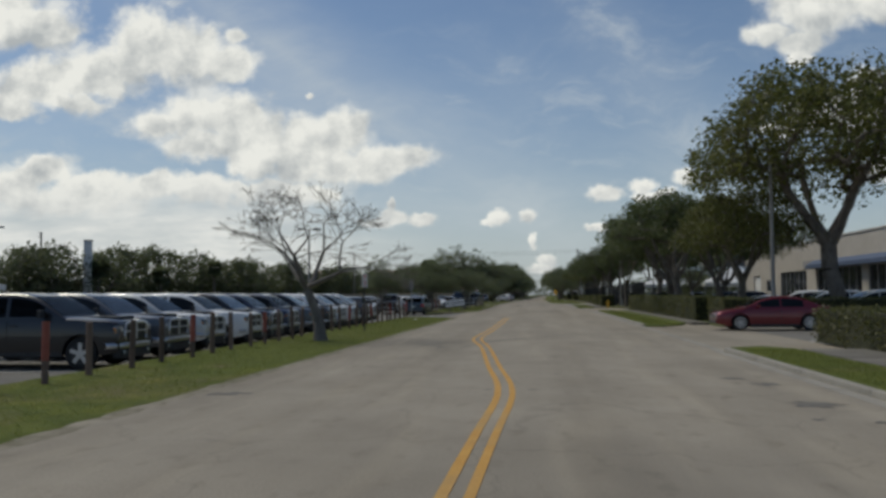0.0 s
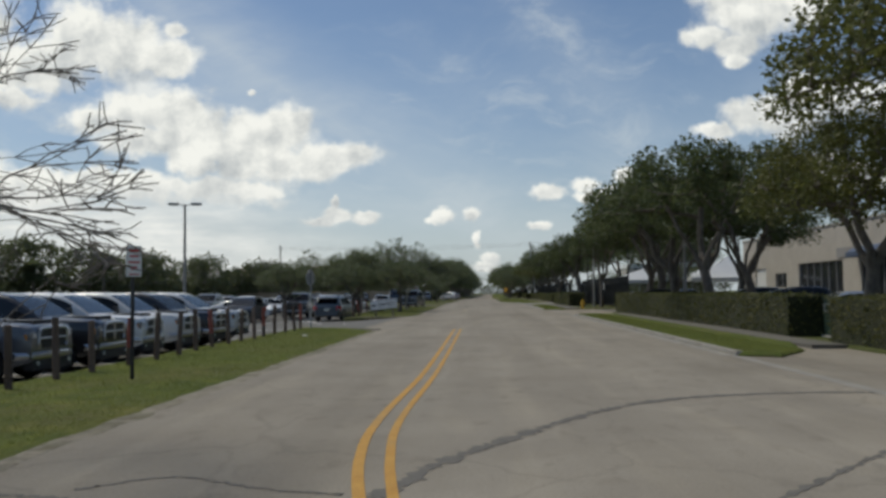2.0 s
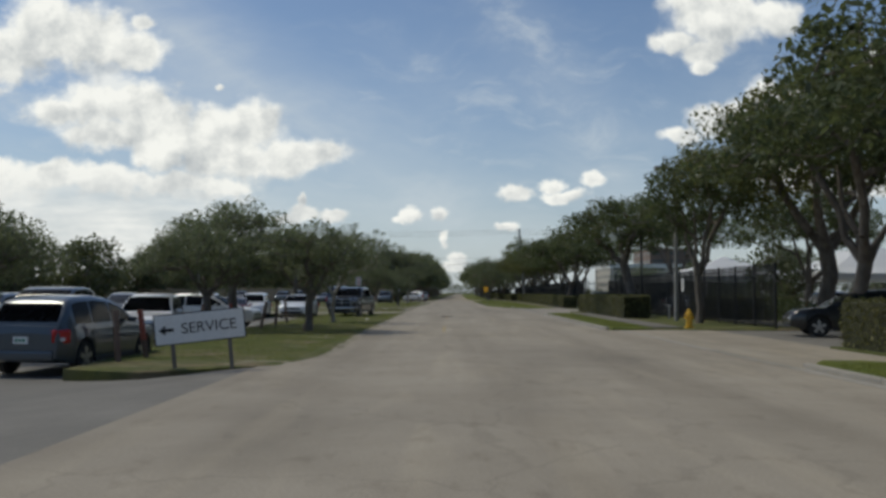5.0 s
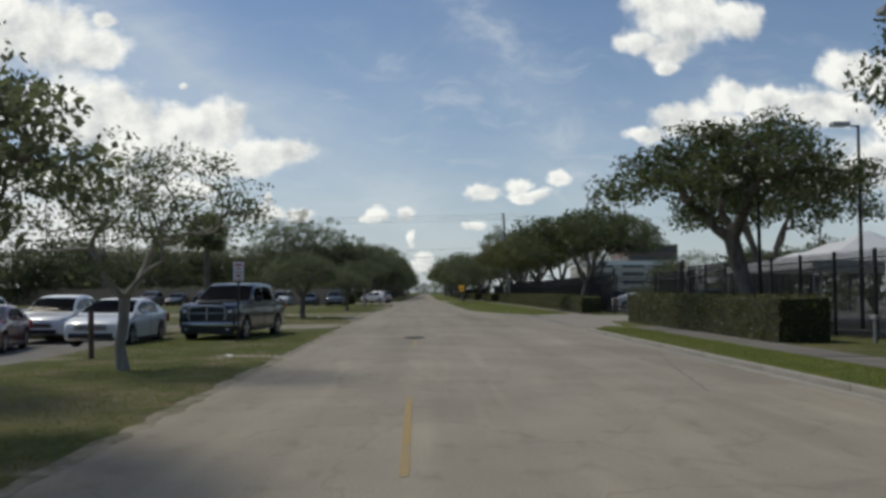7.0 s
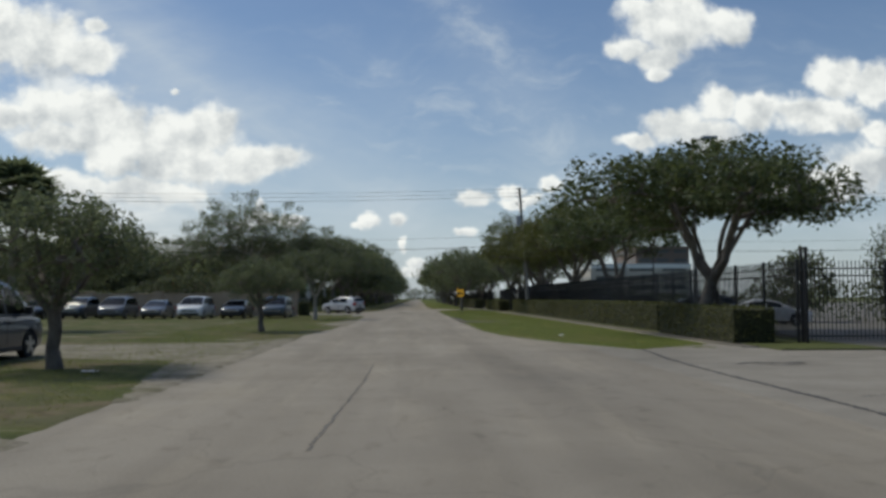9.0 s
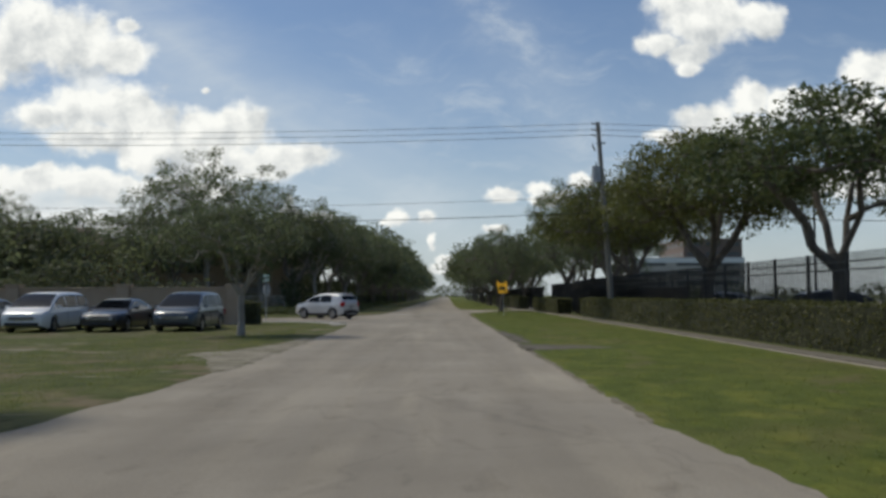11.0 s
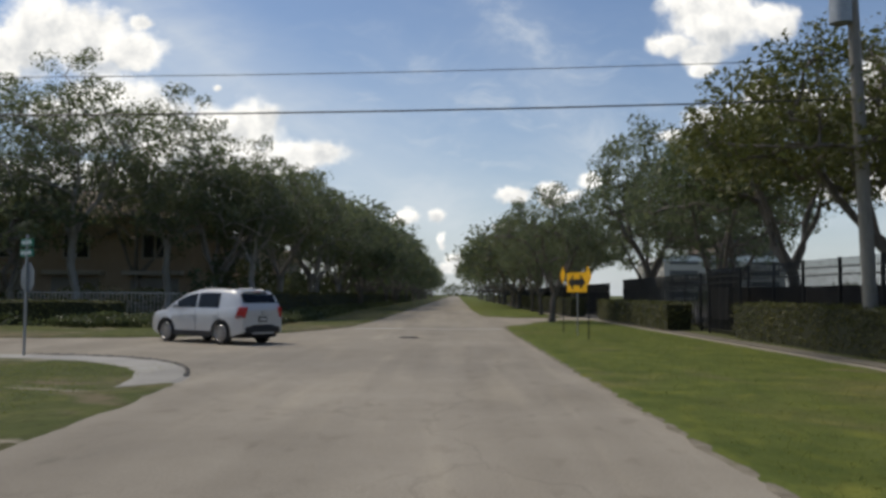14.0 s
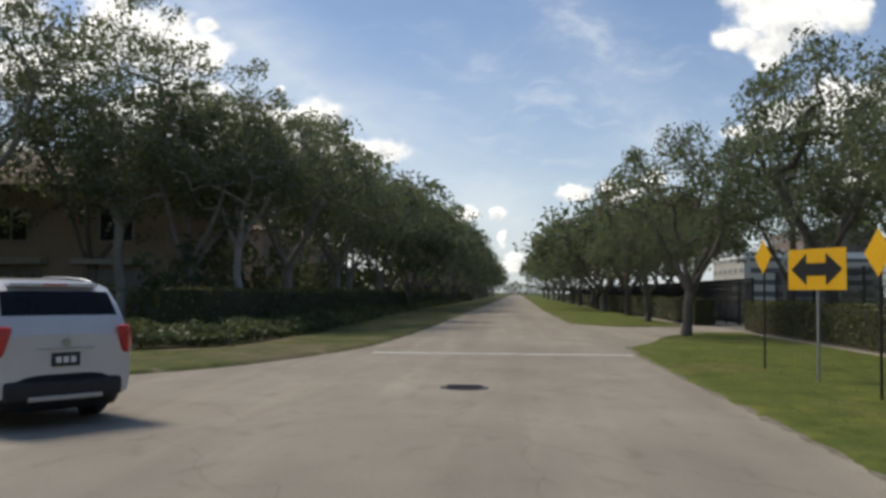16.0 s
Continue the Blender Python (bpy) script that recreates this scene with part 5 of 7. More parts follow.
def hedge(x0, x1, y0, y1, h, seed, label="clipped rectangular hedge of small olive-green leaves", z=0.05):
    t = thing("hedge", label, "hedge")
    rng = np.random.RandomState(seed)
    bm = bmesh.new()
    bmesh.ops.create_cube(bm, size=1)
    L, W = y1 - y0, x1 - x0
    bmesh.ops.subdivide_edges(bm, edges=[e for e in bm.edges if abs(e.verts[0].co.y - e.verts[1].co.y) > 0.5], cuts=min(60, max(2, int(L / 0.8))))
    bmesh.ops.subdivide_edges(bm, edges=[e for e in bm.edges if abs(e.verts[0].co.x - e.verts[1].co.x) > 0.5], cuts=min(30, max(2, int(W / 0.6))))
    bmesh.ops.subdivide_edges(bm, edges=[e for e in bm.edges if abs(e.verts[0].co.z - e.verts[1].co.z) > 0.5], cuts=2)
    for v in bm.verts:
        p = Vector(((x0 + x1) / 2 + v.co.x * (W - 0.1), (y0 + y1) / 2 + v.co.y * (L - 0.1), z + (v.co.z + 0.5) * (h - 0.05)))
        nz = noise.noise_vector(p * 0.9) * 0.07
        v.co = p + Vector((nz.x, nz.y, nz.z if v.co.z > 0 else 0))
    # solid inner block, coloured dark for the shade behind the leaves
    part("core", bm, HEDGESHADE, t)
    area = [(L * h, 0), (L * h, 1), (W * h, 2), (W * h, 3), (L * W, 4)]
    pts = []
    for a, side in area:
        n = int(a * (120 if L < 60 else 52 if L < 100 else 30))
        q, r = rng.uniform(0, 1, n), rng.uniform(0, 1, n) ** 0.9
        X, Y, Zc = x0 + q * W, y0 + q * L, z + 0.04 + r * (h - 0.04)
        if side == 0: pts.append(np.c_[np.full(n, x0), Y, Zc])
        if side == 1: pts.append(np.c_[np.full(n, x1), Y, Zc])
        if side == 2: pts.append(np.c_[X, np.full(n, y0), Zc])
        if side == 3: pts.append(np.c_[X, np.full(n, y1), Zc])
        if side == 4: pts.append(np.c_[X, y0 + r * L, np.full(n, z + h)])
    c = np.concatenate(pts)
    low = np.array([noise.noise(Vector(p) * 0.9) for p in c])[:, None]
    c += rng.normal(0, 0.035, c.shape) + low * 0.05
    part("foliage", leaf_mesh("foliage", c, rng, 0.05 if L < 60 else 0.062, LEAFH, 0.3), None, t)
    return t


hedge(9.0, 10.4, -20, 13.9, 0.92, 1)
hedge(9.15, 10.4, 33.4, 65.8, 1.18, 2)
hedge(9.3, 10.5, 27.2, 30.9, 1.12, 12)
hedge(11.2, 24, 27.2, 28.7, 1.1, 3)
hedge(8.5, 10.0, 90.4, 106.6, 1.2, 4)
hedge(12.2, 17.5, 89.0, 90.4, 1.15, 5)
hedge(9.5, 10.8, 122.9, 130.6, 1.03, 6)
hedge(9.9, 11.0, 132.2, 180.8, 1.1, 7)
hedge(9.2, 10.3, 186.6, 202.5, 1.05, 8)
hedge(8.3, 9.3, 207.5, 330, 1.15, 13, "long low hedge before the far fence")
hedge(-60, -12.4, 186.5, 187.9, 0.95, 9, "dark shaded hedge in front of the houses")
hedge(-9.3, -8.0, 190.2, 330, 1.35, 10, "dark shaded hedge under the street trees")
hedge(-8.55, -7.75, 166.0, 166.9, 1.0, 11, "small dark shrub at the wall end")


# ---- vehicles ----
CAR_SPECS = {
    # length, width, wheel radius, axles, clearance, belt height, bonnet-to-boot line (y, z), cabin line (y, z), panes along y
    "pickup": dict(L=5.85, W=2.02, r=0.41, fa=1.95, ra=-1.75, clear=0.36, belt=1.29, deck=[(2.92, 0.95), (2.91, 1.10), (2.86, 1.19), (2.66, 1.245), (1.5, 1.305), (-1.45, 1.29), (-1.56, 1.36), (-2.88, 1.36), (-2.92, 1.26)],
                   cab=[(1.52, 1.27), (1.16, 1.53), (0.76, 1.80), (0.46, 1.915), (0.0, 1.955), (-0.9, 1.95), (-1.25, 1.91), (-1.40, 1.82), (-1.5, 1.27)], screen=(1.42, 0.62), back=(-1.38, -1.47), sides=((0.95, 0.02), (-0.08, -1.2))),
    "suv": dict(L=4.75, W=1.9, r=0.37, fa=1.42, ra=-1.43, clear=0.27, belt=1.07, deck=[(2.37, 0.66), (2.33, 0.84), (2.15, 0.96), (1.2, 1.06), (1.0, 1.09), (-2.1, 1.12), (-2.33, 1.06), (-2.37, 0.9)],
                cab=[(1.15, 1.05), (0.7, 1.36), (0.3, 1.58), (-0.1, 1.68), (-0.8, 1.74), (-1.6, 1.70), (-1.95, 1.58), (-2.3, 1.06)], screen=(1.05, 0.14), back=(-1.95, -2.24), sides=((0.75, -0.15), (-0.22, -1.05), (-1.12, -1.8))),
    "compact_suv": dict(L=4.25, W=1.80, r=0.35, fa=1.3, ra=-1.27, clear=0.25, belt=1.06, deck=[(2.12, 0.74), (2.09, 0.86), (1.98, 0.94), (1.75, 0.985), (1.2, 1.045), (1.0, 1.065), (-0.8, 1.10), (-1.9, 1.15), (-2.08, 1.13), (-2.12, 1.02)],
                        cab=[(1.32, 1.03), (0.9, 1.32), (0.55, 1.52), (0.15, 1.63), (-0.4, 1.68), (-1.0, 1.675), (-1.5, 1.645), (-1.76, 1.60), (-1.84, 1.53), (-2.08, 1.10)], screen=(1.2, 0.34), back=(-1.83, -2.0), sides=((0.86, -0.08), (-0.16, -1.12))),
    "sedan": dict(L=4.75, W=1.82, r=0.335, fa=1.42, ra=-1.38, clear=0.19, belt=0.95, deck=[(2.37, 0.60), (2.35, 0.70), (2.22, 0.78), (1.8, 0.86), (1.2, 0.935), (1.0, 0.955), (-1.6, 1.0), (-2.2, 1.01), (-2.34, 0.97), (-2.37, 0.84)],
                  cab=[(1.25, 0.94), (0.8, 1.17), (0.35, 1.36), (-0.1, 1.445), (-0.6, 1.45), (-1.05, 1.38), (-1.5, 1.20), (-1.95, 0.99)], screen=(1.12, 0.2), back=(-1.05, -1.78), sides=((0.72, -0.2), (-0.27, -1.15))),
    "minivan": dict(L=5.15, W=2.0, r=0.345, fa=1.6, ra=-1.48, clear=0.2, belt=1.02, deck=[(2.57, 0.62), (2.53, 0.8), (2.35, 0.92), (1.9, 1.01), (1.7, 1.04), (-2.3, 1.07), (-2.53, 1.0), (-2.57, 0.86)],
                    cab=[(2.0, 1.0), (1.4, 1.36), (0.9, 1.62), (0.4, 1.73), (-0.6, 1.76), (-1.8, 1.73), (-2.25, 1.6), (-2.5, 1.04)], screen=(1.86, 0.72), back=(-2.25, -2.46), sides=((1.4, 0.3), (0.22, -0.95), (-1.03, -2.1))),
    "van": dict(L=5.3, W=2.0, r=0.36, fa=1.75, ra=-1.6, clear=0.26, belt=1.15, deck=[(2.65, 0.7), (2.61, 0.92), (2.45, 1.05), (1.9, 1.15), (-2.5, 1.18), (-2.63, 1.1), (-2.65, 0.95)],
                cab=[(2.0, 1.13), (1.6, 1.55), (1.2, 1.9), (0.8, 2.03), (0.0, 2.1), (-1.8, 2.1), (-2.4, 2.04), (-2.55, 1.88), (-2.64, 1.14)], screen=(1.9, 1.0), back=(-2.56, -2.62), sides=((1.5, 0.6), (0.5, -0.8), (-0.9, -2.35))),
}


def interp(prof, y):
    pts = sorted(prof)
    if y <= pts[0][0]:
        return pts[0][1]
    for (a, za), (b, zb) in zip(pts, pts[1:]):
        if y <= b:
            return za + (zb - za) * (y - a) / max(1e-6, b - a)
    return pts[-1][1]


def eased(prof, y, w=0.09):
    return sum(interp(prof, y + w * k / 3) for k in range(-3, 4)) / 7


def pickup_front(t, W, L, zc):
    """Tall grille with a cross bar in a bright surround, step bumper, air dam, fog lamps, bonnet bulge."""
    y, w, z0, z1 = L / 2, 0.60, 0.74, 1.16
    gr = part("grille", bx(-w, w, y - 0.1, y + 0.012, z0, z1, bevel=0.04), BLKPL, t)
    bm = bmesh.new()
    pts = [(-w + 0.02, z0), (-w - 0.02, z0 + 0.1), (-w + 0.01, z1 - 0.06), (-w + 0.1, z1), (0, z1 + 0.02), (w - 0.1, z1), (w - 0.01, z1 - 0.06), (w + 0.02, z0 + 0.1), (w - 0.02, z0)]
    for (xa, za), (xb, zb) in zip(pts, pts[1:]):
        cyl(bm, (xa, y + 0.012, za), (xb, y + 0.012, zb), 0.034, 0.034, 8)
    cyl(bm, (0, y + 0.018, z0), (0, y + 0.018, z1), 0.036, 0.036, 8)
    cyl(bm, (-w, y + 0.016, (z0 + z1) / 2), (w, y + 0.016, (z0 + z1) / 2), 0.024, 0.024, 8)
    part("grille_surround", bm, CHROME, gr, "chrome crossed grille surround", smooth=40)
    bm = bmesh.new()
    for k in range(8):
        z = z0 + 0.03 + k * (z1 - z0 - 0.06) / 7
        box(bm, -w + 0.03, w - 0.03, y + 0.0, y + 0.017, z - 0.006, z + 0.006)
    part("grille_slat", bm, STEEL, gr)
    bm = bmesh.new()
    prof = [(0.0, 0.09), (0.45, 0.085), (0.8, 0.05), (0.97, -0.06), (1.02, -0.3)]
    ring = []
    for sx, dy in [(-a, b) for a, b in reversed(prof)] + prof[1:]:
        ring.append([bm.verts.new((sx * W * 0.485, y + dy + o, z)) for o, z in ((-0.05, zc + 0.16), (0.0, zc + 0.18), (0.012, zc + 0.24), (-0.01, zc + 0.30), (-0.07, zc + 0.315))])
    for p, q in zip(ring, ring[1:]):
        for i in range(4):
            bm.faces.new((p[i], q[i], q[i + 1], p[i + 1]))
    bmesh.ops.recalc_face_normals(bm, faces=bm.faces)
    bmesh.ops.solidify(bm, geom=bm.faces[:], thickness=0.015)
    part("front_bumper", bm, CHROME, t, smooth=50)
    dam = part("air_dam", bx(-W * 0.43, W * 0.43, y - 0.2, y + 0.03, zc - 0.08, zc + 0.17, bevel=0.04), BLKPL, t)
    for sx in (-1, 1):
        part("fog_lamp", rod((sx * W * 0.34, y - 0.02, zc + 0.08), (sx * W * 0.34, y + 0.045, zc + 0.08), 0.05, 0.05, 12), HEADL, dam)
    part("bonnet_bulge", bx(-0.42, 0.42, 1.7, y - 0.22, 1.2, 1.335, bevel=0.05), t.children[0].data.materials[0], t, smooth=50)


AMBER = mat("amber_lens", (0.55, 0.20, 0.03), (0.65, 0.26, 0.05), 9, 0.2, fine=0)
LIT = mat("lit_headlight", (1.0, 0.95, 0.85), (1.0, 0.97, 0.9), 9, 0.2, fine=0, emit=5.0)


def car(kind, colour, label, m, category="car", rails=False, lit=False):
    s = CAR_SPECS[kind]
    L, W, r, zc, belt = s["L"], s["W"], s["r"], s["clear"], s["belt"]
    pnt = PAINTS[colour]
    truck = kind in ("pickup", "van")
    t = thing({"pickup": "pickup_truck", "suv": "parked_suv", "compact_suv": "compact_suv", "sedan": "sedan_car", "minivan": "minivan", "van": "passenger_van"}[kind], label, category, m)
    R = r * 1.17

    def half(y):
        e = max(0.0, (abs(y) - (L / 2 - 0.55)) / 0.55)
        return W / 2 * (1 - (0.09 if truck else 0.12 if rails else 0.17) * e ** 2.2)

    # lower body, lofted from ring to ring, with the wheel arches cut up into it
    ys = {L / 2, L / 2 - 0.03, L / 2 - 0.1, L / 2 - 0.25, -L / 2, -L / 2 + 0.03, -L / 2 + 0.1, -L / 2 + 0.25, 0.0, *[y for y, _ in s["deck"]]}
    for ay in (s["fa"], s["ra"]):
        ys |= {ay + R * k for k in (-1.001, -0.999, -0.86, -0.5, 0, 0.5, 0.86, 0.999, 1.001)}
    bm = bmesh.new()
    rings = []
    for y in sorted(ys):
        e = max(0.0, (abs(y) - (L / 2 - 0.4)) / 0.4)
        hw, zt, zb = half(y), interp(s["deck"], y), zc + 0.13 * e
        arch = max([0.0] + [r + math.sqrt(max(0.0, R * R - (y - ay) ** 2)) for ay in (s["fa"], s["ra"]) if abs(y - ay) < R])
        za = max(zb, arch)
        lip = max(za + 0.02, zb + 0.1)
        k = lambda f: max(lip + 0.012 * f, zb + (zt - zb) * f)
        prof = [(0, zb), (hw * 0.74, zb), (hw * 0.745, za), (hw * 0.965, za), (hw * 0.99, lip), (hw, k(0.45)), (hw * 0.995, k(0.62)), (hw * 0.975, k(0.85)), (hw * 0.945, max(lip + 0.03, zt - 0.035)), (hw * 0.88, zt), (hw * 0.45, zt + 0.022), (0, zt + 0.03)]
        rings.append([bm.verts.new((x, y, z)) for x, z in prof] + [bm.verts.new((-x, y, z)) for x, z in reversed(prof[1:-1])])
    for a, b in zip(rings, rings[1:]):
        for i in range(len(a)):
            j = (i + 1) % len(a)
            bm.faces.new((a[i], a[j], b[j], b[i]))
    bm.faces.new(rings[0]); bm.faces.new(list(reversed(rings[-1])))
    bmesh.ops.recalc_face_normals(bm, faces=bm.faces)
    part("body", bm, pnt, t, smooth=38)
    # cabin: rounded sections whose sides lean in as they rise
    cab = s["cab"]
    y0, y3 = cab[0][0], cab[-1][0]
    H = max(z for _, z in cab)
    zr = H

    def section(y):
        h = max(0.004, eased(cab, y, 0.09) - belt + 0.03)
        wb = half(y) * 0.955
        lean = (W / 2 * (0.16 if truck else 0.17 if rails else 0.21)) * min(1.0, h / (H - belt))
        z = belt - 0.03
        return [(wb, z), (wb - lean * 0.42, z + h * 0.5), (wb - lean * 0.82, z + h * 0.84), (wb - lean * 1.12, z + h * 0.945), (wb - lean * 1.6, z + h * 0.985), (wb * 0.4, z + h), (0, z + h)]

    bm = bmesh.new()
    rings = []
    n = 15
    for i in range(n + 1):
        f = i / n
        y = y3 + (y0 - y3) * (f + 0.035 * math.sin(math.tau * f) * -1)
        sec = section(y)
        rings.append([bm.verts.new((x, y, z)) for x, z in sec] + [bm.verts.new((-x, y, z)) for x, z in reversed(sec[:-1])])
    for a, b in zip(rings, rings[1:]):
        for i in range(len(a) - 1):
            bm.faces.new((a[i], a[i + 1], b[i + 1], b[i]))
    bm.faces.new(rings[0]); bm.faces.new(list(reversed(rings[-1])))
    bmesh.ops.recalc_face_normals(bm, faces=bm.faces)
    part("cabin", bm, pnt, t, smooth=50)

    def sheet(name, rows, material=GLASS):
        """A thin curved pane over a grid of points."""
        bm = bmesh.new()
        g = [[bm.verts.new(p) for p in row] for row in rows]
        for p, q in zip(g, g[1:]):
            for i in range(len(p) - 1):
                bm.faces.new((p[i], p[i + 1], q[i + 1], q[i]))
        bmesh.ops.solidify(bm, geom=bm.faces[:], thickness=0.008)
        bmesh.ops.recalc_face_normals(bm, faces=bm.faces)
        return part(name, bm, material, t, smooth=40)

    def across(name, ya, yb, trim):
        rows = []
        for i in range(6):
            y = ya + (yb - ya) * i / 5
            sec = section(y)
            slope = (eased(cab, y + 0.03) - eased(cab, y - 0.03)) / 0.06
            nv = Vector((0, -slope, 1)).normalized() * 0.012
            wide = sec[3][0] - trim
            row = []
            for k in range(-3, 4):
                x = wide * k / 3
                row.append(Vector((x, y, interp([(p[0], p[1]) for p in sec], abs(x)))) + nv)
            rows.append(row)
        sheet(name, rows)

    across("windscreen", s["screen"][0], s["screen"][1], 0.035)
    across("rear_window", s["back"][0], s["back"][1], 0.07)
    for sx in (-1, 1):
        for ya, yb in s["sides"]:
            rows = []
            for i in range(6):
                y = ya + (yb - ya) * i / 5
                sec = section(y)
                h = sec[-1][1] - sec[0][1]
                lo, hi = 0.075, max(0.09, h * 0.84 - 0.02)
                rows.append([Vector((sx * (interp([(p[1], p[0]) for p in sec[:4]], sec[0][1] + z) + 0.008), y, sec[0][1] + z)) for z in (lo, (lo + hi) / 2, hi)])
            sheet("side_window", rows)
    # wheels
    for sx in (-1, 1):
        for ay in (s["fa"], s["ra"]):
            bm = bmesh.new(); cyl(bm, (sx * (W / 2 - 0.23), ay, r), (sx * (W / 2 - 0.012), ay, r), r, n=16)
            bmesh.ops.bevel(bm, geom=[e for e in bm.edges if len(e.link_faces) == 2 and max(len(f.verts) for f in e.link_faces) > 4], offset=0.035, segments=2, affect="EDGES")
            w = part("wheel", bm, TYRE, t, smooth=35)
            xo = W / 2 - 0.012
            bm = bmesh.new(); cyl(bm, (sx * (xo - 0.03), ay, r), (sx * (xo + 0.004), ay, r), r * 0.66, n=18)
            part("rim_disc", bm, BLKPL, w)
            bm = bmesh.new()
            spokes, half_w = (10, 0.026) if rails or lit else (5, 0.05)
            for k in range(spokes):
                box(bm, sx * (xo + 0.004) - 0.012, sx * (xo + 0.004) + 0.012, -half_w, half_w, 0.02, r * 0.66, m=Matrix.Translation((0, ay, r)) @ Matrix.Rotation(k * math.tau / spokes, 4, "X"))
            if rails or lit:
                for k in range(20):
                    p, q = (Vector((sx * (xo + 0.006), ay + r * 0.67 * math.cos(w), r + r * 0.67 * math.sin(w))) for w in (math.tau * k / 20, math.tau * (k + 1) / 20))
                    cyl(bm, p, q, 0.018, 0.018, 5)
            cyl(bm, (sx * xo, ay, r), (sx * (xo + 0.02), ay, r), r * 0.16, n=10)
            part("rim", bm, RIM, w)
            if kind == "compact_suv":
                bm = bmesh.new()
                hw = half(ay) * 0.985
                arc = [(ay + R * math.cos(a), r + R * math.sin(a)) for a in [math.pi * (0.0 + k / 10) for k in range(11)]]
                for (ya, za), (yb, zb_) in zip(arc, arc[1:]):
                    cyl(bm, (sx * half(ya) * 0.985, ya, za), (sx * half(yb) * 0.985, yb, zb_), 0.03, 0.03, 6)
                part("arch_trim", bm, BLKPL, t)
    # cladding, bumpers, lamps, grille, mirrors, seams
    zf = interp(s["deck"], L / 2) + 0.14
    zb = belt - 0.03
    for sx in (-1, 1):
        part("sill", bx(sx * W / 2 * 0.975 - 0.03, sx * W / 2 * 0.975 + 0.026, s["ra"] + R, s["fa"] - R, zc - 0.03, zc + (0.15 if rails else 0.08), bevel=0.015), BLKPL, t)
        if kind == "pickup":
            hl = part("headlight", bx(sx * W * 0.385 - 0.17, sx * W * 0.385 + 0.165, L / 2 - 0.34, L / 2 - 0.012, 0.90, 1.11, bevel=0.05), LAMPGLASS, t)
            part("lamp_bowl", rod((sx * W * 0.37, L / 2 - 0.05, 1.0), (sx * W * 0.37, L / 2 - 0.006, 1.0), 0.06, 0.075, 14), HEADL, hl)
            part("indicator", bx(sx * W * 0.452 - 0.03, sx * W * 0.452 + 0.03, L / 2 - 0.2, L / 2 - 0.06, 0.92, 1.06, bevel=0.015), AMBER, hl)
        else:
            place = Matrix.Translation((sx * W * 0.335, L / 2 - 0.1, zf - 0.13)) @ Matrix.Rotation(radians(-34 * sx), 4, "Z")
            hl = part("headlight", bx(-0.2, 0.2, -0.06, 0.05, -0.06, 0.055, bevel=0.035, m=place), LAMPGLASS if lit or rails else HEADL, t)
            if lit:
                part("lamp_bowl", rod(place @ Vector((sx * 0.05, 0.03, 0)), place @ Vector((sx * 0.05, 0.075, 0)), 0.05, 0.06, 12), LIT, hl)
        zr_ = interp(s["deck"], -L / 2 + 0.12)
        if truck:
            part("tail_light", bx(sx * W * 0.43 - 0.09, sx * W * 0.43 + 0.07, -L / 2 - 0.008, -L / 2 + 0.2, zr_ - 0.4, zr_ - 0.04, bevel=0.03), TAILL, t)
        elif rails:
            bm = bmesh.new()
            box(bm, -0.15, 0.15, -0.07, 0.06, -0.17, 0.17, 0.055)
            for v in bm.verts:
                v.co.x -= sx * 0.28 * (v.co.z + 0.17)
            bmesh.ops.transform(bm, matrix=Matrix.Translation((sx * W * 0.442, -L / 2 + 0.115, 0.97)) @ Matrix.Rotation(radians(48 * sx), 4, "Z"), verts=bm.verts)
            tl = part("tail_light", bm, TAILL, t, smooth=40)
            part("reverse_lamp", bx(-0.1, 0.1, -0.076, 0.0, -0.145, -0.10, bevel=0.015, m=Matrix.Translation((sx * W * 0.442, -L / 2 + 0.115, 0.97)) @ Matrix.Rotation(radians(48 * sx), 4, "Z")), LAMPGLASS, tl)
        else:
            tl = part("tail_light", bx(-0.19, 0.19, -0.075, 0.05, -0.16, 0.13, bevel=0.05, m=Matrix.Translation((sx * W * 0.418, -L / 2 + 0.15, zr_ - 0.2)) @ Matrix.Rotation(radians(44 * sx), 4, "Z")), TAILL, t)
            part("reverse_lamp", bx(-0.07, 0.07, -0.08, 0.0, -0.12, -0.04, bevel=0.015, m=Matrix.Translation((sx * W * 0.418, -L / 2 + 0.15, zr_ - 0.2)) @ Matrix.Rotation(radians(44 * sx), 4, "Z")), HEADL, tl)
        mir = bx(sx * (W / 2 + 0.10) - 0.1, sx * (W / 2 + 0.10) + 0.1, y0 - 0.62, y0 - 0.5, zb + 0.05, zb + (0.25 if truck else 0.17), bevel=0.03)
        part("mirror", mir, pnt if not truck else BLKPL, t)
        for ya, yb in s["sides"][:2]:
            part("door_seam", bx(sx * W / 2 - 0.006, sx * W / 2 + 0.002, yb - 0.042, yb - 0.032, zc + 0.14, belt - 0.06), BLKPL, t)
            part("door_handle", bx(sx * W / 2 - 0.03, sx * W / 2 + 0.016, yb + 0.06, yb + 0.24, belt - 0.2, belt - 0.165), pnt, t)
    if kind == "pickup":
        pickup_front(t, W, L, zc)
    else:
        part("front_bumper", bx(-W * 0.36, W * 0.36, L / 2 - 0.2, L / 2 + 0.03, zc + 0.1, zc + 0.26, bevel=0.05), BLKPL, t)
    part("rear_bumper", bx(-W * (0.46 if truck else 0.38), W * (0.46 if truck else 0.38), -L / 2 - 0.05, -L / 2 + 0.18, zc + 0.08, zc + 0.3, bevel=0.06), CHROME if kind == "pickup" else pnt if not rails else BLKPL, t)
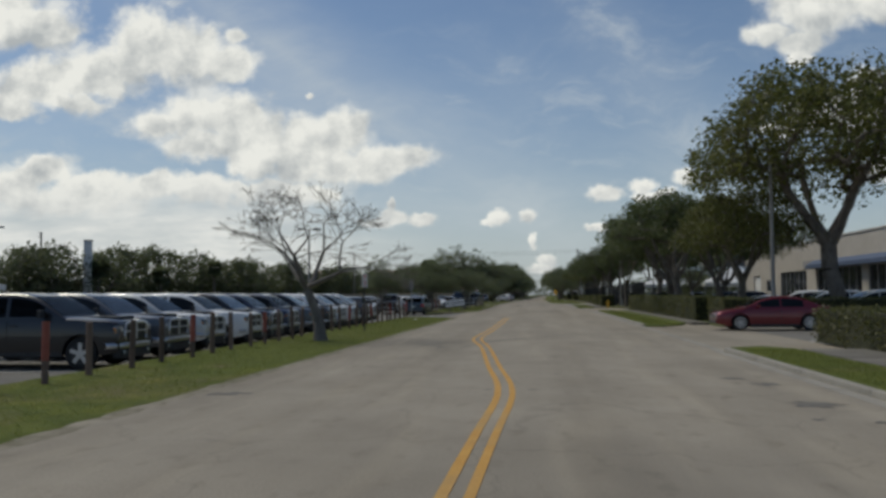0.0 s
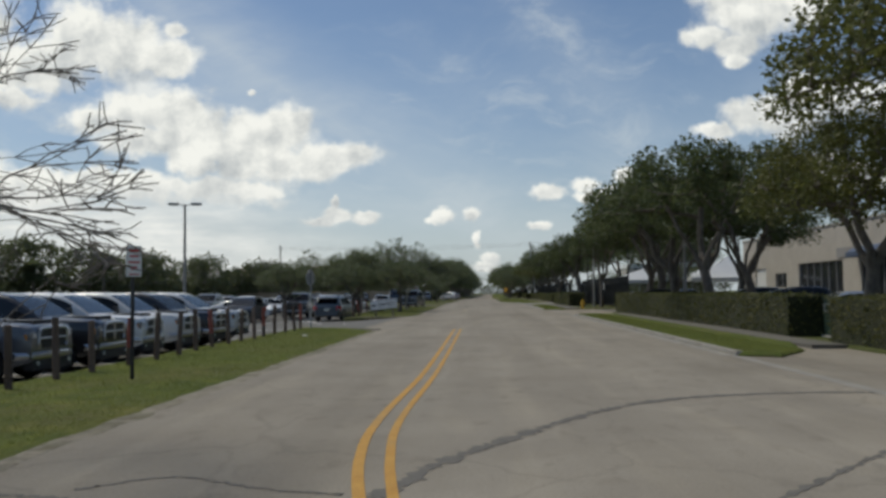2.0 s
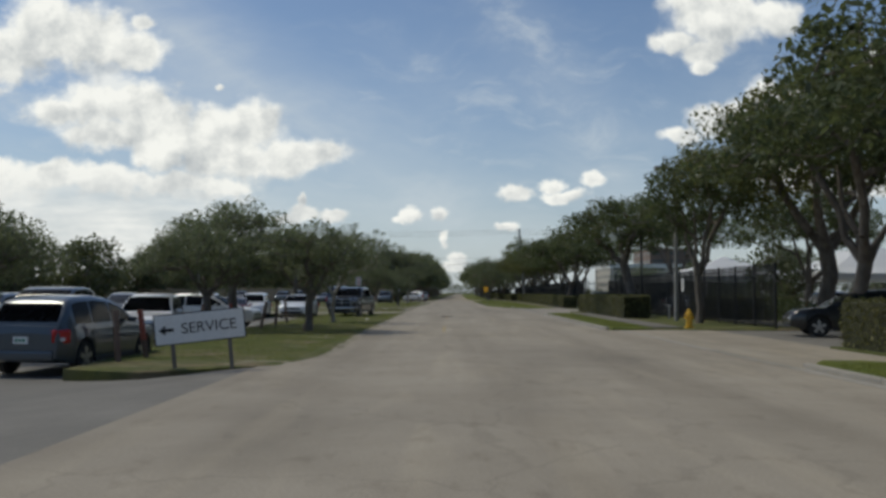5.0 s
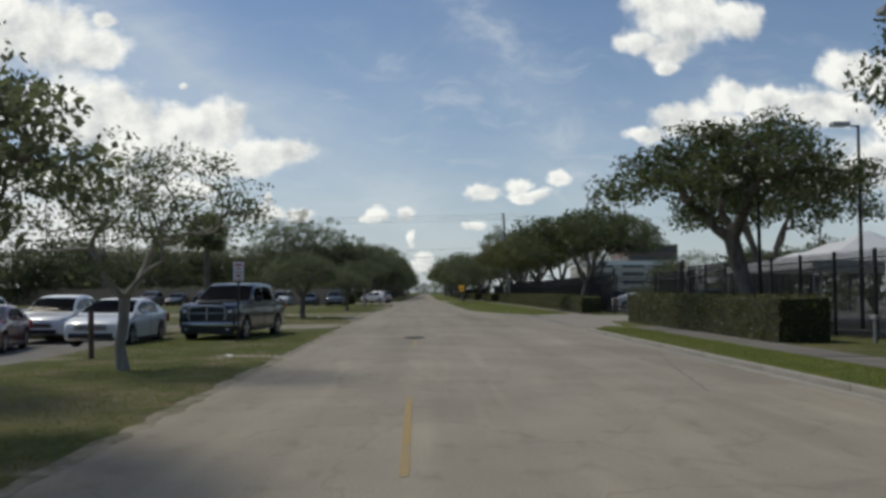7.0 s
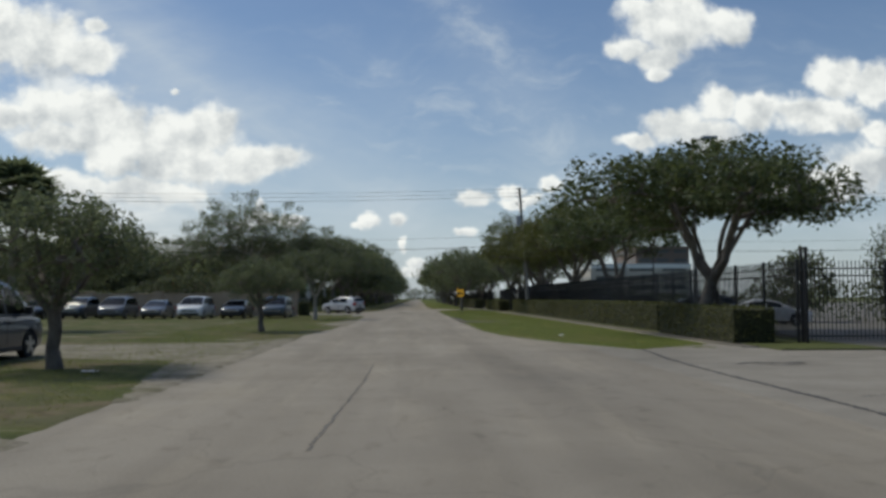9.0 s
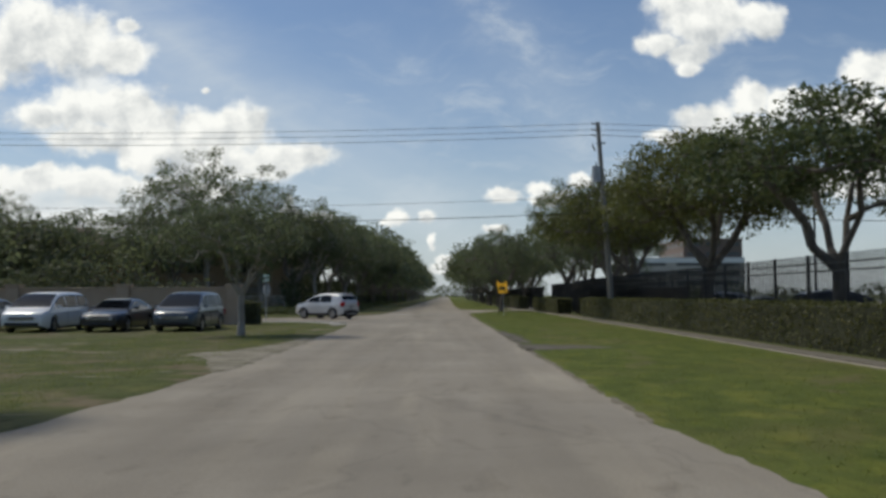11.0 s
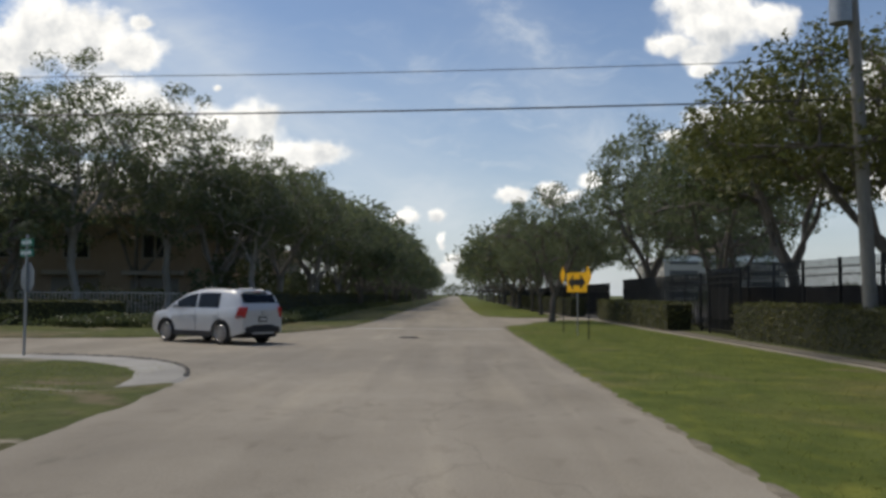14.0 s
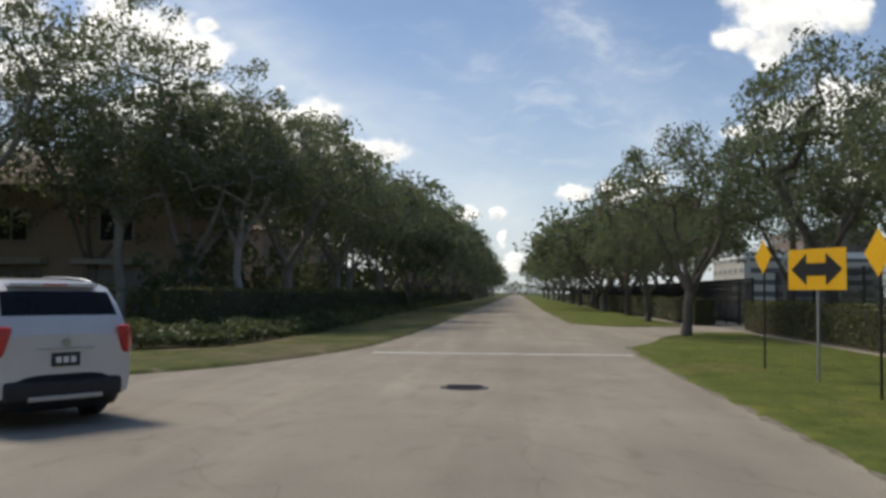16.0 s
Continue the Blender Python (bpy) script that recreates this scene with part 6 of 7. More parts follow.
    if kind != "pickup":
        gr = part("grille", bx(-W * 0.27, W * 0.27, L / 2 - 0.08, L / 2 + 0.016, zf - 0.22, zf - 0.06, bevel=0.03), BLKPL, t)
        bm = bmesh.new()
        for k in range(2):
            z = zf - 0.22 + 0.16 * (k + 0.6) / 2.2
            box(bm, -W * 0.25, W * 0.25, L / 2, L / 2 + 0.028, z - 0.012, z + 0.012)
        part("grille_bar", bm, CHROME, gr)
    pl = part("number_plate", bx(-0.16, 0.16, -L / 2 - 0.022, -L / 2 + 0.02, zc + 0.44, zc + 0.59), BLKPL if rails else SIGNW, t)
    bm = bmesh.new()
    for k in range(3):
        box(bm, -0.12 + k * 0.085, -0.06 + k * 0.085, -L / 2 - 0.026, -L / 2 - 0.02, zc + 0.48, zc + 0.55)
    part("plate_bar", bm, SIGNW if rails else SIGNG, pl)
    if kind == "pickup":
        part("bed_cover", bx(-W * 0.42, W * 0.42, -L / 2 + 0.1, y3 - 0.12, 1.36, 1.4, bevel=0.01), BLKPL, t)
        part("tow_mark", bx(-0.22, 0.22, -L / 2 - 0.012, -L / 2 + 0.02, 0.98, 1.1), CHROME, t)
    if rails:
        for sx in (-1, 1):
            bm = bmesh.new()
            pts = []
            for k in range(7):
                y = 0.1 - 1.6 * k / 6
                sec = section(y)
                pts.append(Vector((sx * sec[4][0], y, sec[4][1] + (0.018 if 0 < k < 6 else 0.0))))
            for p, q in zip(pts, pts[1:]):
                cyl(bm, p, q, 0.014, 0.014, 6)
            part("roof_rail", bm, RIM, t)
        bm = bmesh.new()
        zt = section(-1.66)[-1][1]
        box(bm, -0.52, 0.52, -1.84, -1.6, zt - 0.045, zt + 0.0, 0.018)
        part("roof_spoiler", bm, pnt, t)
        part("wiper", rod((-0.04, -2.01, 1.13), (0.3, -1.95, 1.19), 0.009, n=6), BLKPL, t)
        clad = bmesh.new()
        ring = []
        for k in range(-8, 9):
            f = k / 8
            x = f * W * 0.494
            y = -L / 2 - 0.04 + 0.5 * abs(f) ** 5
            ring.append([clad.verts.new((x, y + o, z)) for o, z in ((0.06, zc - 0.04), (0.0, zc + 0.04), (0.0, zc + 0.30), (0.05, zc + 0.37))])
        for p, q in zip(ring, ring[1:]):
            for i in range(3):
                clad.faces.new((p[i], q[i], q[i + 1], p[i + 1]))
        bmesh.ops.solidify(clad, geom=clad.faces[:], thickness=0.02)
        bmesh.ops.recalc_face_normals(clad, faces=clad.faces)
        part("rear_cladding", clad, BLKPL, t, smooth=45)
        part("bumper_insert", bx(-W * 0.24, W * 0.24, -L / 2 - 0.06, -L / 2 + 0.02, zc + 0.07, zc + 0.13, bevel=0.018), RIM, t)
        part("trim_bar", bx(-0.34, 0.34, -L / 2 - 0.012, -L / 2 + 0.02, zc + 0.625, zc + 0.645, bevel=0.006), CHROME, t)
        part("badge", rod((0, -L / 2 - 0.02, zc + 0.7), (0, -L / 2 + 0.02, zc + 0.7), 0.05, 0.05, 12), CHROME, t)
        part("high_brake_light", bx(-0.14, 0.14, -1.85, -1.8, zt - 0.03, zt - 0.012), TAILL, t)
    return t


def facing(x, y, heading):
    """heading: degrees from +y towards +x; cars of the left-hand lot stand on its lower level."""
    return at(x, y, -heading, z=-0.05 if -9.6 < x < -4.5 and 88 < y < 101 else lot_z(x) if x < -4.5 and y < 100.5 else 0.0)


# the silver car that turns into the side street
car("compact_suv", "silver", "silver compact SUV turning into the side street", facing(-5.9, 177.0, -55), rails=True)
# the red saloon waiting in the drive
car("sedan", "red", "glossy dark red saloon waiting in the drive", facing(10.2, 23.25, -90), lit=True)

# the row of pickups nose to the verge
row_cols = ["black", "grey", "pearl", "white", "black", "navy", "grey", "black", "white", "pearl", "black", "silver"]
names = {"black": "black", "white": "white", "slate": "dark slate", "grey": "dark grey", "navy": "navy blue", "silver": "silver", "maroon": "maroon", "pearl": "pearl white", "red": "red", "brown": "brown"}
made = {}


def parked(kind, colour, m, what, group):
    key = (kind, colour)
    if key in made:
        ob = copy_thing(made[key], m)
    else:
        ob = made[key] = car(kind, colour, "%s %s" % (names[colour], what), m)
    tagged(ob, "%s %s" % (names[colour], what), "", group)
    return ob


rng = random.Random(9)
for i, c in enumerate(row_cols):
    parked("pickup", c, facing(-10.5 + rng.uniform(-0.15, 0.15), 8.2 + 2.75 * i, 90 + rng.uniform(-2, 2)), "pickup truck parked nose to the verge", "row of pickup trucks")
# beyond the entry: loose cars, then rows in the car park
for kind, c, x, y, h in (
        ("suv", "pearl", -16.6, 57.4, 150), ("suv", "black", -13.8, 60.2, 178), ("sedan", "white", -15.6, 66.0, 95), ("suv", "slate", -8.6, 61.8, 5), ("suv", "white", -10.4, 71.5, 170), ("pickup", "black", -12.4, 69, 175),
        ("suv", "pearl", -11.6, 83.2, 95), ("sedan", "maroon", -12.9, 92.6, 168), ("sedan", "white", -9.3, 92.9, 181), ("pickup", "black", -6.6, 95.8, 187), ("sedan", "grey", -15.6, 91.8, 165), ("suv", "grey", -18.4, 90.5, 165)):
    parked(kind, c, facing(x, y, h), {"suv": "SUV", "sedan": "saloon", "pickup": "pickup truck"}[kind] + " parked on the car park", "cars on the car park")
cols = ["white", "silver", "grey", "black", "white", "slate", "maroon", "white", "pearl", "grey", "silver"]
for row, (yc, x0, n, h) in enumerate(((52.0, -21, 7, 175), (66.0, -20, 8, 5), (76.5, -15.5, 10, 178), (88.0, -20, 9, 2), (97.5, -13, 11, 176), (40.0, -22, 6, 92), (24, -22, 1, 92))):
    for i in range(n):
        kind = rng.choice(["suv", "sedan", "suv", "pickup", "sedan"])
        if row < 5:
            m = facing(x0 - 2.8 * i + rng.uniform(-.1, .1), yc + rng.uniform(-.3, .3), h)
        else:
            m = facing(x0, yc - 2.9 * i, h)
        parked(kind, rng.choice(cols), m, {"suv": "SUV", "sedan": "saloon", "pickup": "pickup truck"}[kind] + " parked in a row on the car park", "cars on the car park")
# dark van on the grass and the row by the tan wall
car("van", "navy", "dark blue passenger van parked on the grass", facing(-9.95, 117.2, 3))
for i, (kind, c) in enumerate((("minivan", "slate"), ("sedan", "black"), ("minivan", "white"), ("sedan", "grey"), ("minivan", "grey"), ("suv", "slate"), ("sedan", "black"), ("suv", "grey"))):
    parked(kind, c, facing(-9.3 - 2.75 * i + rng.uniform(-.1, .1), 159.9 + rng.uniform(-.3, .3), 180 + rng.uniform(-3, 3)), {"suv": "SUV", "sedan": "saloon", "minivan": "minivan"}[kind] + " parked before the tan wall", "cars by the wall")
# right-hand lots
for kind, c, x, y, h in (("suv", "white", 16.8, 31.5, -92), ("suv", "white", 15.9, 35.0, -90), ("suv", "white", 15.7, 39.4, -90), ("sedan", "white", 15.2, 44.5, -90), ("suv", "black", 15.0, 50.5, -90), ("sedan", "white", 15.3, 53.6, -90), ("suv", "grey", 15, 56.6, -90),
                         ("suv", "black", 12.6, 72.4, -78), ("sedan", "grey", 15.6, 68.8, -85), ("suv", "slate", 19, 88, 180), ("sedan", "white", 22, 89, 180),
                         ("sedan", "silver", 20, 121, 90), ("suv", "black", 20, 127, 90), ("sedan", "white", 17.5, 140, 90), ("suv", "grey", 17.5, 146, 90), ("sedan", "maroon", 18, 152, 90), ("suv", "black", 16.5, 158, 90), ("sedan", "grey", 16.5, 166, 90), ("suv", "silver", 17, 172, 90), ("sedan", "white", 15.8, 190.5, 90), ("suv", "black", 16, 196, 90), ("sedan", "silver", 17, 184, 90)):
    parked(kind, c, facing(x, y, h), {"suv": "SUV", "sedan": "saloon"}[kind] + " parked behind the hedge", "cars behind the hedge")


# ---- posts, signs, poles ----
rng = random.Random(14)


def bollard(x, y, h, lean, red, z=0.05):
    t = thing("bollard", "short weathered timber bollard%s" % (" with a faded red face" if red else ""), "bollard", Matrix.Translation((x, y, z)) @ Euler((radians(lean[0]), radians(lean[1]), rng.uniform(0, 3))).to_matrix().to_4x4(), "timber bollards")
    bm = bmesh.new(); cyl(bm, (0, 0, -0.1), (0, 0, h), 0.06, 0.056, 10)
    part("post", bm, WOODP, t, smooth=50)
    bm = bmesh.new(); cyl(bm, (0, 0, h * 0.35), (0, 0, h * 0.995), 0.062, 0.058, 10)
    if red:
        part("painted_band", bm, REDP, t, smooth=50)
    else:
        bm.free()


y, i = 0.6, 0
while y < 43.5:
    bollard(-6.45 - 0.008 * y + rng.uniform(-0.06, 0.06), y, rng.uniform(0.88, 1.02), (rng.uniform(-4, 4), rng.uniform(-4, 4)), i % 4 == 1)
    y += rng.uniform(1.35, 1.6); i += 1
for x, y, l in ((-8.1, 72.8, 14), (-7.9, 76.4, 12), (-7.9, 79.2, 3), (-8.0, 82.2, 6), (-7.7, 86.4, 2), (-7.9, 68.4, 8), (-7.3, 60.6, 5), (-7.1, 61.6, -8)):
    bollard(x, y, 0.98, (0, l), rng.random() < 0.3)


def parking_sign(x, y, turn, z=0.05):
    t = thing("parking_sign", "small white parking sign on a thin steel post", "sign", at(x, y, turn, z=z))
    part("post", bx(-0.025, 0.025, -0.02, 0.02, -0.1, 2.2), STEEL, t)
    p = part("panel", bx(-0.15, 0.15, -0.032, -0.024, 1.68, 2.2, bevel=0.004), SIGNW, t)
    bm = bmesh.new()
    for k, (w, h) in enumerate(((0.1, 0.05), (0.08, 0.03), (0.11, 0.03), (0.06, 0.06), (0.1, 0.02))):
        box(bm, -w, w, -0.036, -0.031, 2.12 - k * 0.1 - h / 2, 2.12 - k * 0.1 + h / 2)
    part("lettering_bar", bm, SIGNR, p)


parking_sign(-5.36, 22.5, 58)
parking_sign(-5.9, 92.6, -5)


def stop_sign(x, y, turn, h, name_blades=False, z=0.05):
    t = thing("stop_sign", "stop sign with its bare grey back shown" + (" below green name blades" if name_blades else ""), "sign", at(x, y, turn, z=z))
    part("post", bx(-0.028, 0.028, -0.02, 0.02, -0.1, h + (0.55 if name_blades else 0.0)), GALV, t)
    bm = bmesh.new(); cyl(bm, (0, -0.03, h - 0.36), (0, -0.026, h - 0.36), 0.345, n=8)
    bmesh.ops.rotate(bm, verts=bm.verts, cent=(0, 0, h - 0.36), matrix=Matrix.Rotation(radians(22.5), 3, "Y"))
    part("back_plate", bm, GALV, t)
    bm = bmesh.new(); cyl(bm, (0, -0.034, h - 0.36), (0, -0.031, h - 0.36), 0.33, n=8)
    bmesh.ops.rotate(bm, verts=bm.verts, cent=(0, 0, h - 0.36), matrix=Matrix.Rotation(radians(22.5), 3, "Y"))
    part("red_face", bm, SIGNR, t)
    if name_blades:
        for k, (zz, rz) in enumerate(((h + 0.16, 180), (h + 0.38, 178))):
            M = Matrix.Rotation(radians(rz), 4, "Z")
            b = part("name_blade", bx(-0.3, 0.3, -0.012, 0.012, zz - 0.08, zz + 0.08, bevel=0.004, m=M), SIGNG, t, "green street name blade")
            bm = bmesh.new()
            for j in range(4):
                box(bm, -0.25 + j * 0.13, -0.25 + j * 0.13 + 0.085, -0.018, -0.011, zz - 0.035, zz + 0.04, m=M)
                box(bm, -0.25 + j * 0.13, -0.25 + j * 0.13 + 0.085, 0.011, 0.018, zz - 0.035, zz + 0.04, m=M)
            part("lettering_bar", bm, SIGNW, b)


stop_sign(-6.72, 44.6, 246, 2.4)
stop_sign(-8.36, 170.9, 140, 2.0, True)


def text_mesh(body, size, material, name="lettering"):
    cu = bpy.data.curves.new(name, "FONT")
    cu.body, cu.size, cu.extrude, cu.align_x, cu.align_y = body, size, 0.004, "CENTER", "CENTER"
    ob = bpy.data.objects.new(name, cu)
    scene.collection.objects.link(ob)
    me = bpy.data.meshes.new_from_object(ob)
    bpy.data.objects.remove(ob)
    me.materials.append(material)
    return me


def service_sign(x, y, turn):
    t = thing("service_sign", "low white board reading SERVICE with an arrow", "sign", at(x, y, turn, z=0.05) @ Matrix.Rotation(radians(-6), 4, "Y"))
    for px in (-0.5, 0.5):
        part("leg", bx(px - 0.035, px + 0.035, -0.02, 0.05, -0.1, 0.95), WOOD, t)
    b = part("board", bx(-0.78, 0.78, -0.035, -0.02, 0.46, 0.98, bevel=0.005), SIGNW, t)
    part("border", bx(-0.80, 0.80, -0.03, -0.016, 0.44, 1.0), SIGNK, t)
    part("lettering", text_mesh("SERVICE", 0.27, SIGNK), None, b, m=pose(0.16, -0.04, 0.71, 90, 0, 0))
    bm = bmesh.new()
    bm.faces.new([bm.verts.new(p) for p in ((-0.72, -0.042, 0.71), (-0.6, -0.042, 0.62), (-0.6, -0.042, 0.68), (-0.46, -0.042, 0.68), (-0.46, -0.042, 0.74), (-0.6, -0.042, 0.74), (-0.6, -0.042, 0.80))])
    part("arrow", bm, SIGNK, b)


service_sign(-5.25, 59.3, 14)


def arrow_sign(x, y, turn):
    t = thing("warning_sign", "yellow rectangular sign with a black double arrow", "sign", at(x, y, turn, z=0.045))
    part("post", bx(-0.02, 0.02, -0.015, 0.015, -0.1, 1.55), GALV, t)
    b = part("panel", bx(-0.66, 0.66, -0.035, -0.026, 1.45, 2.12, bevel=0.003), SIGNY, t)
    bm = bmesh.new()
    pts = [(-0.58, 0), (-0.22, 0.26), (-0.22, 0.1), (0.22, 0.1), (0.22, 0.26), (0.58, 0), (0.22, -0.26), (0.22, -0.1), (-0.22, -0.1), (-0.22, -0.26)]
    bm.faces.new([bm.verts.new((px, -0.04, 1.785 + pz)) for px, pz in pts])
    part("double_arrow", bm, SIGNK, b)


def diamond_marker(x, y, turn, z0):
    t = thing("diamond_marker", "narrow yellow diamond marker on a thin steel post", "sign", at(x, y, turn, z=0.045))
    part("post", bx(-0.018, 0.018, -0.012, 0.012, -0.1, z0 + 0.1), STEEL, t)
    part("panel", bx(-0.23, 0.23, -0.028, -0.02, -0.23, 0.23, m=Matrix.Translation((0, 0, z0)) @ Matrix.Rotation(radians(45), 4, "Y")), SIGNY, t)


arrow_sign(5.06, 182.0, -68)
diamond_marker(4.9, 184.4, -80, 2.08)
diamond_marker(5.05, 179.6, -80, 1.95)


def lamp_post(x, y, h, heads, turn, material=POLE, r=0.11, label="tall parking-lot lamp post with flat shoebox heads"):
    t = thing("lamp_post", label, "street lamp", at(x, y, turn))
    part("pole", rod((0, 0, 0), (0, 0, h), r, r * 0.62, 12), material, t, smooth=50)
    for sx in heads:
        part("arm", rod((0, 0, h - 0.06), (sx * 0.7, 0, h + 0.02), 0.03, 0.03, 8), material, t, smooth=50)
        hd = part("head", bx(sx * 0.7 - 0.32, sx * 0.7 + 0.32, -0.2, 0.2, h - 0.05, h + 0.1, bevel=0.03), GALV, t)
        part("lens", bx(sx * 0.7 - 0.25, sx * 0.7 + 0.25, -0.15, 0.15, h - 0.065, h - 0.045), SIGNW, hd)


lamp_post(-18.2, 62.2, 7.15, (-1, 1), 10)
lamp_post(-46, 60, 7.6, (-1, 1), 20)
lamp_post(-60, 45, 7.6, (-1, 1), 0)
lamp_post(11.8, 28.9, 7.6, (1,), 0, label="concrete lamp post half hidden by a tree")
lamp_post(12.12, 58.9, 7.6, (1,), 0, label="concrete lamp post half hidden by a tree")
lamp_post(15.6, 99.7, 7.6, (-1,), 0, STEEL, 0.08)
lamp_post(11.3, 98.5, 7.4, (1,), 0, STEEL, 0.08)
lamp_post(12.2, 134.3, 8.2, (1,), 0)
lamp_post(10.4, 86.6, 7.6, (-1,), 0, label="concrete lamp post half hidden by a tree")
lamp_post(20.5, 170, 6.6, (-1, 1), 0, STEEL, 0.08)


def utility_pole(x, y, h, lean, full):
    t = thing("utility_pole", "weathered timber utility pole" + (" with a grey transformer" if full else ""), "utility pole", at(x, y))
    part("pole", rod((0, 0, -0.2), (lean[0], lean[1], h), 0.17, 0.11, 12), POLEW, t, smooth=50)
    top = Vector((lean[0], lean[1], h))
    for k, dz in enumerate((-0.12, -0.45, -0.75)):
        part("insulator", rod(top + Vector((-0.1, 0, dz)), top + Vector((-0.38, 0, dz + 0.05)), 0.05, 0.04, 8), GALV, t)
    if full:
        c = Vector((lean[0] * 0.7, lean[1] * 0.7, 0)) + Vector((-0.34, -0.1, 7.5))
        tr = part("transformer", rod(c, c + Vector((0, 0, 0.85)), 0.24, 0.24, 16), GALV, t, "grey steel transformer can", smooth=50)
        part("bushing", rod(c + Vector((0, 0, 0.85)), c + Vector((0, 0, 1.1)), 0.05, 0.03, 8), GALV, tr)
        part("cutout", rod(c + Vector((-0.05, 0, 1.7)), c + Vector((-0.2, 0, 2.05)), 0.045, 0.045, 8), GALV, t)
        part("bracket", bx(0.0, 0.5, -0.04, 0.04, 9.55, 9.63, m=Matrix.Translation((lean[0] - 0.1, lean[1], 0))), GALV, t)
    return top


utility_pole(10.3, 172.2, 10.75, (-0.85, -0.8), True)
utility_pole(-37.6, 171.4, 10.6, (0, 0), False)
utility_pole(48, 172.0, 10.8, (0, 0), False)
utility_pole(-63, 96, 10.0, (0, 0), False)


def wire(a, b, sag, r=0.014):
    a, b = Vector(a), Vector(b)
    bm = bmesh.new()
    n = 14
    side = (b - a).cross(Vector((0, 0, 1))).normalized()
    rings = []
    for i in range(n + 1):
        p = a.lerp(b, i / n) - Vector((0, 0, sag * 4 * (i / n) * (1 - i / n)))
        rings.append([bm.verts.new(p + (side * math.cos(w) + Vector((0, 0, 1)) * math.sin(w)) * r) for w in (0, 1.26, 2.51, 3.77, 5.03)])
    for p, q in zip(rings, rings[1:]):
        for i in range(5):
            bm.faces.new((p[i], p[(i + 1) % 5], q[(i + 1) % 5], q[i]))
    tagged(new("overhead_wire", mesh_of("overhead_wire", bm, SIGNK)), "thin black overhead wire between utility poles", "cable", "overhead wires")


for z, sag, r in ((10.66, 0.35, 0.012), (10.34, 0.35, 0.012), (10.05, 0.4, 0.014), (6.75, 0.5, 0.010), (5.85, 0.45, 0.02)):
    k = z / 10.75
    px, py = 10.3 - 0.85 * k - 0.15, 172.2 - 0.8 * k
    wire((-37.4, 171.4, z - 0.25), (px, py, z), sag, r)
    wire((px + 0.1, py, z), (48, 172, z - 0.1), sag, r)


def hydrant(x, y):
    t = thing("fire_hydrant", "yellow cast-iron fire hydrant on the grass", "hydrant", at(x, y, 20, z=0.1))
    bm = bmesh.new()
    for a, b, r0, r1 in ((0, 0.06, 0.17, 0.17), (0.06, 0.5, 0.11, 0.105), (0.5, 0.54, 0.15, 0.15), (0.54, 0.68, 0.125, 0.06), (0.68, 0.74, 0.03, 0.03)):
        cyl(bm, (0, 0, a), (0, 0, b), r0, r1, 14)
    part("barrel", bm, HYDY, t, smooth=40)
    for d in ((1, 0), (-1, 0), (0, -1)):
        part("nozzle", rod((0, 0, 0.4), (d[0] * 0.19, d[1] * 0.19, 0.4), 0.055, 0.055, 10), HYDY, t, smooth=40)


hydrant(8.2, 76.3)


# ---- fences ----
def steel_fence(y0, y1, x, h, singles, label, screen=None):
    t = thing("steel_fence", label, "fence", at(x, 0))
    post = mesh_of("post", bx(-0.04, 0.04, -0.04, 0.04, 0, h + 0.06, bevel=0.008), STEEL)
    n = max(1, round((y1 - y0) / 2.44))
    for i in range(n + 1):
        part("post", post, None, t, m=pose(0, y0 + (y1 - y0) * i / n, 0))
    for z in (0.22, h - 0.42, h - 0.2):
        part("rail", bx(-0.02, 0.02, y0, y1, z - 0.02, z + 0.02), STEEL, t)
    bm = bmesh.new(); box(bm, -0.011, 0.011, -0.011, 0.011, 0.1, h - 0.05)
    cyl(bm, (0, 0, h - 0.05), (0, 0, h + 0.06), 0.02, 0.003, 4)
    pk = mesh_of("picket", bm, STEEL)
    np_ = int((y1 - y0) / 0.125)
    rest = bmesh.new()
    for i in range(np_):
        y = y0 + (i + 0.5) * (y1 - y0) / np_
        if i < singles:
            part("picket", pk, None, t, m=pose(0, y, 0))
        else:
            box(rest, -0.011, 0.011, y - 0.011, y + 0.011, 0.1, h + 0.04)
    if np_ > singles:
        tagged(part("picket_run", rest, STEEL, t), "", "", "", "stuff")
    else:
        rest.free()
    if screen:
        for a, b, z in screen:
            part("privacy_screen", bx(0.03, 0.045, a, b, 0.58, z), SCREEN, t, "black woven privacy screen")
    return t


steel_fence(77.5, 108.5, 11.9, 2.55, 280, "tall black steel picket fence")
steel_fence(122.9, 188.6, 11.45, 2.45, 150, "long black steel picket fence with a dark screen", ((162, 186.5, 1.72),))
steel_fence(188.8, 205.0, 11.2, 2.3, 0, "black steel picket fence behind the hedge")
steel_fence(206, 330, 10.5, 2.1, 0, "far black fence with a dark screen", ((218, 330, 1.9),))


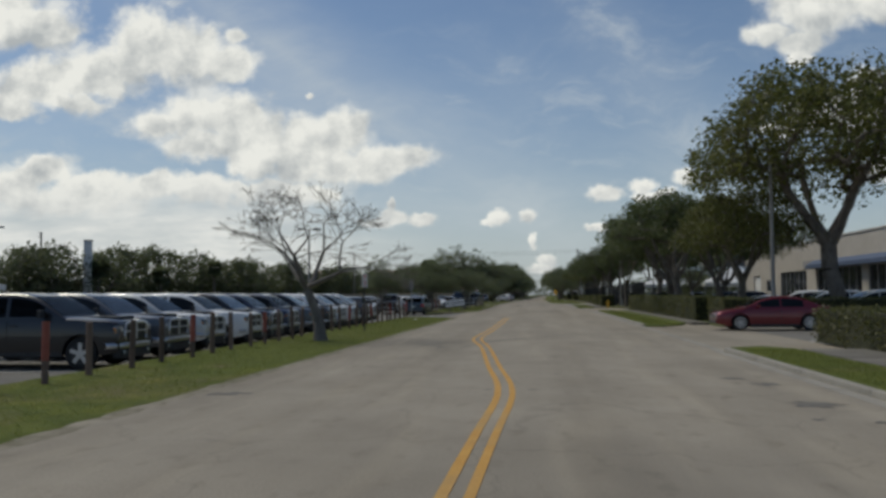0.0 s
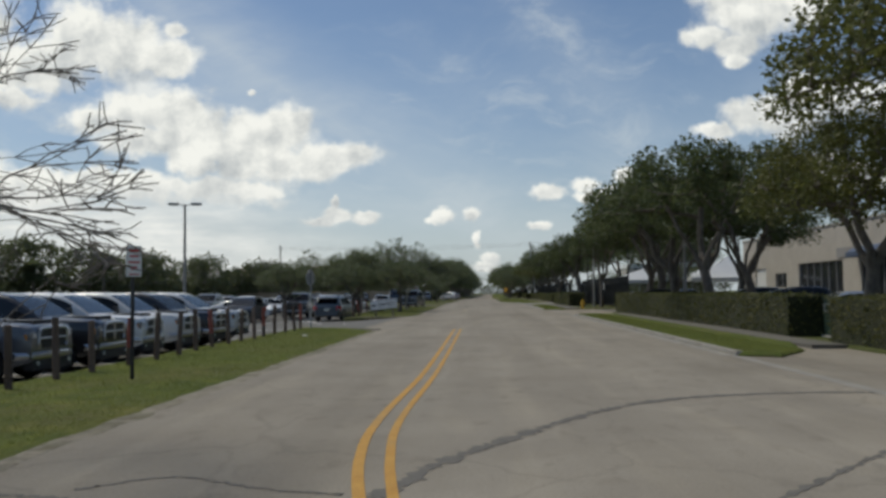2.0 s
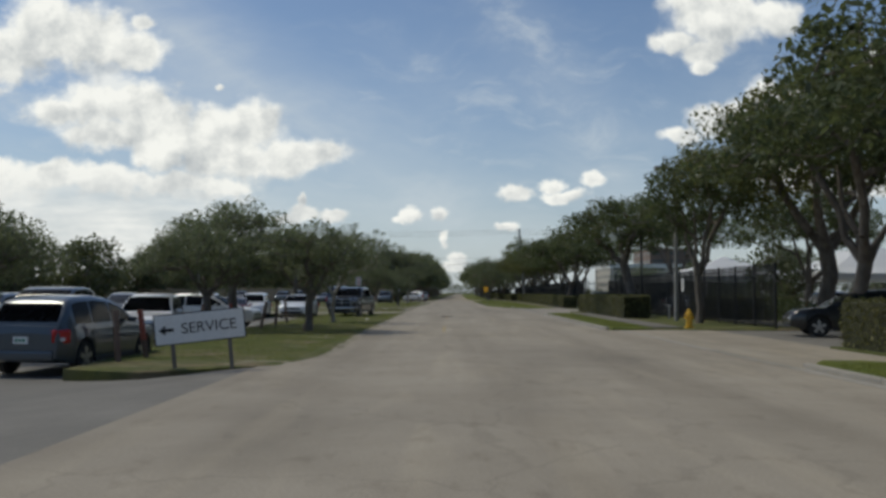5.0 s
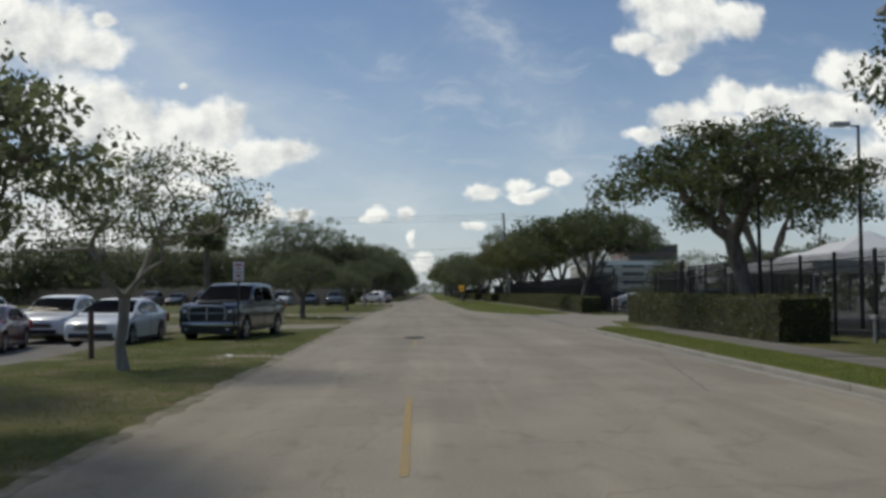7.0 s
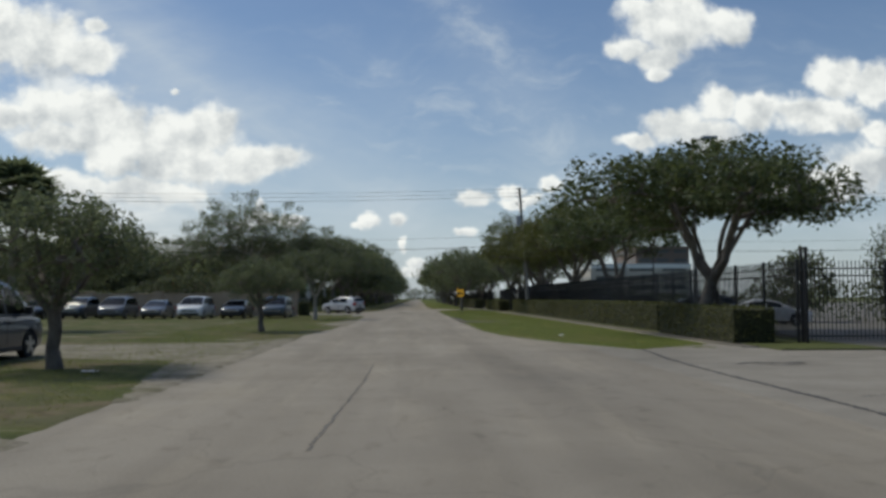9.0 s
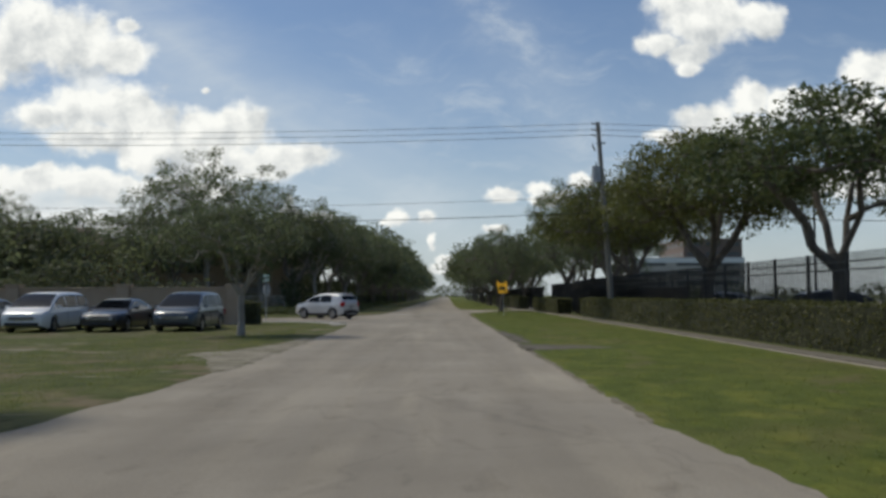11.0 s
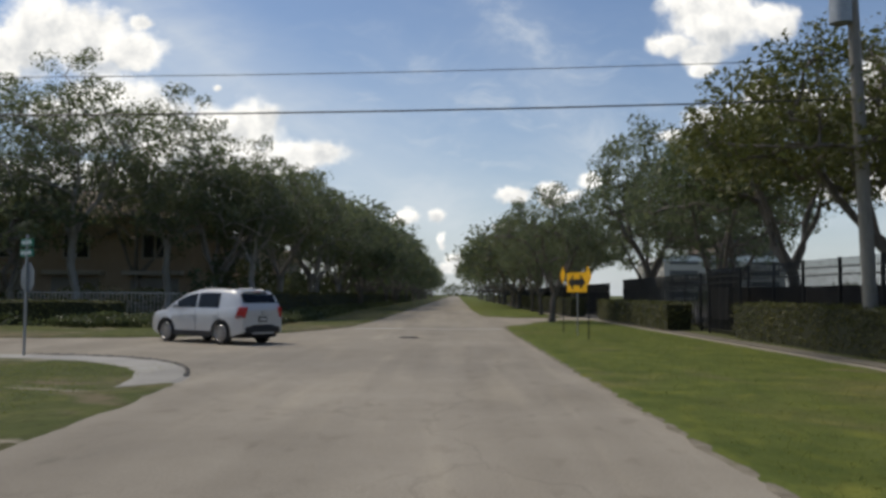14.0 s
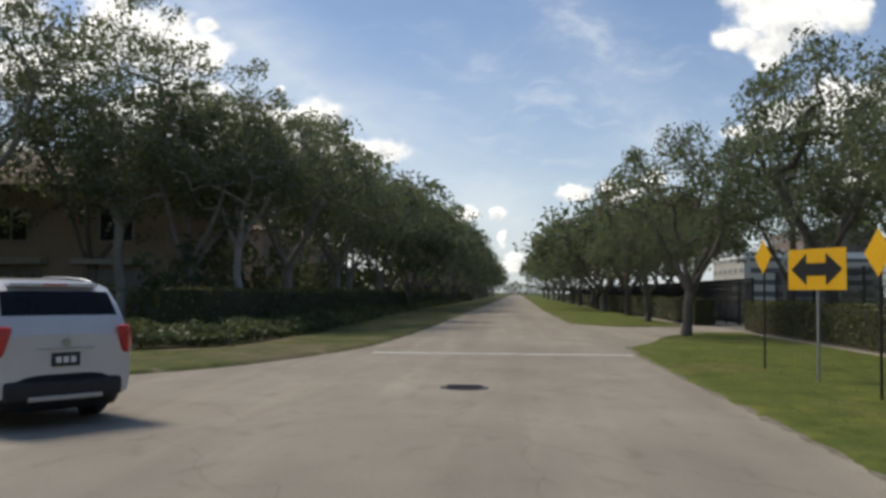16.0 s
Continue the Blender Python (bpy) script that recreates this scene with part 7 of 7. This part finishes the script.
def sliding_gate(y0, y1, x, h):
    t = thing("sliding_gate", "black steel sliding gate closing the drive", "gate", at(x, 0))
    part("frame", bx(-0.03, 0.03, y0, y1, 0.1, 0.2), STEEL, t)
    part("frame", bx(-0.03, 0.03, y0, y1, h - 0.3, h - 0.24), STEEL, t)
    part("frame", bx(-0.03, 0.03, y0, y1, h - 0.12, h - 0.06), STEEL, t)
    bm = bmesh.new(); box(bm, -0.011, 0.011, -0.011, 0.011, 0.15, h + 0.03)
    pk = mesh_of("picket", bm, STEEL)
    n = int((y1 - y0) / 0.125)
    for i in range(n):
        part("picket", pk, None, t, m=pose(0, y0 + (i + 0.5) * (y1 - y0) / n, 0))
    for y in (y0, (y0 + y1) / 2, y1):
        part("upright", bx(-0.05, 0.05, y - 0.05, y + 0.05, 0.02, h + 0.1), STEEL, t)
    part("privacy_screen", bx(0.035, 0.05, y0 + 0.1, y1 - 0.1, 0.22, 1.15), SCREEN, t, "black woven privacy screen")
    for y in (y0 + 0.3, y1 - 0.3):
        part("roller", rod((-0.05, y, 0.09), (0.05, y, 0.09), 0.08, 0.08, 12), GALV, t)


sliding_gate(108.9, 114.6, 12.2, 2.35)
for y in (108.6, 122.8):
    t = thing("gate_post", "tall black steel gate post frame", "gate post", at(11.6, y))
    for dy in (-0.16, 0.16):
        part("post", bx(-0.04, 0.04, dy - 0.035, dy + 0.035, 0, 2.8, bevel=0.01), STEEL, t)
    part("cap", bx(-0.04, 0.04, -0.2, 0.2, 2.8, 2.86), STEEL, t)


def cross_fence(x0, x1, y, h):
    t = thing("steel_fence", "black steel picket fence across the lot", "fence", at(0, y))
    for z in (0.22, h - 0.42, h - 0.2):
        part("rail", bx(x0, x1, -0.02, 0.02, z - 0.02, z + 0.02), STEEL, t)
    n = round((x1 - x0) / 2.44)
    post = mesh_of("post", bx(-0.04, 0.04, -0.04, 0.04, 0, h + 0.06), STEEL)
    for i in range(n + 1):
        part("post", post, None, t, m=pose(x0 + (x1 - x0) * i / n, 0, 0))
    bm = bmesh.new(); box(bm, -0.011, 0.011, -0.011, 0.011, 0.1, h + 0.04)
    pk = mesh_of("picket", bm, STEEL)
    n = int((x1 - x0) / 0.125)
    for i in range(n):
        part("picket", pk, None, t, m=pose(x0 + (i + 0.5) * (x1 - x0) / n, 0, 0))


cross_fence(11.9, 27, 123.4, 2.45)
steel_fence(181.05, 184.4, 10.25, 2.3, 60, "black steel pedestrian gate section of the fence", ((182.2, 184.4, 1.7),))
steel_fence(184.5, 186.5, 10.55, 2.25, 60, "short black steel fence beside the pedestrian gate")


def railing(x0, x1, y, h=1.1):
    t = thing("white_railing", "dull off-white metal picket railing before the houses", "railing", at(0, y))
    for z in (0.15, h):
        part("rail", bx(x0, x1, -0.02, 0.02, z - 0.025, z + 0.025), STUCCO, t)
    pk = mesh_of("picket", bx(-0.014, 0.014, -0.014, 0.014, 0.05, h), STUCCO)
    n = int((x1 - x0) / 0.16)
    for i in range(n + 1):
        part("picket", pk, None, t, m=pose(x0 + (x1 - x0) * i / n, 0, 0))


for a, b in ((-17.5, -10.6), (-26.5, -20), (-33, -29)):
    railing(a, b, 189.2, 1.35)


# ---- buildings, walls, tents ----
def showroom():
    """Long low building; its front faces the road at x = 24.6."""
    t = thing("showroom_building", "long low cream stucco building with a blue awning", "building")
    X, H = 24.6, 5.75
    holes = [(54.6, 64.9, 0.0, 3.4), (67.7, 75.9, 0.0, 3.35), (78.6, 81.2, 1.6, 2.7), (83.6, 86.6, 0.0, 3.2), (44.5, 53.4, 0.0, 3.4), (34.0, 43.2, 0.0, 3.4)]
    ycur = 30.0

    def wall_panel(y0, y1, z0, z1):
        part("wall_panel", bx(X, X + 0.3, y0, y1, z0, z1), STUCCO, t)

    for y0, y1, z0, z1 in sorted(holes):
        wall_panel(ycur, y0, 0, H)
        wall_panel(y0, y1, z1, H)
        if z0 > 0:
            wall_panel(y0, y1, 0, z0)
        ycur = y1
    wall_panel(ycur, 90.0, 0, H)
    part("end_wall", bx(X + 0.3, X + 26, 89.7, 90, 0, H), STUCCO, t)
    part("end_wall", bx(X + 0.3, X + 26, 30, 30.3, 0, H), STUCCO, t)
    part("rear_wall", bx(X + 25.7, X + 26, 30.3, 89.7, 0, H), STUCCO, t)
    part("roof", bx(X + 0.3, X + 25.7, 30.3, 89.7, H - 0.5, H - 0.3), GREYWALL, t)
    part("coping", bx(X - 0.08, X + 0.36, 29.9, 90.1, H, H + 0.14, bevel=0.02), STUCCO, t)
    for y0, y1, z0, z1 in holes:
        if (y0, y1) == (83.6, 86.6):
            part("roller_door", bx(X + 0.15, X + 0.2, y0, y1, z0, z1), WHITE, t, "white roller door")
        else:
            w = part("window", bx(X + 0.16, X + 0.19, y0, y1, z0, z1), DARKWIN, t)
            bm = bmesh.new()
            for k in range(int((y1 - y0) / 1.3) + 1):
                yy = y0 + (y1 - y0) * k / max(1, int((y1 - y0) / 1.3))
                box(bm, X + 0.1, X + 0.17, yy - 0.03, yy + 0.03, z0, z1)
            box(bm, X + 0.1, X + 0.17, y0, y1, z1 - 0.06, z1)
            part("frame", bm, GREYWALL, w)
    bm = bmesh.new()
    v = [bm.verts.new((X - dx, yy, z)) for yy in (32.0, 65.4) for dx, z in ((0.003, 4.12), (0.75, 3.72), (0.75, 3.42), (0.003, 3.42))]
    for f in ((0, 1, 2, 3), (7, 6, 5, 4), (0, 4, 5, 1), (1, 5, 6, 2), (3, 2, 6, 7)):
        bm.faces.new([v[i] for i in f])
    part("awning", bm, AWN, t, "faded blue fabric awning")
    part("sign_panel", bx(X - 0.06, X - 0.004, 65.7, 68.6, 3.5, 4.15, bevel=0.01), GREYWALL, t, "small grey sign panel beside the awning")


showroom()


def tent(x, y, w, d, eave, peak, turn=0):
    t = thing("marquee_tent", "white marquee tent with a peaked roof", "tent", at(x, y, turn))
    bm = bmesh.new()
    n = 8
    grid = []
    for i in range(n + 1):
        row = []
        for j in range(n + 1):
            u, v = i / n * 2 - 1, j / n * 2 - 1
            k = 1 - max(abs(u), abs(v))
            row.append(bm.verts.new((u * w / 2, v * d / 2, eave + (peak - eave) * (k ** 1.35))))
        grid.append(row)
    for i in range(n):
        for j in range(n):
            bm.faces.new((grid[i][j], grid[i + 1][j], grid[i + 1][j + 1], grid[i][j + 1]))
    part("canopy", bm, TENT, t)
    for a, b, c, e in ((-w / 2, w / 2, -d / 2 - 0.02, -d / 2 + 0.0), (-w / 2, w / 2, d / 2, d / 2 + 0.02), (-w / 2 - 0.02, -w / 2, -d / 2, d / 2), (w / 2, w / 2 + 0.02, -d / 2, d / 2)):
        part("valance", bx(a, b, c, e, eave - 0.3, eave), TENT, t)
    for sx in (-1, 0, 1):
        for sy in (-1, 1):
            part("leg", rod((sx * (w / 2 - 0.05), sy * (d / 2 - 0.05), 0), (sx * (w / 2 - 0.05), sy * (d / 2 - 0.05), eave), 0.05, n=8), GALV, t)


tent(18.4, 104.5, 9.0, 9.0, 2.55, 4.0)
tent(25.5, 98.5, 9.5, 9.5, 2.6, 4.9)
tent(31, 108, 9, 9, 2.6, 4.6)
tent(-34, 36, 6, 6, 2.2, 3.3)


def tan_wall():
    t = thing("wall_tan", "tan stucco boundary wall with ribbed courses and capped pillars", "wall", kind="structure")
    X, Y = -8.95, 166.1
    part("panel", bx(-70, X - 0.3, Y - 0.08, Y + 0.1, 0, 1.72), TAN, t)
    part("coping", bx(-70, X - 0.3, Y - 0.16, Y + 0.16, 1.72, 1.8, bevel=0.015), TAN, t)
    pm = mesh_of("pillar", bx(-0.3, 0.3, -0.28, 0.28, 0, 1.86, bevel=0.02), TAN)
    cm = mesh_of("pillar_cap", bx(-0.36, 0.36, -0.34, 0.34, 1.86, 1.94, bevel=0.02), TAN)
    course = mesh_of("course", bx(-2.29, 2.29, -0.03, 0.0, 0.008, 0.135, bevel=0.012), TAN)
    for i in range(12):
        x = X - 5.2 * i
        part("pillar", pm, None, t, m=pose(x, Y, 0))
        part("pillar_cap", cm, None, t, m=pose(x, Y, 0))
        for k in range(12):
            part("course", course, None, t, m=pose(x - 2.6, Y - 0.08, 0.02 + 0.14 * k))


tan_wall()


def storey_block(name, label, x0, x1, y0, y1, h, floors, wall, bays, face_x=True, band=None, floor0=0):
    """A plain far block with real window openings set back on the side that faces the road (x0) and the side y0."""
    t = thing(name, label, "building")
    part("wall", bx(x0, x1, y0, y1, h / floors * floor0, h, bevel=0.05), wall, t)
    part("parapet", bx(x0 - 0.12, x1 + 0.12, y0 - 0.12, y1 + 0.12, h - (1.5 if band else 0), h + 0.35), band or wall, t)
    fh = h / floors
    win = mesh_of("window", bx(-0.04, 0.04, -0.5, 0.5, -0.5, 0.5), BANDWIN)
    for f in range(floor0, floors):
        for b in range(bays):
            y = y0 + (y1 - y0) * (b + 0.5) / bays
            w = part("window", win, None, t, m=Matrix.Translation((x0 - 0.02, y, fh * (f + 0.5))) @ Matrix.Diagonal((1, (y1 - y0) / bays * 0.6, fh * 0.38, 1)))
            part("sill", bx(x0 - 0.14, x0 - 0.0, y - (y1 - y0) / bays * 0.34, y + (y1 - y0) / bays * 0.34, fh * (f + 0.27) - 0.08, fh * (f + 0.27)), wall, t)
        for b in range(max(2, bays // 2)):
            nb = max(2, bays // 2)
            x = x0 + (x1 - x0) * (b + 0.5) / nb
            part("window", win, None, t, m=Matrix.Translation((x, y0 - 0.02, fh * (f + 0.5))) @ Matrix.Rotation(radians(90), 4, "Z") @ Matrix.Diagonal((1, (x1 - x0) / nb * 0.7, fh * 0.45, 1)))


storey_block("office_block", "distant pale grey office block with dark window bands", 72, 112, 440, 480, 14.3, 4, STUCCO, 6, band=WHITE)
storey_block("office_block", "distant brown upper block with dark window bands", 90.5, 112, 442, 478, 21.4, 6, mat("brown_band", (0.14, 0.10, 0.08), (0.20, 0.15, 0.12), 2), 6, floor0=4)


def townhouse(x, y, turn):
    t = thing("townhouse", "tan two-storey townhouse shaded by trees", "house", at(x, y, turn))
    part("wall", bx(-6.8, 6.8, 0, 9, 0, 5.8, bevel=0.03), TAN, t)
    bm = bmesh.new()
    v = [bm.verts.new(p) for p in ((-7.3, -0.5, 5.7), (7.3, -0.5, 5.7), (7.3, 9.5, 5.7), (-7.3, 9.5, 5.7), (-3.5, 4.5, 7.9), (3.5, 4.5, 7.9))]
    for f in ((0, 1, 5, 4), (1, 2, 5), (2, 3, 4, 5), (3, 0, 4), (3, 2, 1, 0)):
        bm.faces.new([v[i] for i in f])
    part("roof", bm, ROOF, t)
    for k, xx in enumerate((-4.6, 0, 4.6)):
        g = part("garage_door", bx(xx - 1.4, xx + 1.4, -0.05, 0.02, 0.05, 2.2, bevel=0.01), mat("garage_paint", (0.30, 0.28, 0.25), (0.36, 0.34, 0.30), 2), t)
        part("awning", bx(xx - 1.7, xx + 1.7, -0.7, -0.004, 2.35, 2.6, bevel=0.03), STUCCO, t)
        w = part("window", bx(xx - 0.7, xx + 0.7, -0.04, 0.02, 3.4, 4.7), DARKWIN, t)
        bm = bmesh.new()
        for a in (-0.74, 0.74, 0.0):
            box(bm, xx + a - 0.05, xx + a + 0.05, -0.07, -0.03, 3.34, 4.76)
        box(bm, xx - 0.8, xx + 0.8, -0.07, -0.03, 3.28, 3.36)
        part("frame", bm, STUCCO, w)


townhouse(-21, 203, 0)
townhouse(-36, 203, 0)
townhouse(-51, 203, 0)
townhouse(-18, 219, 90)
townhouse(-18, 236, 90)
townhouse(-18, 253, 90)


def pylon(x, y):
    t = thing("pylon_sign", "tall slim blank grey pylon sign", "sign", at(x, y, 20))
    part("panel", bx(-0.5, 0.5, -0.25, 0.25, 0, 8.6, bevel=0.04), WHITE, t)
    part("cap", bx(-0.56, 0.56, -0.3, 0.3, 8.6, 8.8, bevel=0.03), GREYWALL, t)


pylon(-56, 95)


# ---- small things ----
CABG = mat("cabinet_green", (0.018, 0.04, 0.028), (0.03, 0.058, 0.04), 3, 0.6, 0.1, c3=(0.05, 0.055, 0.04), fine=40)


def loop_tube(bm, pts, r):
    for a, b in zip(pts, pts[1:]):
        cyl(bm, a, b, r, r, 8)


def green_cabinet(x, y, w):
    t = thing("utility_cabinet", "dark green metal utility cabinet between hedges", "cabinet", at(x, y, 0, z=0.05))
    part("body", bx(0, 0.7, 0, w, 0.06, 1.06, bevel=0.03), CABG, t)
    part("plinth", bx(-0.05, 0.75, -0.05, w + 0.05, 0, 0.06), CONCRETE, t)
    part("lid", bx(-0.03, 0.73, -0.03, w + 0.03, 1.06, 1.12, bevel=0.02), CABG, t)
    bm = bmesh.new()
    loop_tube(bm, [(-0.03, w * 0.2, 0.72), (-0.06, w * 0.12, 0.76), (-0.06, w * 0.12, 0.88), (-0.06, w * 0.2, 0.92), (-0.06, w * 0.8, 0.92), (-0.03, w * 0.8, 0.72), (-0.03, w * 0.2, 0.72)], 0.018)
    part("handle", bm, GALV, t, "pale bent tube handle")


green_cabinet(10.1, 31.1, 1.0)
green_cabinet(10.1, 32.25, 1.0)


def fence_notice(x, y, z):
    t = thing("fence_notice", "white notice panel fixed to the black fence", "sign", at(x, y))
    p_ = part("panel", bx(-0.035, -0.025, -0.22, 0.22, z - 0.34, z + 0.34), SIGNW, t)
    for k in range(4):
        part("lettering_bar", bx(-0.04, -0.034, -0.15, 0.15 - 0.05 * (k % 2), z + 0.2 - 0.13 * k, z + 0.25 - 0.13 * k), GREYWALL, p_)


fence_notice(11.914, 91.0, 1.85)


def marker_stub(x, y):
    t = thing("marker_post", "short grey marker post with a flat cap", "post", at(x, y, 20, z=0.06))
    part("post", rod((0, 0, -0.1), (0, 0, 0.62), 0.05, 0.05, 10), GALV, t, smooth=50)
    part("cap", bx(-0.09, 0.09, -0.09, 0.09, 0.62, 0.72, bevel=0.015), GREYWALL, t)


marker_stub(10.9, 90.0)


def paper_scrap(x, y, turn, size):
    rng = random.Random(int(x * 10 + y))
    t = thing("paper_scrap", "crumpled white scrap of paper on grass", "litter", at(x, y, turn, z=0.045))
    bm = bmesh.new()
    g = [[bm.verts.new(((i - 2) * size / 4 + rng.uniform(-0.02, 0.02), (j - 2) * size / 5, abs(rng.gauss(0, 0.022)))) for j in range(5)] for i in range(5)]
    for i in range(4):
        for j in range(4):
            bm.faces.new((g[i][j], g[i + 1][j], g[i + 1][j + 1], g[i][j + 1]))
    part("sheet", bm, SIGNW, t, smooth=30)


for x, y, turn, size in ((-4.89, 86.6, 20, 0.16), (-5.93, 114.1, 70, 0.32), (-5.35, 36.6, 130, 0.16), (5.4, 128.6, 40, 0.2), (-5.7, 47.0, 10, 0.14)):
    paper_scrap(x, y, turn, size)


# ---- past the side street the road swings a little to the right, and all that lines it with it ----
def bend(y):
    return 0.0115 * max(0.0, y - 198.0)


def bend_mesh(me, done=set()):
    if me.name in done or len(me.vertices) == 0:
        return
    done.add(me.name)
    co = np.empty(len(me.vertices) * 3)
    me.vertices.foreach_get("co", co)
    co = co.reshape(-1, 3)
    if co[:, 1].max() > 198:
        co[:, 0] += 0.0115 * np.maximum(0.0, co[:, 1] - 198.0)
        me.vertices.foreach_set("co", co.ravel())
        me.update()


for ob in list(scene.objects):
    if ob.parent is not None or ob.type not in ("MESH", "EMPTY") or ob.name.startswith(("ground", "parking_lot", "office_block")):
        continue
    if ob.location.y > 198:
        ob.location.x += bend(ob.location.y)
    elif ob.type == "MESH":
        bend_mesh(ob.data)
    elif abs(ob.location.y) < 1:
        for piece in ob.children_recursive:
            if piece.location.y > 198:
                piece.location.x += bend(piece.location.y)
            elif piece.location.length < 1e-6:
                bend_mesh(piece.data)

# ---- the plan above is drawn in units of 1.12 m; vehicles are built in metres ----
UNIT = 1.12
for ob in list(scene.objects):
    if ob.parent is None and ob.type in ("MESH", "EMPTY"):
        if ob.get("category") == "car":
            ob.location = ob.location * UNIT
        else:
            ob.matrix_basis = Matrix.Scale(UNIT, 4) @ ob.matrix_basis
